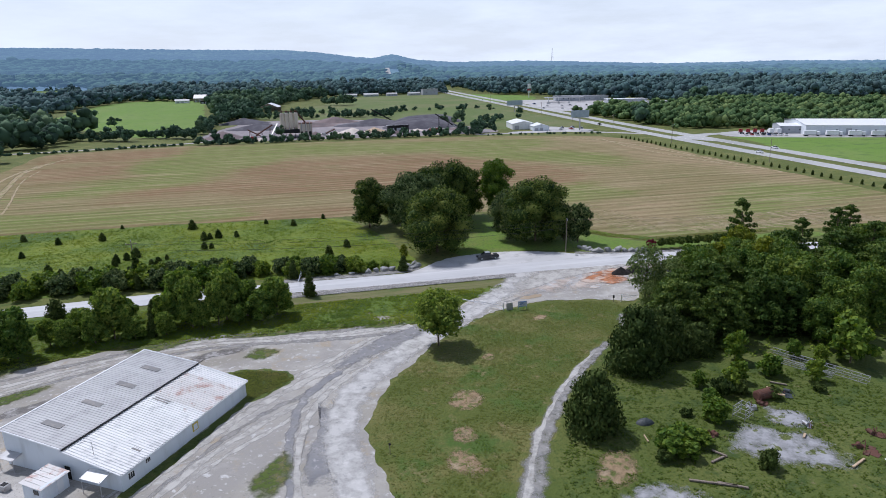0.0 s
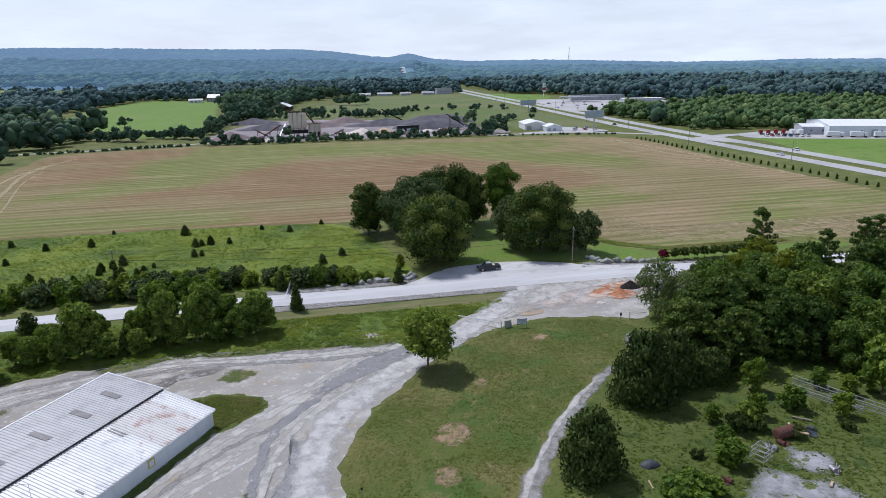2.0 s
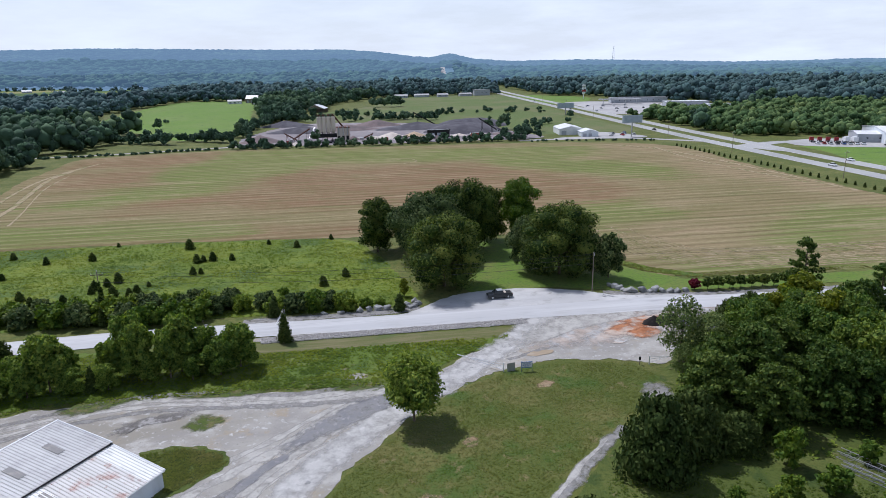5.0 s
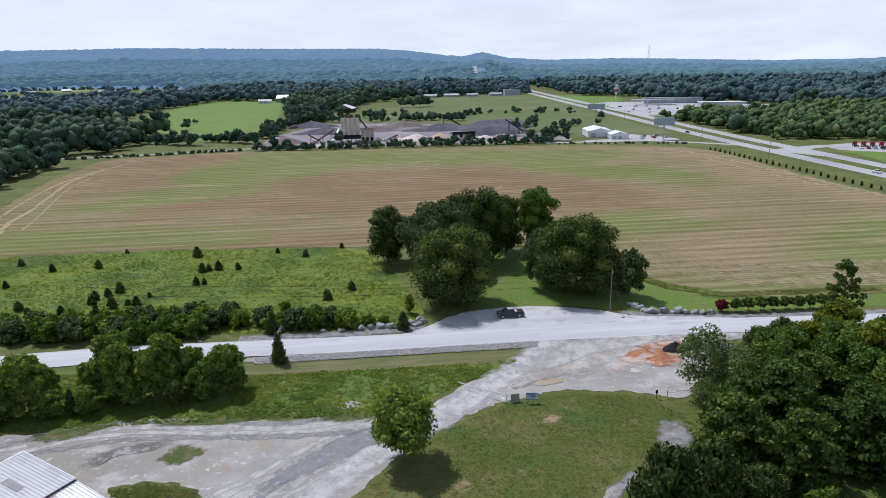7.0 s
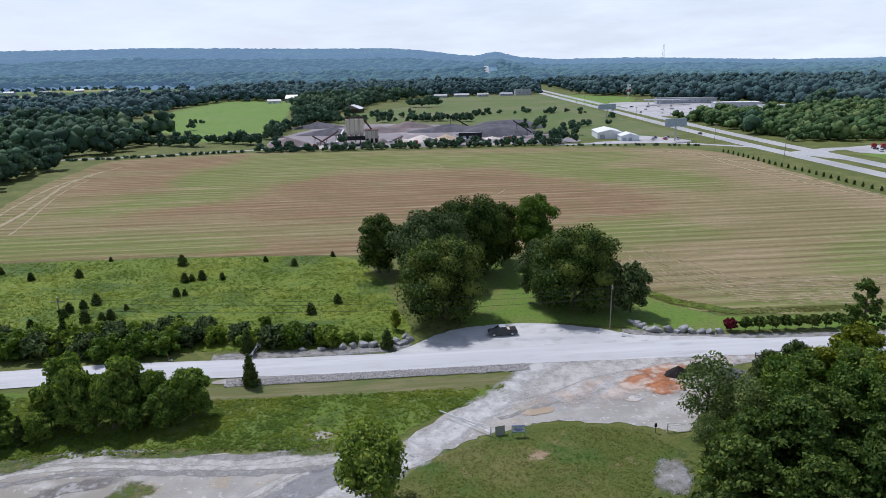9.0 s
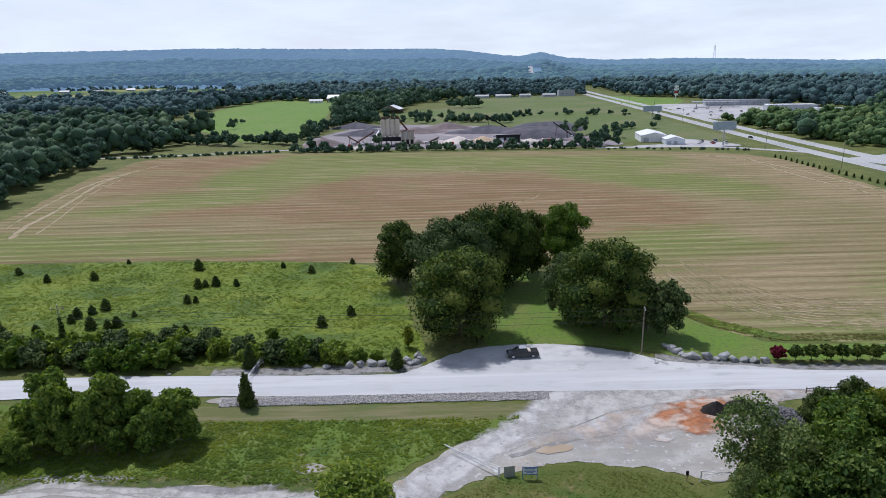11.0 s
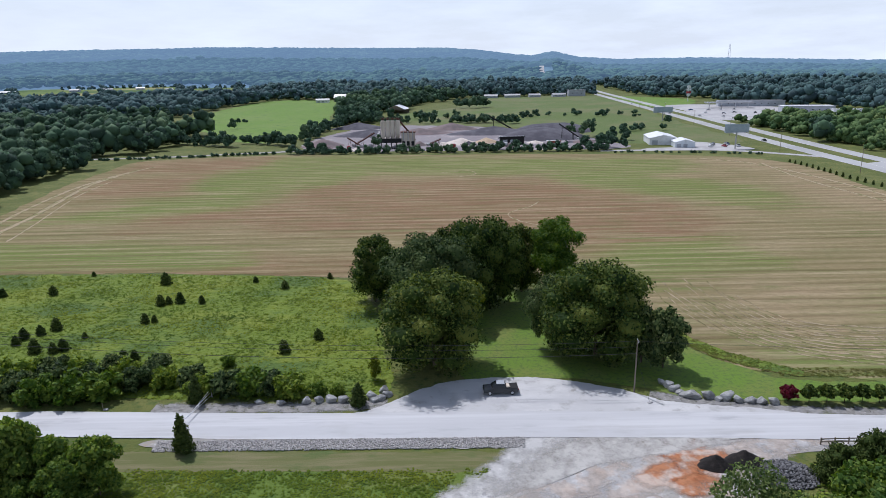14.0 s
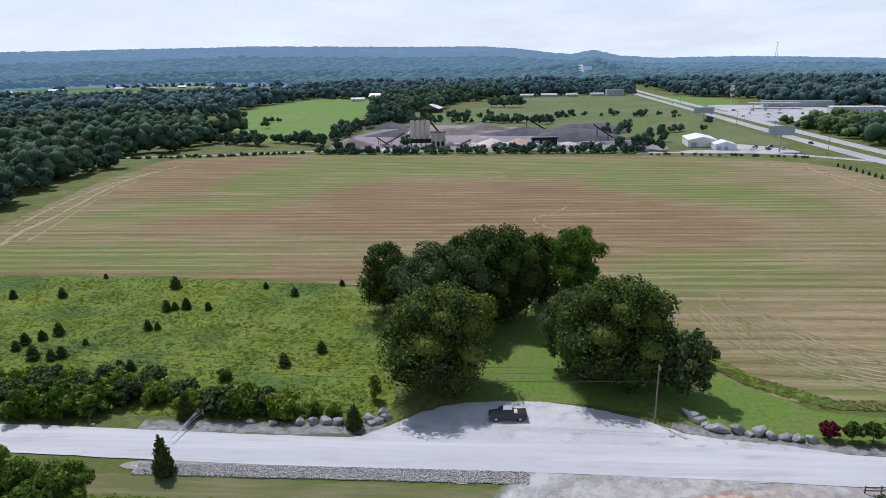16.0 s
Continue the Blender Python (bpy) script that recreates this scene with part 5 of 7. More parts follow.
# ---- woods beyond ----
def crowns(name, spots, material, label, cards=0, leaf=1.0, lobed=0, fine=False, squash=0.8, seed=5):
    """Many tree crowns joined: spots x, y, ground z, height, width."""
    rng = np.random.default_rng(seed)
    sv, sf = ICO2 if fine else ICO1
    if lobed:
        clumps = []
        for x, y, z, h, w in spots:
            clumps.append((x, y, z, h * 0.84, w * 0.62))
            for _ in range(lobed):
                a, e, g = rng.uniform(0, 6.28), rng.uniform(-0.75, 1.5), rng.uniform(0.26, 0.50)
                r = w * 0.36 * math.cos(e)
                clumps.append((x + r * math.cos(a), y + r * math.sin(a), z, max(h * (0.60 + 0.36 * math.sin(e)) + w * g * 0.4, w * g * 0.5), w * g))
        spots = clumps
    sp = np.array(spots)
    n = len(sp)
    k = sv[None] * rng.uniform(0.72, 1.2, (n, len(sv), 1))
    w = sp[:, 4] / 2
    h = np.minimum(sp[:, 3] * 0.5 * squash, w * 1.0) if lobed else sp[:, 3] * 0.5 * squash
    k = k * np.stack([w, w, h], 1)[:, None]
    c = np.stack([sp[:, 0], sp[:, 1], sp[:, 2] + sp[:, 3] - h], 1)
    v = (k + c[:, None]).reshape(-1, 3)
    f = (sf[None] + (np.arange(n) * len(sv))[:, None, None]).reshape(-1, 3)
    q = None
    if cards:
        d = unit(rng, n * cards)
        d[:, 2] = np.abs(d[:, 2]) * 1.1 - 0.25
        d /= np.linalg.norm(d, axis=1)[:, None]
        rad = np.repeat(np.stack([w, w, h], 1), cards, 0) * rng.uniform(0.8, 1.22, (n * cards, 1))
        nor = d + 0.7 * unit(rng, n * cards)
        nor /= np.linalg.norm(nor, axis=1)[:, None]
        lv, q = leaf_quads(rng, np.repeat(c, cards, 0) + d * rad, nor, np.full(n * cards, leaf))
        q = q + len(v)
        v = np.concatenate([v, lv])
    return tagged(new(name, np_mesh(name, v, f, material, q)), label, "woods", "", "stuff")


CLEAR = [
    [(-300, 560), (-205, 540), (-159, 474), (-120, 462), (-104, 560), (-122, 720), (-140, 900), (-150, 1020), (-280, 1070), (-300, 850)],
    [(-110, 430), (112, 390), (200, 330), (206, 600), (226, 820), (244, 1045), (44, 1045), (-40, 860), (-70, 640), (-100, 560)],
    [(190, 0), (250, 0), (236, 400), (248, 560), (262, 700), (300, 1000), (330, 1500), (310, 1500), (230, 1000), (190, 420)],
    [(236, 150), (480, 150), (480, 250), (420, 275), (330, 330), (236, 370)],
    [(240, 556), (400, 545), (425, 650), (340, 790), (345, 900), (270, 1010), (240, 800)],
    [(680, 815), (850, 790), (910, 870), (730, 905)],
    [(-900, 1000), (-345, 1180), (-480, 1660), (-700, 1680), (-1250, 1330)],
    [(270, 1850), (320, 1850), (335, 2060), (350, 2300), (310, 2300), (285, 2060)],
    [(-205, 370), (-100, 395), (-95, 432), (-205, 402), (-420, 380), (-420, 362)],
]


def scatter(seed, r0, r1, a0, a1, spacing, height, width, test=None):
    rng = random.Random(seed)
    out, r = [], r0
    while r < r1:
        n = int((r * radians(a1 - a0)) / spacing)
        for k in range(n):
            a = radians(a0 + (a1 - a0) * (k + rng.random()) / n)
            rr = r + rng.uniform(-1.0, 1.0) * spacing
            x, y = rr * math.sin(a), rr * math.cos(a)
            if any(inside(x, y, c) for c in CLEAR) or (test and not test(x, y)):
                continue
            s = rng.uniform(0.55, 1.4)
            out.append((x, y, hill(x, y) - 0.5, height * s * rng.uniform(0.85, 1.15), width * s))
        r += spacing * 0.86
    return out


def young_woods(x, y):
    return x > 240 and y < 600


def near_woods(x, y):
    edge = float(np.interp(y, (90, 200, 243, 280, 320, 390, 405), (-176, -180, -186, -197, -201, -202, -206)))
    return (x < edge - 4 + 4 * math.sin(y / 13) and y > 90) or (x > 236 and not young_woods(x, y)) or y > 1040 or (x < -196 and y > 405)


crowns("near_woods", scatter(1, 170, 470, -56, 58, 10, 12.5, 12.5, near_woods), M_WOODS, "dense mixed green woodland canopy", 30, 0.55, 12)
crowns("near_woods", scatter(6, 470, 760, -46, 56, 12, 13, 14.5, near_woods), M_WOODS, "dense mixed green woodland canopy further off", 8, 0.85, 8)
crowns("young_woods", scatter(8, 300, 760, 20, 58, 9, 8.5, 10.5, young_woods), M_YOUNG, "young light green woods beside the highway", 9, 0.6, 9)
crowns("middle_woods", scatter(2, 760, 1500, -42, 54, 17, 14, 20, near_woods), M_MIDWOODS, "dense woodland canopy tinted blue for haze", 4, 1.5, 5)
crowns("far_woods", scatter(3, 1500, 2050, -42, 52, 19, 15, 24), M_FARWOODS, "distant woodland canopy with a blue haze glow", 3, 2.8)
crowns("far_woods", scatter(7, 2050, 2800, -40, 52, 22, 14, 28), M_FARTHER, "woodland at the foot of the hills, glowing blue for haze", 0)
crowns("hill_woods", scatter(4, 2800, 4330, -40, 52, 27, 10, 34), M_HILL, "wooded hills on the horizon, glowing blue for haze", 0)


# ---- metal building on the lot ----
def metal_building():
    t = thing("metal_building", "white metal building with a two-level sloping ribbed roof", "building", m=pose(-86.2, 21.7, 0, 0, 0, -33.4))
    L, W, step = 24.9, 19.3, 10.1

    def wall(name, pts, thick):
        """An upright wall from its outline, given thickness."""
        bm = bmesh.new()
        a = [bm.verts.new(p) for p in pts]
        b = [bm.verts.new(Vector(p) + Vector(thick)) for p in pts]
        bm.faces.new(a)
        bm.faces.new(b[::-1])
        for i in range(len(pts)):
            j = (i + 1) % len(pts)
            bm.faces.new((a[i], b[i], b[j], a[j]))
        return part(name, bm, M_WALL, t)

    gable = [(0, 0, 0), (W, 0, 0), (W, 0, 2.55), (step, 0, 4.0), (step, 0, 4.3), (0, 0, 5.1)]
    front = wall("wall", gable, (0, 0.15, 0))
    wall("wall", [(x, y + L - 0.15, z) for x, y, z in gable], (0, 0.15, 0))
    side = wall("wall", [(W - 0.15, 0.15, 0), (W - 0.15, L - 0.15, 0), (W - 0.15, L - 0.15, 2.5), (W - 0.15, 0.15, 2.5)], (0.15, 0, 0))
    wall("wall", [(0, 0.15, 0), (0, L - 0.15, 0), (0, L - 0.15, 5.05), (0, 0.15, 5.05)], (0.15, 0, 0))
    wall("upper_wall", [(step, 0.15, 3.9), (step, L - 0.15, 3.9), (step, L - 0.15, 4.28), (step, 0.15, 4.28)], (-0.1, 0, 0))

    def sheet(x0, z0, x1, z1, w, rib):
        """A ribbed roof sheet that runs down the slope."""
        prof, bmv, fs = [], [], []
        for k in range(2):
            c = w * (k + 0.5) / 2
            prof += [(c - w / 4, 0.0), (c - 0.11, 0.0), (c - 0.06, rib), (c + 0.06, rib), (c + 0.11, 0.0)]
        prof.append((w, 0.0))
        for y, h in prof:
            bmv += [(x0, y, z0 + h), (x1, y, z1 + h)]
        for k in range(len(prof) - 1):
            fs.append((2 * k, 2 * k + 1, 2 * k + 3, 2 * k + 2))
        n = len(bmv)
        bmv += [(x0, 0, z0 - 0.03), (x1, 0, z1 - 0.03), (x1, w, z1 - 0.03), (x0, w, z0 - 0.03)]
        fs += [(n, n + 3, n + 2, n + 1)]
        return bmv, fs

    n = 28
    w = (L + 0.5) / n
    upper = mesh_of("roof_sheet", *sheet(-0.25, 5.22, step + 0.25, 4.36, w, 0.06), M_ROOFG)
    lower = mesh_of("roof_sheet", *sheet(step, 4.12, W + 0.3, 2.62, w, 0.1), M_ROOFW)
    rusty = lower.copy()
    rusty.materials[0] = M_RUSTROOF
    for k in range(n):
        for me in (upper, rusty if 17 <= k <= 24 else lower):
            ob = part("roof_sheet", me, None, t)
            ob.location = (0, -0.25 + k * w, 0)
    slope = math.atan2(0.86, 10.6)
    for k, (x, y) in enumerate(((4.9, 3.4), (5.3, 9.4), (5.6, 15.2), (5.2, 20.6))):
        part("skylight", bx(x, y, 5.22 - (x + 0.25) * 0.0811 + 0.035, 3.2, 0.95, 0.05, lean=Matrix.Rotation(slope, 4, "Y")), M_SKYL, t, "dirty translucent skylight sheet")
    # thin sheets added to draw two grey stains on the lower roof
    for k, (x, y, sx, sy) in enumerate(((12.6, 14.6, 2.6, 0.9), (17.6, 4.4, 1.2, 0.5))):
        part("roof_patch", bx(x, y, 4.12 - (x - step) * 0.158 + 0.03, sx, sy, 0.05, lean=Matrix.Rotation(math.atan2(1.5, 9.5), 4, "Y")), M_SKYL, t, "grey stain on the roof, laid on as a sheet")
    for y in (-0.3, L + 0.3):
        part("verge_trim", tb([(-0.3, y, 5.25), (step + 0.25, y, 4.39)], 0.11, 6), M_WHITE, t, "white painted edge trim")
        part("verge_trim", tb([(step, y, 4.14), (W + 0.3, y, 2.64)], 0.09, 6), M_WHITE, t, "white painted edge trim")
    part("ridge_cap", bx(-0.25, L / 2, 5.2, 0.3, L + 0.6, 0.08, 0.02), M_WHITE, t)
    part("step_flashing", bx(step + 0.3, L / 2, 4.2, 0.2, L + 0.5, 0.1, 0.02), M_DARK, t, "dark gap flashing between the two roofs")
    part("gutter", bx(W + 0.33, L / 2, 2.48, 0.14, L + 0.4, 0.12, 0.02), M_WHITE, t)
    for y, z, h, ww in ((1.5, 1.05, 0.95, 0.95), (4.3, 1.5, 0.7, 0.8)):
        win = part("window", bx(W + 0.03, y, z, 0.07, ww, h, 0.01), M_WHITE, t)
        for k in range(3):
            part("pane", bx(W + 0.06, y - ww / 3 + ww / 3 * k, z + 0.08, 0.03, ww / 3 - 0.06, h - 0.16), M_GLASS, win)
    d = part("hatch", bx(W + 0.03, 13.2, 0.9, 0.07, 1.15, 1.2, 0.02), M_YELLOWP, t, "yellow-framed hatch in the side wall")
    part("panel", bx(W + 0.06, 13.2, 1.05, 0.05, 0.75, 0.85, 0.01), M_WALL, d)
    # no hole in the wall: a black panel stands for the shade inside
    dk = part("doorway", bx(10.6, -0.03, 0, 0.9, 0.06, 1.9, 0.01), M_DARK, t, "black panel for the shaded inside of a doorway")
    for x0, z, wd, dep, m in ((1.6, 2.0, 2.6, 1.5, M_ROOFG), (16.2, 2.3, 3.2, 1.8, M_ROOFW)):
        a = part("awning", bx(x0, -dep / 2, z, wd, dep, 0.07, 0.01, lean=Matrix.Rotation(0.22, 4, "X")), m, t, "metal awning over an entrance")
        for sx in (-1, 1):
            part("awning_post", tb([(x0 + sx * (wd / 2 - 0.12), -dep + 0.12, 0), (x0 + sx * (wd / 2 - 0.12), -dep + 0.12, z - 0.02)], 0.045, 6), M_STEEL, a)
    m = part("mast", tb([(14.0, 1.2, 3.4), (14.0, 1.2, 5.3)], 0.03, 6), M_STEEL, t)
    part("lamp_arm", tb([(14.0, 1.2, 5.25), (13.2, 0.9, 5.4), (12.6, 0.7, 5.1)], 0.04, 6), M_STEEL, m)
    return t


metal_building()


def hut():
    t = thing("storage_hut", "small white storage hut with a rusty roof", "shed", m=pose(-79.2, 13.6, 0, 0, 0, -33.4))
    part("wall", bx(0, 0, 0, 3.2, 3.6, 2.15, 0.02), M_WALL, t)
    for k in range(6):
        part("roof_sheet", bx(0, -1.75 + 0.7 * k, 2.2, 3.6, 0.66, 0.06, 0.015, lean=Matrix.Rotation(0.09, 4, "Y")), M_RUSTROOF, t, "rusty ribbed roof sheet")
    part("window", bx(0.6, -1.83, 1.1, 0.8, 0.05, 0.6, 0.01), M_GLASS, t)
    part("door", bx(1.63, 0.6, 0, 0.05, 0.85, 1.9, 0.01), M_WHITE, t)
    for k, (x, y, h) in enumerate(((-71.8, 7.6, 0.9), (-84.5, 15.5, 0.8), (-88.5, 17.5, 1.0))):
        u = thing("air_conditioner", "grey boxed air conditioner on the ground", "air conditioner", m=pose(x, y, 0.08, 0, 0, -33.4))
        part("case", bx(0, 0, 0, 1.1, 0.9, h, 0.04), M_STEEL, u)
        part("grille", bx(0, 0, h, 0.8, 0.7, 0.03, 0.01), M_DARK, u)


hut()


# ---- road side things ----
def pickup():
    """A crew-cab pickup that faces -x."""
    t = thing("pickup_truck", "dark grey crew-cab pickup truck parked on the pull-off", "truck", m=pose(2.6, 91.0, 0.11, 0, 0, 182))

    def loft(sections):
        """Sections: x, half width, z low, z high, top half width; joined front to back."""
        bm = bmesh.new()
        rows = []
        for x, w, z0, z1, wt in sections:
            rows.append([bm.verts.new(p) for p in ((x, -w, z0), (x, -w, (z0 + z1) / 2 + 0.1), (x, -wt, z1), (x, wt, z1), (x, w, (z0 + z1) / 2 + 0.1), (x, w, z0))])
        for a, b in zip(rows, rows[1:]):
            for k in range(6):
                bm.faces.new((a[k], a[(k + 1) % 6], b[(k + 1) % 6], b[k]))
        bm.faces.new(rows[0][::-1])
        bm.faces.new(rows[-1])
        return bm

    part("body", loft([(-2.9, 0.94, 0.5, 0.95, 0.9), (-2.75, 0.98, 0.42, 1.16, 0.93), (0.6, 1.0, 0.42, 1.16, 0.95), (1.5, 1.0, 0.42, 1.14, 0.94), (2.75, 0.97, 0.42, 1.05, 0.88), (2.9, 0.92, 0.48, 0.95, 0.84)]), M_TRUCK, t)
    cab = part("cab", loft([(-0.75, 0.93, 1.1, 1.2, 0.9), (-0.6, 0.92, 1.1, 1.86, 0.72), (0.7, 0.92, 1.1, 1.88, 0.72), (1.55, 0.93, 1.1, 1.2, 0.9)]), M_TRUCK, t)
    # silver on the dark cab imitates a roof lit white by the sun
    part("roof", bx(0.05, 0, 1.86, 1.35, 1.4, 0.05, 0.02), M_SILVER, cab, "roof in silver for the white sunlight on it")
    part("windscreen", bx(1.13, 0, 1.22, 0.05, 1.45, 0.72, 0.01, lean=Matrix.Rotation(-0.86, 4, "Y")), M_GLASS, cab)
    part("rear_window", bx(-0.70, 0, 1.3, 0.04, 1.3, 0.48, 0.01), M_GLASS, cab)
    for s in (-1, 1):
        for x, w in ((0.55, 0.75), (-0.25, 0.65)):
            part("side_window", bx(x, s * 0.855, 1.3, w, 0.05, 0.45, 0.01, lean=Matrix.Rotation(s * 0.27, 4, "X")), M_GLASS, cab)
        part("mirror", bx(1.15, s * 1.08, 1.2, 0.12, 0.22, 0.2, 0.03), M_DARK, t)
        part("headlight", bx(2.86, s * 0.7, 0.75, 0.08, 0.34, 0.18, 0.03), M_SILVER, t)
        part("tail_light", bx(-2.92, s * 0.83, 0.75, 0.06, 0.14, 0.3, 0.02), M_CARRED, t)
        part("bed_rail", bx(-1.85, s * 0.88, 1.14, 2.0, 0.13, 0.07, 0.02), M_DARK, t)
        for x in (-1.85, 1.85):
            wheel = part("wheel", tb([(x, s * 0.78, 0.39), (x, s * 1.02, 0.39)], 0.39, 18), M_DARK, t)
            part("rim", tb([(x, s * 0.98, 0.39), (x, s * 1.035, 0.39)], 0.24, 12), M_SILVER, wheel)
    part("bed_floor", bx(-1.85, 0, 1.145, 1.95, 1.62, 0.03), M_DARK, t, "open load bed")
    part("bed_load", bx(-1.2, 0.1, 1.17, 0.5, 1.2, 0.22, 0.05), M_TAN, t, "tan tool box in the bed")
    part("bumper", bx(2.93, 0, 0.5, 0.16, 1.8, 0.22, 0.05), M_STEEL, t)
    part("bumper", bx(-2.95, 0, 0.5, 0.14, 1.8, 0.2, 0.04), M_STEEL, t)


pickup()


def rock_mesh(seed, sub=2):
    b = bmesh.new()
    bmesh.ops.create_icosphere(b, subdivisions=sub, radius=1.0)
    off = Vector((seed * 3.7, seed * 1.3, 0))
    for v in b.verts:
        d = v.co.normalized()
        k = 1 + 0.45 * noise.noise(d * 1.3 + off) + 0.18 * noise.noise(d * 3.5 + off)
        c = d * k
        # broken flat faces
        for ax in range(11):
            nrm = Vector((math.sin(seed + ax * 2.1), math.cos(seed * 1.7 + ax * 1.3), 0.9 * math.sin(ax * 4 + seed))).normalized()
            over = c.dot(nrm) - (0.56 + 0.06 * (ax % 4))
            if over > 0:
                c -= nrm * over * 0.97
        v.co = c
    me = bpy.data.meshes.new("boulder")
    b.to_mesh(me)
    b.free()
    me.materials.append(M_ROCK)
    return me


ROCKS = [rock_mesh(s) for s in range(1, 7)]
BOULDERS = [(33.3, 88.4, 1.9, .8, .85), (36, 88.1, 1.2, .9, .95), (37.4, 87.3, .8, .7, .5), (38.7, 87.6, 1.3, .9, 1.0), (40.3, 86.7, .9, .8, .7), (42.2, 86.4, 1.2, .75, .65), (43.8, 86.2, 1.1, .8, .7), (45.6, 85.9, .95, .8, .8), (30.8, 91.9, .9, .7, .8), (31.3, 90.6, 1.1, .6, .8), (30.2, 93, .7, .9, .6), (32, 89.6, .9, .7, .5),
            (-29.3, 88.8, .85, .7, .75), (-27.3, 89, .8, .8, .8), (-25.4, 89.1, 1.2, .75, .8), (-23.4, 89, 1.0, .7, .8), (-18.7, 90, 1.0, .9, .75), (-17.3, 89.3, 1.2, .7, .6), (-16.9, 91.9, .9, .9, .8), (-16.2, 90.6, .9, .8, .7), (-18.3, 88.8, .8, .6, .5), (-33.5, 88.6, .9, .6, .5), (-37, 88.9, .8, .6, .4)]
for k, (x, y, a, b, c) in enumerate(BOULDERS):
    ob = new("boulder", ROCKS[k % 6])
    ob.matrix_basis = Matrix.Translation((x, y, c * 0.55)) @ Matrix.Rotation(k * 0.9 % 0.7 - 0.35, 4, "Z") @ Matrix.Diagonal((a * 1.15, b * 1.2, c * 1.2, 1))
    tagged(ob, "weathered grey limestone boulder in a row by the road", "boulder", "boulders along the pull-off")


def power_pole(x, y, h, label, arm=0.0, vine=False, turn=0.0):
    t = thing("power_pole", label, "power pole", "power poles", pose(x, y, 0, 0, 0, turn))
    part("pole", tb([(0, 0, -0.3), (0, 0, h)], [0.14, 0.09], 9), M_WOOD, t)
    part("insulator", tb([(0, 0, h), (0, 0, h + 0.3)], [0.07, 0.04], 8), M_WHITE, t)
    if arm:
        a = part("crossarm", bx(0, -0.14, h - 0.75, arm, 0.12, 0.14, 0.01), M_WOOD, t)
        for k in (-1, 1):
            part("insulator", tb([(k * arm * 0.45, -0.14, h - 0.61), (k * arm * 0.45, -0.14, h - 0.35)], [0.06, 0.04], 8), M_WHITE, a)
    else:
        part("bracket", bx(0.15, 0, h - 0.6, 0.25, 0.2, 0.5, 0.04), M_STEEL, t)
    if vine:
        rng = np.random.default_rng(9)
        v, c, q = crown(rng, [(0.1 * math.sin(k), 0.1 * math.cos(k), 0.6 + k * 0.75, 0.75 - 0.04 * k, 0.6) for k in range(11)], 900, 0.26)
        part("vine", np_mesh("vine", v, c, M_OAK, q), M_OAK, t, "dark ivy climbing the pole")
    return t


def wire(name, a, b, sag, label, r=0.018, cat="wire"):
    a, b = Vector(a), Vector(b)
    pts = [a.lerp(b, k / 16) - Vector((0, 0, sag * 4 * (k / 16) * (1 - k / 16))) for k in range(17)]
    me_b = tb(pts, r, 5)
    ob = part(name, me_b, M_WIRE, None)
    return tagged(ob, label, cat, "overhead wires")


power_pole(24.7, 90.4, 9.4, "slim grey wooden power pole by the pull-off")
power_pole(-84.0, 95.5, 11.0, "wooden power pole overgrown with dark ivy", 2.4, True, 8)
for k, (z1, z2, sg) in enumerate(((9.2, 10.8, 1.6), (8.2, 10.1, 1.6), (7.0, 8.6, 1.7))):
    wire("power_line", (24.7, 90.4, z1), (-84.0, 95.5, z2), sg, "thin sagging overhead wire", 0.025 if k < 2 else 0.035)
wire("power_line", (24.7, 90.4, 9.2), (130, 85, 10), 1.6, "thin sagging overhead wire", 0.02)
wire("guy_wire", (24.7, 90.4, 6.5), (26.2, 86.8, 0.1), 0.0, "steel guy wire of the power pole", 0.02)
anchor = thing("guy_anchor", "pale concrete anchor block in the gravel", "anchor", m=pose(26.2, 86.7, 0.05, 0, 0, 20))
part("block", bx(0, 0, 0, 0.8, 0.5, 0.22, 0.06), M_CONCRETE, anchor)


def pipe_gate(x, y, length, turn, label, tilt=0.0):
    t = thing("pipe_gate", label, "gate", "white pipe gates", pose(x, y, 0, 0, 0, turn))
    part("post", tb([(0, 0, -0.2), (0, 0, 1.7)], 0.09, 8), M_WHITE, t)
    part("bar", tb([(0.05, 0, 1.1), (length, 0, 1.0 + tilt)], 0.05, 7), M_WHITE, t)
    part("bar", tb([(0.05, 0, 0.45), (length, 0, 0.95 + tilt)], 0.04, 7), M_WHITE, t)
    part("brace", tb([(0.05, 0, 1.65), (length * 0.75, 0, 1.03 + tilt)], 0.03, 6), M_WHITE, t)
    part("upright", tb([(length * 0.5, 0, 0.72), (length * 0.5, 0, 1.05)], 0.035, 6), M_WHITE, t)


pipe_gate(-5.6, 54.9, 9.6, 137, "open white pipe gate across the drive")
pipe_gate(20.3, 52.6, 4.2, 8, "white pipe gate at the dirt track")
pipe_gate(-45.6, 91.2, 8.5, 262, "long white pipe gate beside the road")

sg = thing("notice_sign", "blue-framed white notice board on two posts", "sign", m=pose(-1.6, 54.3, 0, 0, 0, -4))
for s in (-1, 1):
    part("post", tb([(s * 0.95, 0, -0.2), (s * 0.95, 0, 1.95)], 0.05, 6), M_SIGNBLUE, sg)
board = part("board", bx(0, 0, 0.75, 1.85, 0.05, 1.15, 0.01), M_WHITE, sg)
for z, sx, sz in ((1.78, 1.95, 0.12), (0.75, 1.95, 0.1)):
    part("frame", bx(0, -0.02, z, sx, 0.08, sz, 0.01), M_SIGNBLUE, board)
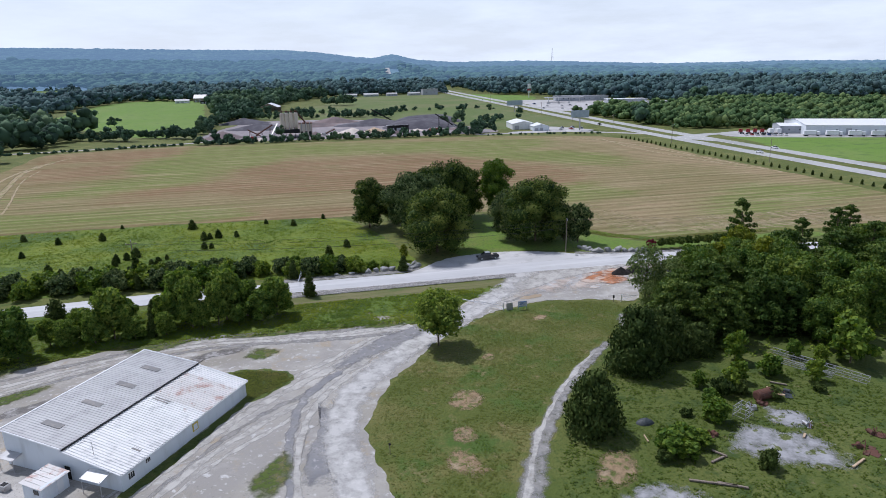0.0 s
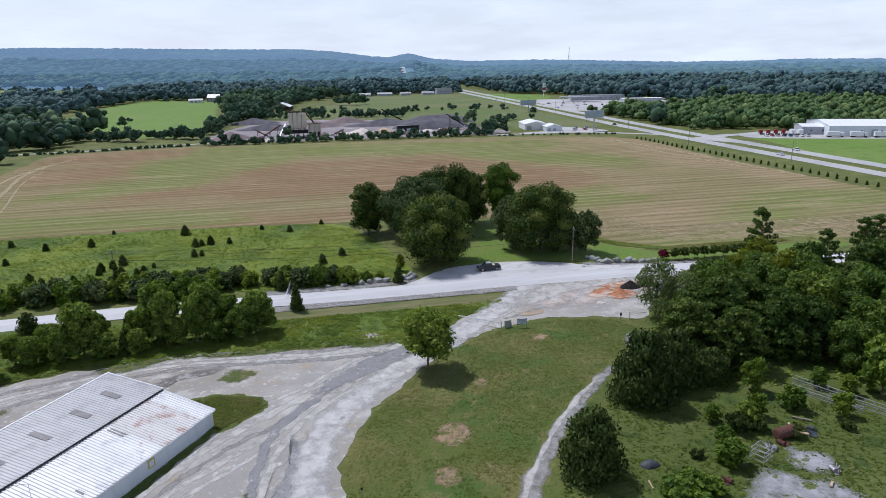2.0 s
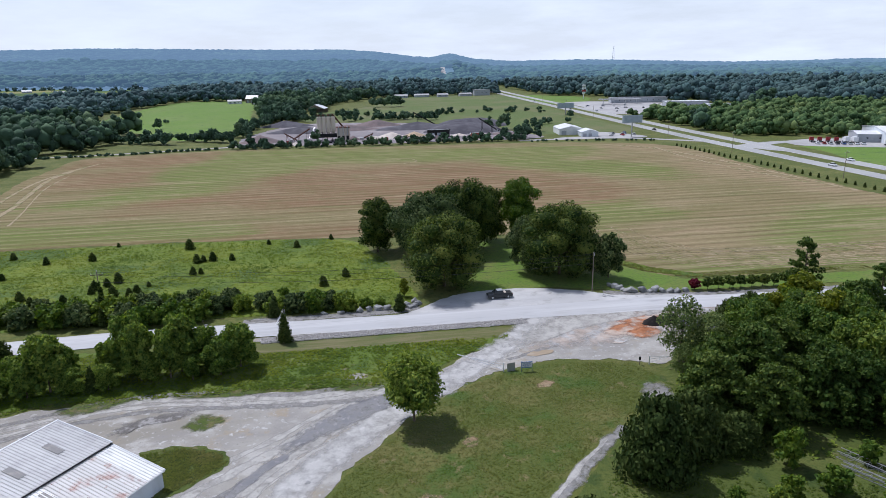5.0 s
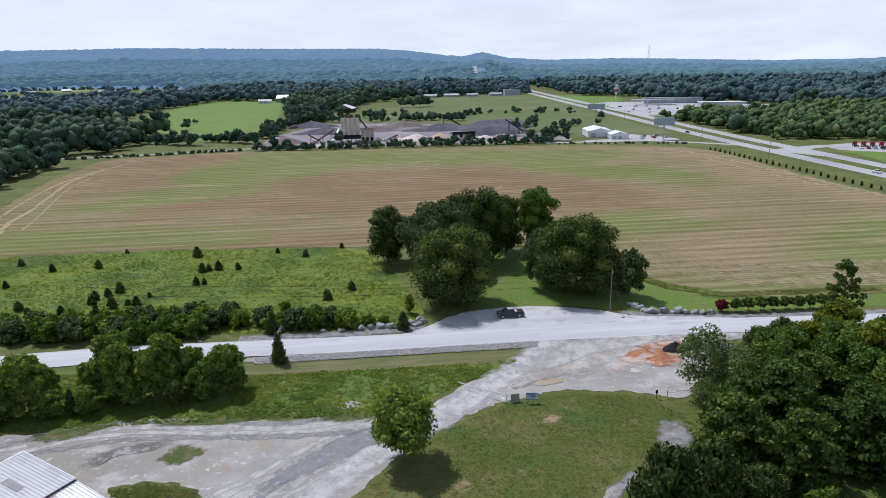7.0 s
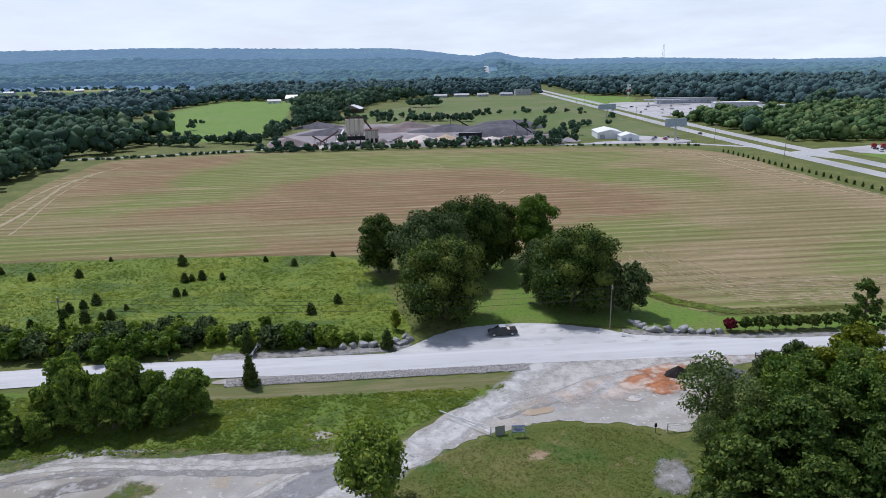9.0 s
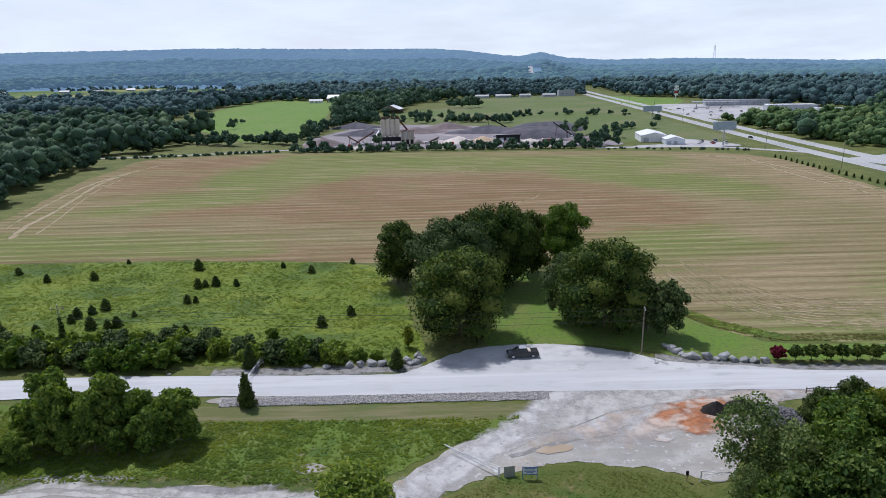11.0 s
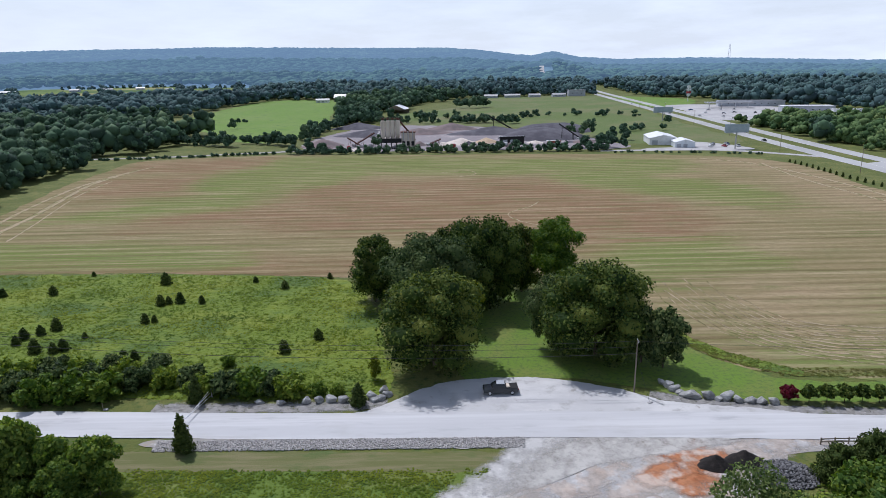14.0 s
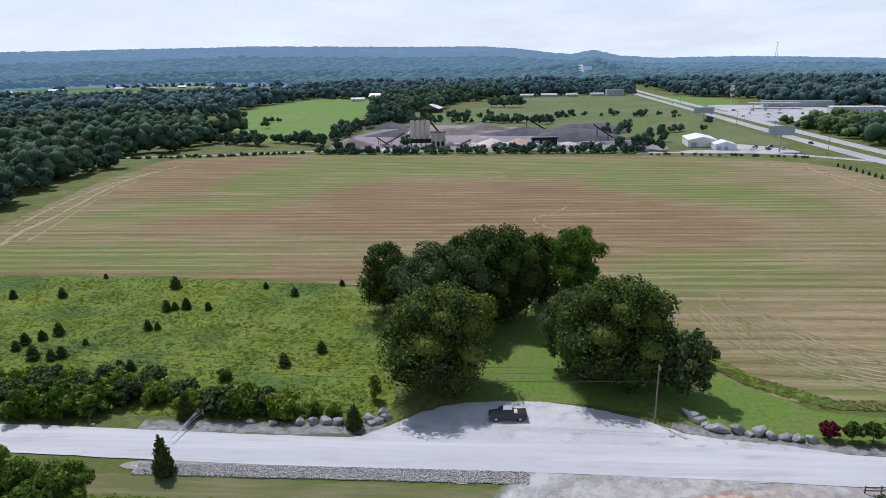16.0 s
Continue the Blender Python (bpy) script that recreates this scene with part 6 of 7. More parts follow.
for k, w in enumerate((1.4, 1.2, 1.5, 0.9)):
    part("text_bar", bx(0, -0.035, 1.6 - 0.2 * k, w, 0.02, 0.09), M_SIGNBLUE, board)
pan = thing("leaning_sheet", "pale metal sheet leaning on the gate post", "sheet", m=pose(-4.2, 55.0, 0, 0, 0, 10))
part("sheet", bx(0, 0, 0, 1.5, 0.08, 1.5, 0.02, lean=Matrix.Rotation(-0.15, 4, "X")), M_STEEL, pan)
mb = thing("meter_post", "dark meter box on a short post", "meter", m=pose(18.6, 52.8, 0))
part("post", tb([(0, 0, -0.2), (0, 0, 1.1)], 0.06, 6), M_WOOD, mb)
part("box", bx(0, 0, 1.0, 0.35, 0.25, 0.6, 0.04), M_DARK, mb)
mb = thing("marker_post", "thin marker post in the grass", "post", m=pose(-37.2, 10.2, 0))
part("post", tb([(0, 0, -0.2), (0, 0, 1.5)], 0.05, 6), M_WOOD, mb)
part("cap", bx(0, 0, 1.4, 0.3, 0.2, 0.3, 0.04), M_DARK, mb)
mb = thing("marker_post", "grey marker post on the grass by the road", "post", m=pose(-62, 87.6, 0))
part("post", tb([(0, 0, -0.2), (0, 0, 1.3)], 0.05, 6), M_WOOD, mb)
part("base", bx(0.4, 0, 0, 0.8, 0.5, 0.2, 0.06), M_CONCRETE, mb)

fe = thing("wooden_fence", "short wooden rail fence beside the road", "fence", m=pose(46.4, 74.4, 0, 0, 0, 1))
for k in range(4):
    part("post", bx(0.1 + 2.0 * k, 0, -0.2, 0.16, 0.16, 1.35, 0.02), M_WOOD, fe)
for k in range(3):
    for z in (0.45, 0.92):
        part("rail", bx(1.1 + 2.0 * k, -0.1, z, 1.98, 0.05, 0.16, 0.01), M_WOOD, fe)


def heap(name, x, y, rx, ry, h, material, label, category="pile", turn=0.0, seed=0, rough=0.16, n=26, peak=1.0):
    """A loose heap with gullied sides."""
    verts, faces = [(0, 0, h)], []
    rings = 9
    for j in range(1, rings + 1):
        f = j / rings
        for k in range(n):
            a = 2 * math.pi * k / n
            p = Vector((math.cos(a), math.sin(a), seed))
            g = 1 + 0.22 * noise.noise(p * 1.2) + 0.08 * noise.noise(p * 4)
            z = h * (1 - f ** peak) * (1 + rough * noise.noise(Vector((p.x * f * 3, p.y * f * 3, seed + 5))))
            verts.append((rx * f * g * p.x, ry * f * g * p.y, max(z, 0) if j < rings else -0.1))
    for k in range(n):
        faces.append((0, 1 + k, 1 + (k + 1) % n))
    for j in range(rings - 1):
        a, b = 1 + j * n, 1 + (j + 1) * n
        for k in range(n):
            faces.append((a + k, b + k, b + (k + 1) % n, a + (k + 1) % n))
    ob = new(name, mesh_of(name, verts, faces, material, True))
    ob.matrix_basis = pose(x, y, 0.05, 0, 0, turn)
    return tagged(ob, label, category)


heap("mulch_mound", 29.8, 70.0, 2.6, 1.9, 1.7, M_MULCH, "black mulch heap on orange clay", seed=1)
heap("mulch_mound", 34.0, 70.6, 2.9, 2.0, 1.9, M_MULCH, "black mulch heap beside the driveway", seed=2)
heap("rock_mound", 38.4, 67.6, 3.4, 3.0, 0.9, M_COAL, "heap of dark crushed rock", seed=4)


def stones(name, n, sample, size, material, label, seed, z=0.0):
    """Loose stones, joined: each a small faceted lump."""
    rng = np.random.default_rng(seed)
    base = np.array([(1, 0, 0), (-1, 0, 0), (0, 1, 0), (0, -1, 0), (0, 0, 1), (0, 0, -0.4)], float)
    tri = np.array([(0, 2, 4), (2, 1, 4), (1, 3, 4), (3, 0, 4), (2, 0, 5), (1, 2, 5), (3, 1, 5), (0, 3, 5)])
    pos = np.array([sample(rng) for _ in range(n)])
    s = size * rng.uniform(0.5, 1.5, (n, 1, 1))
    v = base[None] * rng.uniform(0.6, 1.3, (n, 6, 3)) * s
    a = rng.uniform(0, 6.28, n)
    c, sn = np.cos(a)[:, None], np.sin(a)[:, None]
    v = np.stack([v[..., 0] * c - v[..., 1] * sn, v[..., 0] * sn + v[..., 1] * c, v[..., 2]], -1) + pos[:, None]
    f = (tri[None] + (np.arange(n) * 6)[:, None, None]).reshape(-1, 3)
    return tagged(new(name, np_mesh(name, v.reshape(-1, 3), f, material)), label, "stones", "", "stuff")


stones("shoulder_stones", 5200, lambda r: (lambda x, u: (x, 76.6 - 0.022 * (x + 20) * 0.4 + u * 2.9, 0.1))(r.uniform(-49, 4.8), r.uniform(-0.5, 0.42)), 0.16, M_STONE, "pale crushed stone along the road shoulder", 3)
stones("crushed_rock", 900, lambda r: (lambda a, d: (38.4 + 3.8 * d * math.cos(a), 67.6 + 3.3 * d * math.sin(a), 0.1 + 0.95 * (1 - d)))(r.uniform(0, 6.28), r.uniform(0, 1) ** 0.5), 0.22, M_DARKROCK, "dark crushed rock lumps", 4)


# ---- scrap yard ----
def lattice(name, x, y, length, w, h, turn, material, label, z=0.0, bays=10, tilt=0.0):
    """A steel lattice girder: four chords with posts and diagonals."""
    t = thing(name, label, "scrap metal", "scrap in the yard", pose(x, y, z, 0, tilt, turn))
    for sy in (-w / 2, w / 2):
        for sz in (0.06, h):
            part("chord", tb([(0, sy, sz), (length, sy, sz)], 0.06, 6), material, t)
    for k in range(bays):
        a, b = length * k / bays, length * (k + 1) / bays
        for sy in (-w / 2, w / 2):
            part("diagonal", tb([(a, sy, 0.06), (b, sy, h)], 0.035, 5), material, t)
            part("upright", tb([(b, sy, 0.06), (b, sy, h)], 0.035, 5), material, t)
        part("crossbar", tb([(b, -w / 2, h), (b, w / 2, h)], 0.035, 5), material, t)
    return t


lattice("lattice_girder", 32.5, 22.2, 15, 1.2, 1.0, -63, M_STEEL, "long grey steel lattice girder lying in weeds", 0.05, 12)
lattice("lattice_girder", 31.0, 19.8, 9, 0.8, 0.7, -60, M_STEEL, "short grey steel lattice girder lying in weeds", 0.05, 8)
cage = thing("pipe_rack", "grey steel pipe rack standing in weeds", "rack", "scrap in the yard", pose(13.6, 5.6, 0.05, 0, 0, 25))
for x in (-1.2, 0, 1.2):
    for y in (-0.9, 0.9):
        part("post", tb([(x, y, 0), (x, y, 1.9)], 0.05, 6), M_STEEL, cage)
    for z in (0.5, 1.2, 1.85):
        part("bar", tb([(x, -0.9, z), (x, 0.9, z)], 0.04, 6), M_STEEL, cage)
for z in (0.5, 1.2, 1.85):
    for y in (-0.9, 0.9):
        part("rail", tb([(-1.3, y, z), (1.3, y, z)], 0.045, 6), M_STEEL, cage)
tank = thing("rusty_tank", "dark rusty cylindrical tank lying on its side", "tank", "scrap in the yard", pose(20.2, 9.3, 0.8, 0, 0, 8))
part("shell", tb([(-1.6, 0, 0), (-1.45, 0, 0), (1.45, 0, 0), (1.6, 0, 0)], [0.55, 0.8, 0.8, 0.55], 18), M_RUST, tank)
for x in (-0.9, 0.9):
    part("hoop", tb([(x - 0.05, 0, 0), (x + 0.05, 0, 0)], 0.84, 18), M_RUST, tank)
rng0 = random.Random(4)


def plank(x, y, l, turn, m=M_TIMBER, w=0.3, lean=0.0, z=0.12):
    t = thing("timber_beam", "weathered timber beam lying among scrap", "beam", "scrap in the yard", pose(x, y, z, 0, lean, turn))
    part("beam", bx(0, 0, 0, l, w, 0.2, 0.03), m, t)
    part("end_plate", bx(l / 2 + 0.02, 0, 0.01, 0.05, w * 0.9, 0.17, 0.01), M_RUST, t)


for a in ((21.6, 9.0, 3.4, 118, M_TIMBER, 0.35, 12, 0.75), (22.5, 11, 2.2, 60), (-0.2, -6.6, 5.5, -28, M_WOOD), (1.8, -7.6, 3.5, -35, M_WOOD), (-2.8, 4.2, 1.6, 80, M_TIMBER, 0.15), (18.2, -1.0, 1.2, 40, M_TIMBER), (3.4, -2.6, 2.4, 15, M_WOOD), (25.6, 12.4, 2.4, 140, M_WOOD), (20, -8, 3, 20, M_TIMBER), (4.5, -1.5, 2, 120, M_WOOD)):
    plank(*a)


def scrap(x, y, s, m, seed, label):
    """A tangle of bent plate and pipe."""
    r = random.Random(seed)
    t = thing("scrap_heap", label, "scrap metal", "scrap in the yard", pose(x, y, 0.05, 0, 0, r.uniform(0, 360)))
    for k in range(5):
        part("plate", bx(r.uniform(-s, s) * 0.6, r.uniform(-s, s) * 0.6, 0.02, r.uniform(0.5, 1.1) * s, r.uniform(0.3, 0.7) * s, 0.08, 0.02, r.uniform(0, 3), Matrix.Rotation(r.uniform(-0.12, 0.12), 4, "X")), m, t)
    for k in range(5):
        a = r.uniform(0, 6.28)
        part("pipe", tb([(0, 0, 0.1), (s * 0.5 * math.cos(a), s * 0.5 * math.sin(a), 0.35 + 0.15 * k), (s * math.cos(a), s * math.sin(a), 0.1)], 0.05, 6), M_RUST if k % 2 else m, t)
    part("drum", tb([(-0.3, s * 0.5, 0.3), (0.6, s * 0.5, 0.3)], 0.3, 12), m, t)


for k, (x, y, s, m, lb) in enumerate(((24.2, 9.6, 1.5, M_TARP, "dark scrap plates and pipes beside the tank"), (23.6, -5.6, 1.6, M_RUST, "rusty machine scrap on the slab"), (24.4, -9.4, 1.5, M_WHITE, "white and rusty scrap on the slab"), (21, 1.2, 0.9, M_STEEL, "grey scrap pieces in the grass"), (28, -3, 1.3, M_RUST, "rusty scrap in the grass"), (16.5, 7.4, 0.9, M_STEEL, "grey scrap pieces beside the rack"), (6.3, 2.6, 0.8, M_RUST, "rusty scrap among bushes"), (19, 8, 1.0, M_RUST, "rusty scrap beside the tank"))):
    scrap(x, y, s, m, k, lb)
heap("tarp_bundle", -0.7, 8.0, 1.4, 0.9, 0.7, M_TARP, "blue-grey tarpaulin bundle in the grass", "bundle", seed=8, peak=2.2)


# ---- grass and weeds ----
def tufts(name, n, poly, size, material, label, seed, avoid=(), blades=5, z=0.04):
    rng = random.Random(seed)
    nrng = np.random.default_rng(seed)
    xs, ys = [p[0] for p in poly], [p[1] for p in poly]
    pts = []
    while len(pts) < n:
        x, y = rng.uniform(min(xs), max(xs)), rng.uniform(min(ys), max(ys))
        if inside(x, y, poly) and not any(inside(x, y, a) for a in avoid) and noise.noise(Vector((x * 0.12, y * 0.12, seed))) > rng.uniform(-0.9, 0.35):
            pts.append((x, y, z))
    p = np.repeat(np.array(pts), blades, 0)
    m = len(p)
    s = size * np.repeat(nrng.uniform(0.5, 1.5, n), blades) * nrng.uniform(0.6, 1.3, m)
    a = nrng.uniform(0, 6.283, m)
    d = np.stack([np.cos(a), np.sin(a), np.zeros(m)], 1)
    w = np.stack([-np.sin(a), np.cos(a), np.zeros(m)], 1) * (s * 0.32)[:, None]
    base = p + d * (s * 0.25)[:, None] + nrng.normal(0, 0.35, (m, 3)) * np.array([1, 1, 0]) * size
    mid = base + d * (s * 0.45)[:, None] + np.array([0, 0, 1.0]) * (s * 0.3)[:, None]
    tip = base + d * (s * 1.0)[:, None] + np.array([0, 0, 1.0]) * (s * 0.3)[:, None]
    v = np.stack([base - w * 0.5, base + w * 0.5, mid + w, tip, mid - w], 1).reshape(-1, 3)
    i = np.arange(m)[:, None] * 5
    tri = i + np.array([[2, 3, 4]])
    quad = i + np.array([[0, 1, 2, 4]])
    return tagged(new(name, np_mesh(name, v, tri, material, quad)), label, "grass", "", "stuff")


TRACK = [(-31, -15), (-27, -6), (-23, 1.8), (-18.8, 8), (-14.8, 14), (-8.8, 21.4), (-2.6, 27.2), (4, 33.4), (8, 36), (9, 34.6), (4.4, 29.4), (-2.2, 23.4), (-7.6, 17), (-11.6, 11.4), (-15.4, 5.8), (-17.6, 0.6), (-21.4, -6), (-25, -15)]
ISLAND = [(-38, -12), (-38, 4), (-39, 17), (-33.4, 29.6), (-24, 41), (-13.5, 50.5), (-3.5, 55), (5, 56.5), (17, 54), (20, 48), (3, 29), (-11, 15), (-19, 5), (-27, -12)]
SCRAP = [(-24, -16), (-16, 3), (-8, 13), (3, 26), (12, 36), (20, 46), (24, 40),  (14, 22), (30, 18), (40, 8), (46, -10), (10, -22)]
BELT = [(-110, 50), (-93, 54), (-81, 57), (-60, 56.5), (-44, 56), (-25, 53.5), (-12, 62.5), (-4, 67), (0, 70), (-20, 70), (-50, 71), (-72, 76), (-110, 78)]
BARE = ([(-29, 17), (-26.2, 21), (-22.8, 20.6), (-22.4, 17), (-26, 15.4)], [(-31, 11), (-29, 14), (-27, 11.5), (-26, 7), (-29, 5)], [(-24, 9.5), (-21.5, 11), (-20, 8), (-22.5, 6)], [(-17, 34), (-15.5, 37), (-14, 35), (-15.5, 33)], [(-2, 48), (0.5, 51), (2.5, 49.4), (0, 47.4)])
tufts("meadow_weeds", 30000, MEADOW, 0.31, M_BLADE2, "tall yellow-green meadow weeds", 71, blades=3)
tufts("patch_grass", 900, [(-61.5, 40), (-57, 41), (-50.5, 38.4), (-49.5, 35.6), (-52.5, 32.5), (-56, 30.5), (-58, 36)], 0.3, M_BLADE, "weeds beside the metal building", 77)
tufts("island_grass", 13000, ISLAND, 0.16, M_BLADE, "uneven green grass of the central plot", 72, BARE + (TRACK,), 3)
tufts("yard_weeds", 6500, SCRAP, 0.2, M_BLADE3, "green weeds round the scrap", 73, (TRACK, [(7.2, -0.3), (10.6, 3.2), (14, 2.8), (16.2, 0.6), (18.4, -0.5), (20, -5.6), (17.6, -8), (12, -5.4), (8, -2.4)], [(16.4, 2.8), (18.8, 6.2), (21.8, 4), (20.6, 1.8)], [(-15, -10), (-12, -6.4), (-8, -5), (-4.6, -6.2), (-3, -9), (-9, -14)], [(14, 40), (15.6, 45), (18.6, 45.6), (19.2, 42), (17, 39)], [(-13, -3), (-10, 2), (-7, 2), (-8, -2)]))
tufts("belt_weeds", 12000, BELT, 0.32, M_BLADE2, "tall green weeds between lot and road", 74, blades=3)
tufts("wood_floor_weeds", 3000, [(10, 24), (24, 50), (38, 68), (60, 74), (100, 70), (120, 40), (60, 20)], 0.5, M_SHRUB, "weeds under the trees", 75)
tufts("margin_grass", 1800, [(36, 122), (38, 112), (43, 102), (52, 95), (100, 92), (100, 95), (55, 98), (46, 105), (41, 114), (39, 126)], 0.24, M_BLADE, "long yellow-green grass at the field's edge", 76)


# ---- asphalt plant behind the field ----
def plant():
    t = thing("silo_group", "tan steel storage silos on a dark frame", "silo", m=pose(-40.5, 424, 0))
    for k in range(4):
        x = -4.9 + 3.25 * k
        s = part("silo", tb([(x, 0, 6), (x, 0, 7.5), (x, 0, 17), (x, 0, 17.8)], [0.8, 1.55, 1.55, 1.1], 16), M_TAN, t)
        part("top_box", bx(x, 0, 17.7, 1.2, 1.6, 1.6, 0.1), M_RUST, s)
        for y in (-1.3, 1.3):
            part("leg", tb([(x - 1.3, y, 0), (x - 1.3, y, 7)], 0.2, 6), M_DARK, t)
    part("catwalk", bx(0, 0, 18.6, 14, 1.0, 0.25, 0.03), M_RUST, t)
    part("rail", tb([(-7, -0.5, 19.7), (7, -0.5, 19.7)], 0.06, 6), M_RUST, t)
    part("under_frame", bx(0, 0, 3.2, 14, 3, 2.6, 0.1), M_DARK, t)
    part("drag_conveyor", tb([(5.2, 0, 18.5), (16, 6, 4)], 0.6, 8), M_RUST, t)
    h = thing("batch_house", "rusty brown batching house beside the silos", "building", m=pose(-29, 427, 0))
    part("wall", bx(0, 0, 0, 9, 7, 9.5, 0.1), M_TAN, h)
    part("roof", bx(0, 0, 9.5, 9.8, 7.8, 0.4, 0.05), M_RUST, h)
    for k in range(3):
        # black slab on the uncut wall, drawn as the shade of an opening
        part("opening_shade", bx(-3 + 3 * k, -3.55, 1, 1.8, 0.15, 3), M_DARK, h)
        part("duct", tb([(-3 + 3 * k, -3.8, 4.5), (-3 + 3 * k, -3.8, 10.5)], 0.35, 8), M_STEEL, h)


plant()
heap("gravel_mound", -88, 438, 16, 12, 5.0, M_REDAGG, "dark red-brown gravel stockpile on the plant yard", seed=11)
heap("gravel_mound", -62, 500, 26, 14, 5.3, M_COAL, "long dark grey gravel stockpile on the plant yard", seed=12)
heap("gravel_mound", -78, 560, 24, 12, 5.3, M_COAL, "dark grey gravel stockpile on the plant yard", seed=13)
heap("gravel_mound", 6, 438, 13, 9, 4.0, M_PALEAGG, "pale sand stockpile on the plant yard", seed=14)
heap("gravel_mound", -6, 432, 7, 5, 2.1, M_PALEAGG, "small pale sand stockpile on the plant yard", seed=15)
heap("gravel_mound", 24, 442, 9, 7, 3.4, M_TANAGG, "tan sand stockpile on the plant yard", seed=16)
heap("gravel_mound", 34, 500, 38, 16, 5.6, M_COAL, "long dark grey gravel stockpile on the plant yard", seed=17)
heap("gravel_mound", 66, 466, 34, 22, 6.9, M_COAL, "large dark grey gravel stockpile on the plant yard", seed=18, peak=2.2)
heap("gravel_mound", 80, 505, 34, 16, 6.6, M_COAL, "large dark grey gravel stockpile on the plant yard", seed=19, peak=2.4)
heap("gravel_mound", -25, 510, 26, 14, 4.3, M_REDAGG, "brown gravel stockpile on the plant yard", seed=20)
heap("gravel_mound", 92, 432, 16, 7, 2.1, M_REDAGG, "low brown rubble heap", seed=21)
heap("gravel_mound", 2, 540, 24, 12, 5.3, M_REDAGG, "brown gravel stockpile on the plant yard", seed=22)


rp = random.Random(31)
for k in range(14):
    heap("rubble_mound", -92 + 14.5 * k + rp.uniform(-4, 4), 408 + rp.uniform(0, 26) + (10 if -56 < -92 + 14.5 * k < -18 else 0), rp.uniform(3, 6.5), rp.uniform(2.5, 5), rp.uniform(1.2, 3.0), (M_COAL, M_REDAGG, M_PALEAGG, M_COAL)[k % 4], ("dark grey", "brown", "pale", "dark grey")[k % 4] + " rubble heap on the plant yard", seed=40 + k)


def conveyor(x, y, length, h, turn, label, m=M_RUST):
    t = thing("conveyor", label, "conveyor", "conveyors of the asphalt plant", pose(x, y, 0, 0, 0, turn))
    part("belt", tb([(0, 0, 0.8), (length, 0, h)], 0.45, 6), m, t)
    part("rail", tb([(0, 0.6, 1.4), (length, 0.6, h + 0.6)], 0.12, 5), m, t)
    for f in (0.4, 0.85):
        for s in (-1, 1):
            part("leg", tb([(length * f, s * 0.5, 0.8 + (h - 0.8) * f), (length * f, s * 1.4, 0)], 0.14, 6), m, t)
    part("hopper", bx(0, 0, 0, 2.4, 2.4, 1.8, 0.1), M_STEEL, t)


for a in ((-66, 432, 16, 8, 35, "rusty loading conveyor at the asphalt plant"), (-60, 426, 12, 6, 150, "rusty loading conveyor at the asphalt plant"), (-54, 430, 10, 9, 60, "grey loading conveyor at the asphalt plant", M_STEEL), (90, 440, 18, 11, 145, "dark stacking conveyor at the asphalt plant", M_DARK), (52, 500, 22, 13, 170, "dark stacking conveyor at the asphalt plant", M_DARK), (-16, 428, 9, 4, 20, "rusty feed conveyor at the asphalt plant")):
    conveyor(*a)


def shed_block(name, x, y, sx, sy, h, rise, turn, wall, roof, label, category="building", doors=2, windows=3, along="x", open_front=False):
    """A gabled building: walls, two roof slopes, doors and windows on its near side."""
    t = thing(name, label, category, m=pose(x, y, 0, 0, 0, turn))
    if open_front:
        for px in (-sx / 2 + 0.3, -sx / 6, sx / 6, sx / 2 - 0.3):
            for py in (-sy / 2 + 0.3, sy / 2 - 0.3):
                part("post", tb([(px, py, 0), (px, py, h)], 0.2, 6), wall, t)
        part("back_wall", bx(0, sy / 2 - 0.2, 0, sx - 1, 0.2, h), wall, t)
    else:
        w = part("wall", bx(0, 0, 0, sx, sy, h, 0.02), wall, t)
        for k in range(doors):
            part("door", bx(-sx * 0.3 + k * sx * 0.32, -sy / 2 - 0.03, 0, min(3.4, sx * 0.2), 0.08, h * 0.7), M_BRICKWALL, t)
        for k in range(windows):
            part("window", bx(-sx * 0.4 + sx * 0.8 * (k + 0.5) / windows, -sy / 2 - 0.04, h * 0.45, 1.2, 0.06, 0.9), M_GLASS, t)
    if rise:
        bm = bmesh.new()
        a = [bm.verts.new(p) for p in ((-sx / 2, -sy / 2, h), (-sx / 2, sy / 2, h), (-sx / 2, 0, h + rise), (sx / 2, -sy / 2, h), (sx / 2, sy / 2, h), (sx / 2, 0, h + rise))] if along == "x" else [bm.verts.new(p) for p in ((-sx / 2, -sy / 2, h), (sx / 2, -sy / 2, h), (0, -sy / 2, h + rise), (-sx / 2, sy / 2, h), (sx / 2, sy / 2, h), (0, sy / 2, h + rise))]
        for fc in ((0, 1, 2), (3, 5, 4), (0, 2, 5, 3), (1, 4, 5, 2), (0, 3, 4, 1)):
            bm.faces.new([a[i] for i in fc])
        part("gable", bm, wall, t)
        half = (sy if along == "x" else sx) / 2
        ang = math.atan2(rise, half)
        sl = math.hypot(rise, half) + 0.5
        for s in (-1, 1):
            if along == "x":
                part("roof", bx(0, s * (half + 0.25) / 2, h + rise / 2 + 0.04, sx + 0.8, sl, 0.12, lean=Matrix.Rotation(-s * ang, 4, "X")), roof, t)
            else:
                part("roof", bx(s * (half + 0.25) / 2, 0, h + rise / 2 + 0.04, sl, sy + 0.8, 0.12, lean=Matrix.Rotation(s * ang, 4, "Y")), roof, t)
    else:
        part("roof", bx(0, 0, h, sx + 0.8, sy + 0.8, 0.35, 0.05), roof, t)
        part("parapet", bx(0, -sy / 2 - 0.3, h, sx + 1, 0.25, 0.7), wall, t)
    return t


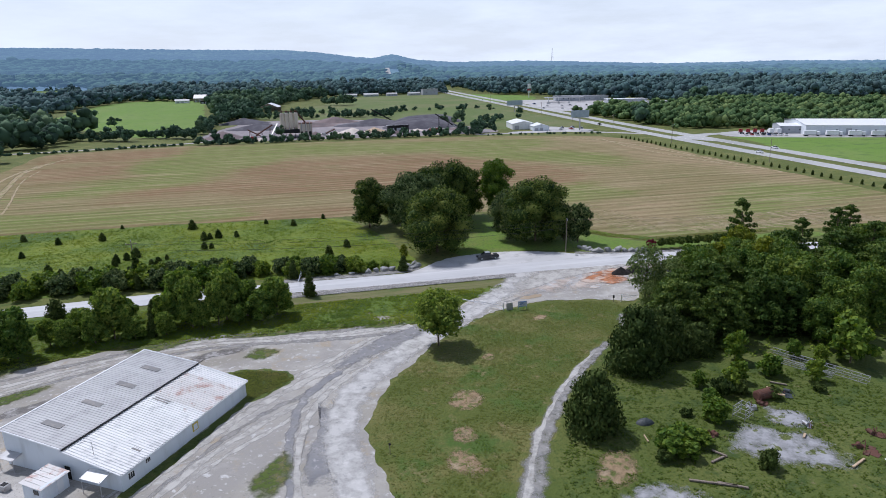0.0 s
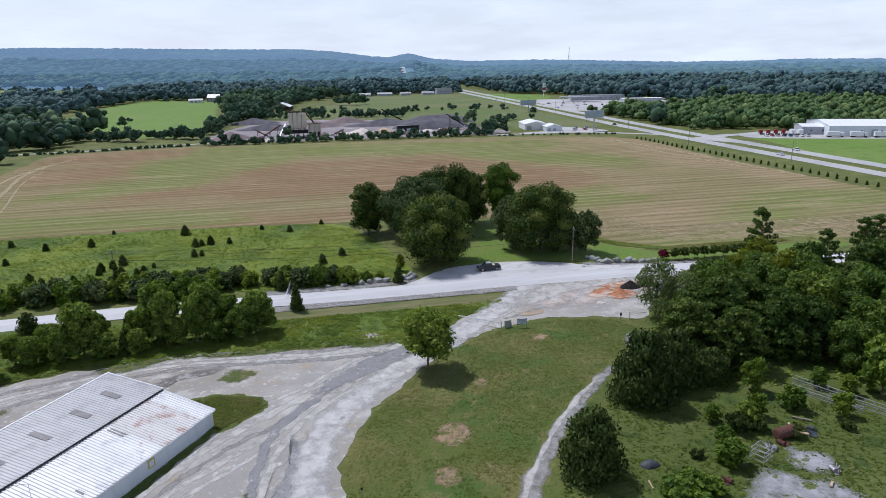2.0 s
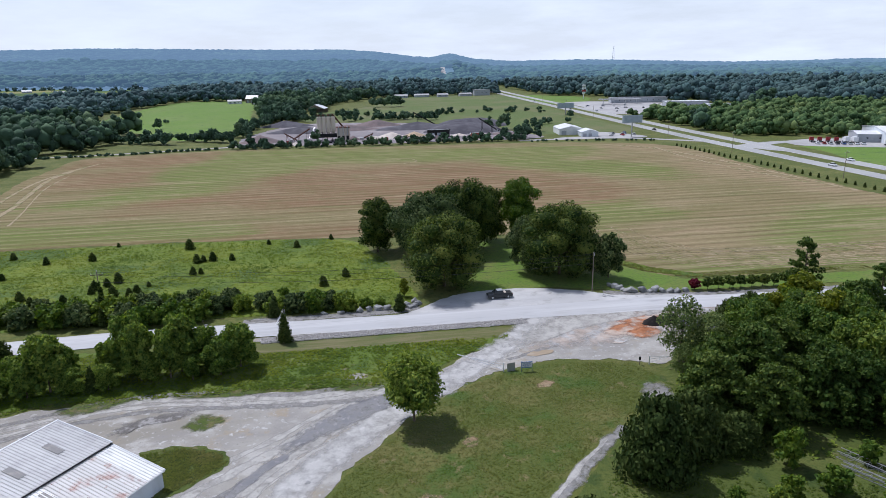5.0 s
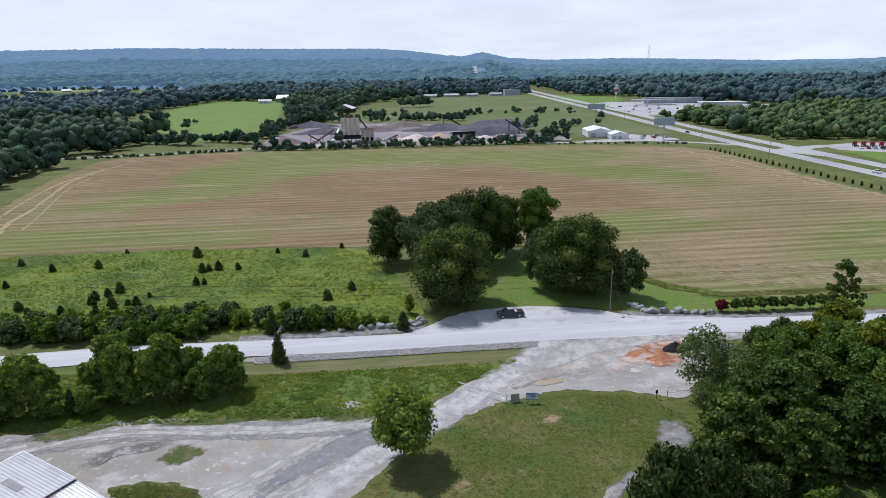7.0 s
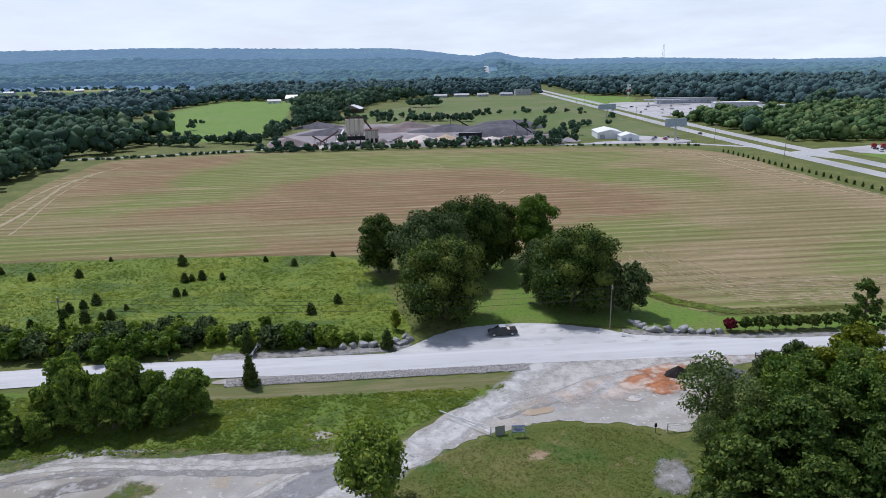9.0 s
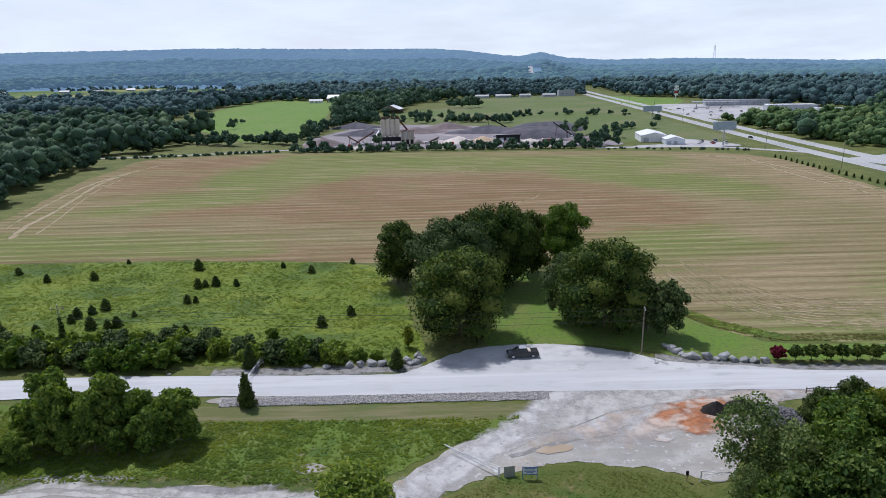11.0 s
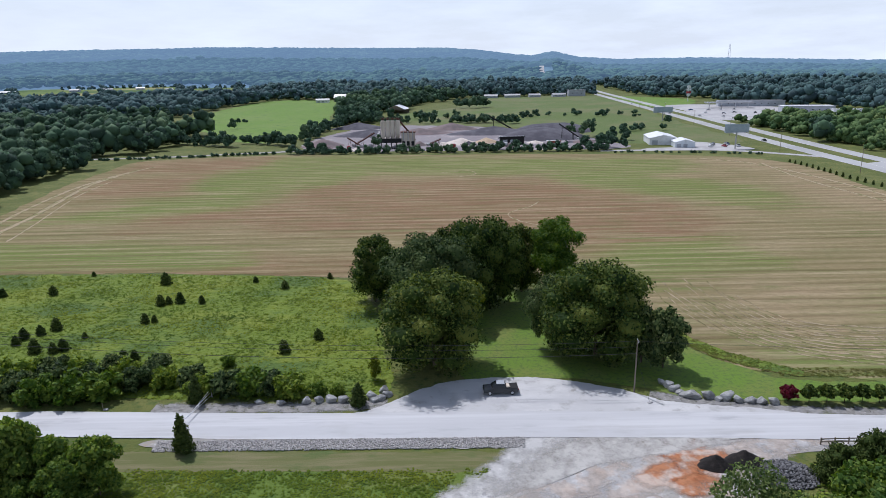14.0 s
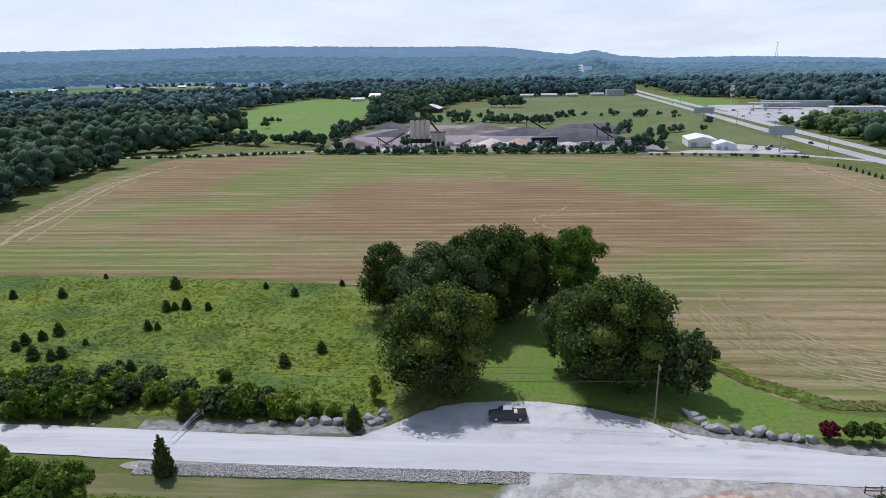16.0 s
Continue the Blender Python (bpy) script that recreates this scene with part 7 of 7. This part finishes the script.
shed_block("storage_bunker", 40, 428, 16, 5, 5, 0, 0, M_DARK, M_STEEL, "black storage bunker at the asphalt plant", windows=0)
shed_block("site_hut", 66, 416, 8, 4, 3, 0, 0, M_REDWALL, M_WHITE, "red hut with a pale roof at the plant", windows=2)
shed_block("white_shed", 137, 422, 17, 24, 4.3, 2.0, -8, M_WHITE, M_WHITE, "white metal shed with a low gable roof", along="y", doors=1, windows=0)
shed_block("white_shed", 145, 402, 12, 13, 3.2, 1.7, -8, M_WALL, M_WHITE, "smaller white metal shed with an open front", along="y", doors=2, windows=0)
shed_block("pole_barn", -56, 738, 21, 20, 4.5, 4.5, -12, M_WOOD, M_WHITE, "open pole barn with a pale gable roof", "barn", along="y", open_front=True)
shed_block("farm_house", -185, 985, 20, 9, 3.6, 2, 5, M_WHITE, M_ROOFG, "low white farm building", "house")
shed_block("farm_house", -160, 1000, 18, 14, 6, 5, -10, M_WOOD, M_ROOFG, "dark farm house with a steep roof", "house")
shed_block("farm_house", -148, 950, 15, 8, 3.6, 0, 0, M_DARK, M_WHITE, "open dark shed with white flat roof", "shed", windows=0)
shed_block("farm_house", -130, 1020, 18, 12, 5, 3, 15, M_BRICKWALL, M_STEEL, "grey farm house among trees", "house")
for k, (x, y, sx) in enumerate(((70, 1022, 26), (104, 1028, 30), (138, 1024, 22), (176, 1026, 26))):
    shed_block("roadside_house", x, y, sx * 0.8, 10, 3.2, 2.0, 5 * k - 8, M_BRICKWALL, M_ROOFG, "low pale house at the end of the pasture", "house")
shed_block("roadside_house", 205, 1034, 26, 14, 9, 0, 0, M_BRICKWALL, M_ROOFG, "grey flat-roofed building by the highway", "building")
shed_block("warehouse", 362, 292, 130, 50, 6.5, 2.2, -26, M_WALL, M_WHITE, "long white warehouse with a shallow roof", doors=3, windows=9)
shed_block("warehouse_annex", 298, 318, 18, 20, 5.0, 1.2, -26, M_BRICKWALL, M_WHITE, "pale annex of the warehouse", doors=2, windows=2)
shed_block("fuel_station", 345, 745, 70, 16, 6, 0, -12, M_BRICKWALL, M_STEEL, "long flat-roofed shop on the forecourt", doors=2, windows=8)
shed_block("fuel_station", 352, 640, 46, 18, 6.5, 0, -12, M_BRICKWALL, M_WHITE, "flat-roofed building on the forecourt", doors=2, windows=6)
shed_block("fuel_station", 372, 606, 26, 8, 5, 0, -12, M_WHITE, M_WHITE, "long white trailer building", doors=1, windows=3)
for k, (x, y, sx, sy) in enumerate(((-800, 1430, 30, 12), (-900, 1360, 44, 14), (-690, 1500, 26, 12), (-600, 1440, 22, 12), (-960, 1290, 30, 12), (-740, 1450, 34, 12))):
    far = shed_block("distant_house", x, y, sx * 0.7, sy * 0.7, 4, 2.5, 12 * k, M_BRICKWALL, M_ROOFG, "pale house among distant fields", "house")
    far.location.z = hill(x, y) + 2.0
can = thing("fuel_canopy", "flat grey fuel canopy on columns", "canopy", m=pose(310, 720, 0, 0, 0, -12))
part("deck", bx(0, 0, 5.4, 50, 12, 1.0, 0.1), M_STEEL, can)
for x in (-20, -7, 7, 20):
    part("column", tb([(x, 0, 0), (x, 0, 5.4)], 0.4, 8), M_WHITE, can)


def billboard(x, y, w, hb, hp, turn):
    t = thing("billboard", "grey-blue billboard on a single steel column", "billboard", "billboards along the highway", pose(x, y, 0, 0, 0, turn))
    part("column", tb([(0, 0, -0.3), (0, 0, hb + hp * 0.4)], 0.45, 10), M_STEEL, t)
    p = part("panel", bx(0, -0.5, hb, w, 0.5, hp, 0.05), M_BILL, t)
    part("panel", bx(0, 0.7, hb, w, 0.4, hp, 0.05), M_BILL, t)
    part("catwalk", bx(0, -1.1, hb - 0.3, w, 0.8, 0.12), M_STEEL, t)
    for k in (-1, 0, 1):
        part("strut", bx(k * w * 0.35, 0.1, hb - 0.2, 0.25, 1.8, 0.25), M_STEEL, t)


billboard(171, 386, 14.5, 9.8, 5.0, 4)
billboard(191, 580, 17, 7.4, 4.8, 4)
sp = thing("pylon_sign", "tall sign pole with red and white panels", "sign", m=pose(313, 850, 0))
part("pole", tb([(0, 0, 0), (0, 0, 20)], 0.6, 10), M_WHITE, sp)
for z, m, w in ((17, M_WHITE, 5), (13.6, M_WHITE, 6), (10, M_CARRED, 6), (7, M_WHITE, 4.5)):
    part("panel", bx(0, -0.9, z, w, 0.8, 2.6, 0.1), m, sp)

# poles along the highway
for k, (x, y, h) in enumerate(((186, 205, 12), (188, 292, 12), (190, 370, 12), (196, 452, 12), (204, 540, 12), (213, 640, 12), (224, 760, 12))):
    power_pole(x, y, h, "dark wooden power pole along the highway", 2.2)


def car(x, y, turn, m, label, kind="car", L=4.7, group="parked vehicles"):
    t = thing(kind, label, kind.split("_")[-1], group, pose(x, y, 0.12, 0, 0, turn))
    part("body", bx(0, 0, 0.32, L, 1.82, 0.62, 0.16), m, t)
    c = part("cabin", bx(-0.15, 0, 0.9, L * 0.52, 1.56, 0.58, 0.2), m if kind == "delivery_van" else M_GLASS, t)
    part("roof", bx(-0.15, 0, 1.44, L * 0.38, 1.4, 0.06, 0.02), m, c)
    for sx in (-1, 1):
        for sy in (-1, 1):
            part("wheel", tb([(sx * L * 0.31, sy * 0.72, 0.33), (sx * L * 0.31, sy * 0.93, 0.33)], 0.33, 12), M_DARK, t)


def lorry(x, y, turn, m, box_m, label, L=9.0):
    t = thing("lorry", label, "truck", "parked vehicles", pose(x, y, 0.1, 0, 0, turn))
    part("chassis", bx(0, 0, 0.6, L, 1.0, 0.3), M_DARK, t)
    part("cab", bx(L / 2 - 1.0, 0, 0.7, 2.0, 2.4, 2.2, 0.15), m, t)
    part("windscreen", bx(L / 2 + 0.0, 0, 1.8, 0.06, 2.1, 0.8), M_GLASS, t)
    if box_m:
        part("cargo_box", bx(-1.2, 0, 0.95, L - 2.6, 2.5, 2.6, 0.05), box_m, t)
    for sx in (-L / 2 + 1, -L / 2 + 2.2, L / 2 - 1.1):
        for s in (-1, 1):
            part("wheel", tb([(sx, s * 0.85, 0.5), (sx, s * 1.2, 0.5)], 0.5, 12), M_DARK, t)


WM = [M_WHITE, M_SILVER, M_TRUCK, M_CARRED, M_WHITE, M_CARBLUE, M_SILVER]
WN = ["white", "silver", "dark grey", "red", "white", "blue", "silver"]
r1 = random.Random(3)
for k in range(8):
    car(258 + 3.2 * k, 312 - 1.5 * k, 64, WM[(k * 3) % 7], WN[(k * 3) % 7] + " car parked on the warehouse yard")
for k in range(6):
    lorry(262 + 4.2 * k, 322 - 2.0 * k, 64, M_CARRED if k < 4 else M_WHITE, None if k < 4 else M_WHITE, "red tractor truck parked on the yard" if k < 4 else "white box truck parked on the yard", 7.5)
for k in range(4):
    lorry(292 + 12 * k, 292 - 6 * k, -26, M_WHITE, M_WHITE, "white box truck beside the warehouse", 10)
for k in range(7):
    car(160 + 2.9 * k, 396 + (k % 3) * 5, 80 + 10 * (k % 2), WM[k], WN[k] + " car parked beside the white sheds")
for k in range(16):
    car(258 + (k % 6) * 16 + r1.uniform(-3, 3), 605 + (k // 6) * 45 + r1.uniform(-5, 5), r1.choice((0, 80, 90)), WM[k % 7], WN[k % 7] + " car parked on the forecourt")
for k, (x, y, m) in enumerate(((206, 236, 0), (226, 248, 4), (205, 420, 2), (240, 620, 6), (223, 655, 1), (232, 820, 0))):
    car(x, y, 89 if y < 300 else 86, WM[m], WN[m] + " car on the highway", group="cars on the highway")
for k in range(4):
    lorry(-70 + 34 * k, 412 + 3 * (k % 2), 10 * k, M_WHITE if k % 2 else M_CARRED, None, "tipper truck at the asphalt plant", 8)
ld = thing("wheel_loader", "dark wheel loader beside the stockpile", "loader", m=pose(88, 424, 0, 0, 0, 150))
part("body", bx(0, 0, 1.0, 4.5, 2.2, 1.4, 0.2), M_DARK, ld)
part("cab", bx(-0.4, 0, 2.3, 1.6, 1.6, 1.6, 0.15), M_GLASS, ld)
part("arm", tb([(1.8, 0, 1.8), (4.4, 0, 3.4)], 0.3, 6), M_STEEL, ld)
part("bucket", bx(4.8, 0, 2.9, 1.2, 2.6, 1.2, 0.2), M_STEEL, ld)
for x in (-1.5, 1.5):
    for s in (-1, 1):
        part("wheel", tb([(x, s * 0.8, 0.8), (x, s * 1.4, 0.8)], 0.8, 14), M_DARK, ld)

# lattice mast on the skyline
mast = thing("radio_mast", "thin lattice mast on the far ridge", "mast", m=pose(1640, 3830, hill(1640, 3830) - 5))
for s in (-1, 1):
    part("leg", tb([(s * 7, 0, 0), (s * 2, 0, 95)], [1.1, 0.7], 5), M_STEEL, mast)
for k in range(6):
    part("brace", tb([(-6 + 0.7 * k, 0, 8 + 14 * k), (6 - 0.7 * k, 0, 20 + 14 * k)], 0.5, 5), M_STEEL, mast)

# ---- shrubs and trees of the middle distance ----
r2 = random.Random(8)


def band(pts, step, spread, height, width, jitter=0.3):
    """Crowns along a line."""
    out = []
    line = smooth_line(pts, 10)
    for a, b in zip(line, line[1:]):
        n = max(1, round((b - a).length / step))
        for k in range(n):
            p = a.lerp(b, (k + r2.random()) / n)
            s = r2.uniform(1 - jitter, 1 + jitter)
            out.append((p.x + r2.uniform(-spread, spread), p.y + r2.uniform(-spread, spread), -0.3, height * s, width * s))
    return out


crowns("field_hedge", band([(-100, 398), (-60, 396), (0, 394), (60, 390), (96, 388)], 1.6, 2.8, 3.8, 4.4, 0.6) + band([(-110, 402), (-190, 388), (-300, 380)], 3, 2, 1.7, 3) + band([(96, 380), (140, 372), (176, 360)], 3.5, 1, 1.2, 2.2), M_WOODS, "scrubby hedge between field and plant", 24, 0.45, 3, seed=21)
crowns("plant_trees", [(-47, 402, 0, 11, 8), (-90, 402, 0, 9, 8), (-82, 400, 0, 6, 7), (92, 398, 0, 9, 9), (100, 402, 0, 10, 10), (84, 404, 0, 7, 8), (106, 396, 0, 7, 7), (96, 462, 0, 12, 9), (103, 470, 0, 13, 9), (88, 470, 0, 10, 9), (112, 446, 0, 8, 10), (120, 440, 0, 7, 9), (126, 470, 0, 6, 7), (135, 500, 0, 5, 8), (150, 505, 0, 5, 8), (165, 500, 0, 5, 6), (142, 498, 0, 5, 8), (30, 402, 0, 5, 6), (40, 401, 0, 6, 6), (20, 402, 0, 5, 5), (188, 560, 0, 6, 8), (248, 440, 0, 13, 11)], M_WOODS, "green trees and bushes about the plant", 60, 0.6, 5, seed=22)
crowns("pasture_trees", band([(-150, 462), (-126, 452), (-108, 440)], 3.2, 4, 7, 7, 0.5) + band([(-108, 470), (-104, 540), (-100, 590)], 3.5, 6, 8, 8, 0.5) + [(-192, 572, 0, 9, 9), (-208, 640, 0, 4, 6), (-202, 642, 0, 3, 6)]
       + band([(-250, 500), (-205, 470), (-150, 440)], 2.6, 6, 7, 7, 0.5) + band([(-100, 620), (-70, 640), (0, 650)], 10, 12, 8, 9)
       + scatter(9, 600, 1060, -11, 2.5, 11, 13, 14, lambda x, y: -135 + (y - 640) * 0.02 < x < -30 + (y - 640) * 0.16 and noise.noise(Vector((x * 0.02, y * 0.02, 3))) > -0.16 and not (abs(x + 56) < 26 and 690 < y < 745))
       + [(20, 800, 0, 13, 16), (30, 795, 0, 14, 18), (40, 800, 0, 13, 16), (48, 806, 0, 11, 13), (12, 806, 0, 10, 13)]
       + band([(20, 600), (60, 580)], 8, 6, 7, 9) + band([(-96, 600), (-60, 612), (-10, 600), (40, 592)], 6, 9, 7, 8, 0.5) + band([(60, 640), (120, 660), (190, 640)], 14, 14, 4, 6, 0.6), M_WOODS, "trees scattered over the pastures", 40, 0.8, 4, seed=23)



def polar(r, a):
    x, y = r * math.sin(radians(a)), r * math.cos(radians(a))
    return x, y, hill(x, y)


def far_hedgerows():
    """Lines of trees that divide the far fields."""
    rh = random.Random(17)
    spots = [(*polar(r + rh.uniform(-6, 6), a + rh.uniform(-0.25, 0.25)), rh.uniform(6, 12), rh.uniform(10, 18)) for a in (-39, -33.2, -27.2, -21.8, -17.2) for r in range(1240, 1760, 15)]
    spots += [(*polar(r + rh.uniform(-9, 9), a + rh.uniform(-0.2, 0.2)), rh.uniform(6, 11), rh.uniform(10, 18)) for r, a0, a1 in ((1575, -37, -33), (1640, -21, -17), (1480, -32, -29), (1720, -30, -22)) for a in np.arange(a0, a1, 0.45)]
    crowns("hedgerow_trees", spots, M_MIDWOODS, "haze-tinted trees between the far fields", 5, 1.6, 4, seed=27)


far_hedgerows()


def far_fields():
    """Strips of pale field on the rise beyond the woods."""
    for a0, a1, r0, r1 in ((-39, -33.4, 1330, 1560), (-33, -27.5, 1300, 1700), (-27, -22, 1380, 1740), (-21.6, -17, 1290, 1640), (-37, -30, 1590, 1740)):
        verts = [(x, y, z + 3.0) for x, y, z in (polar(r, a) for r in np.linspace(r0, r1, 7) for a in np.linspace(a0, a1, 7))]
        faces = [(7 * i + j, 7 * i + j + 1, 7 * i + j + 8, 7 * i + j + 7) for i in range(6) for j in range(6)]
        tagged(new("pasture", mesh_of("pasture", verts, faces, M_FARFIELD)), "pale green and straw field among distant woods", "ground", "", "structure")


far_fields()
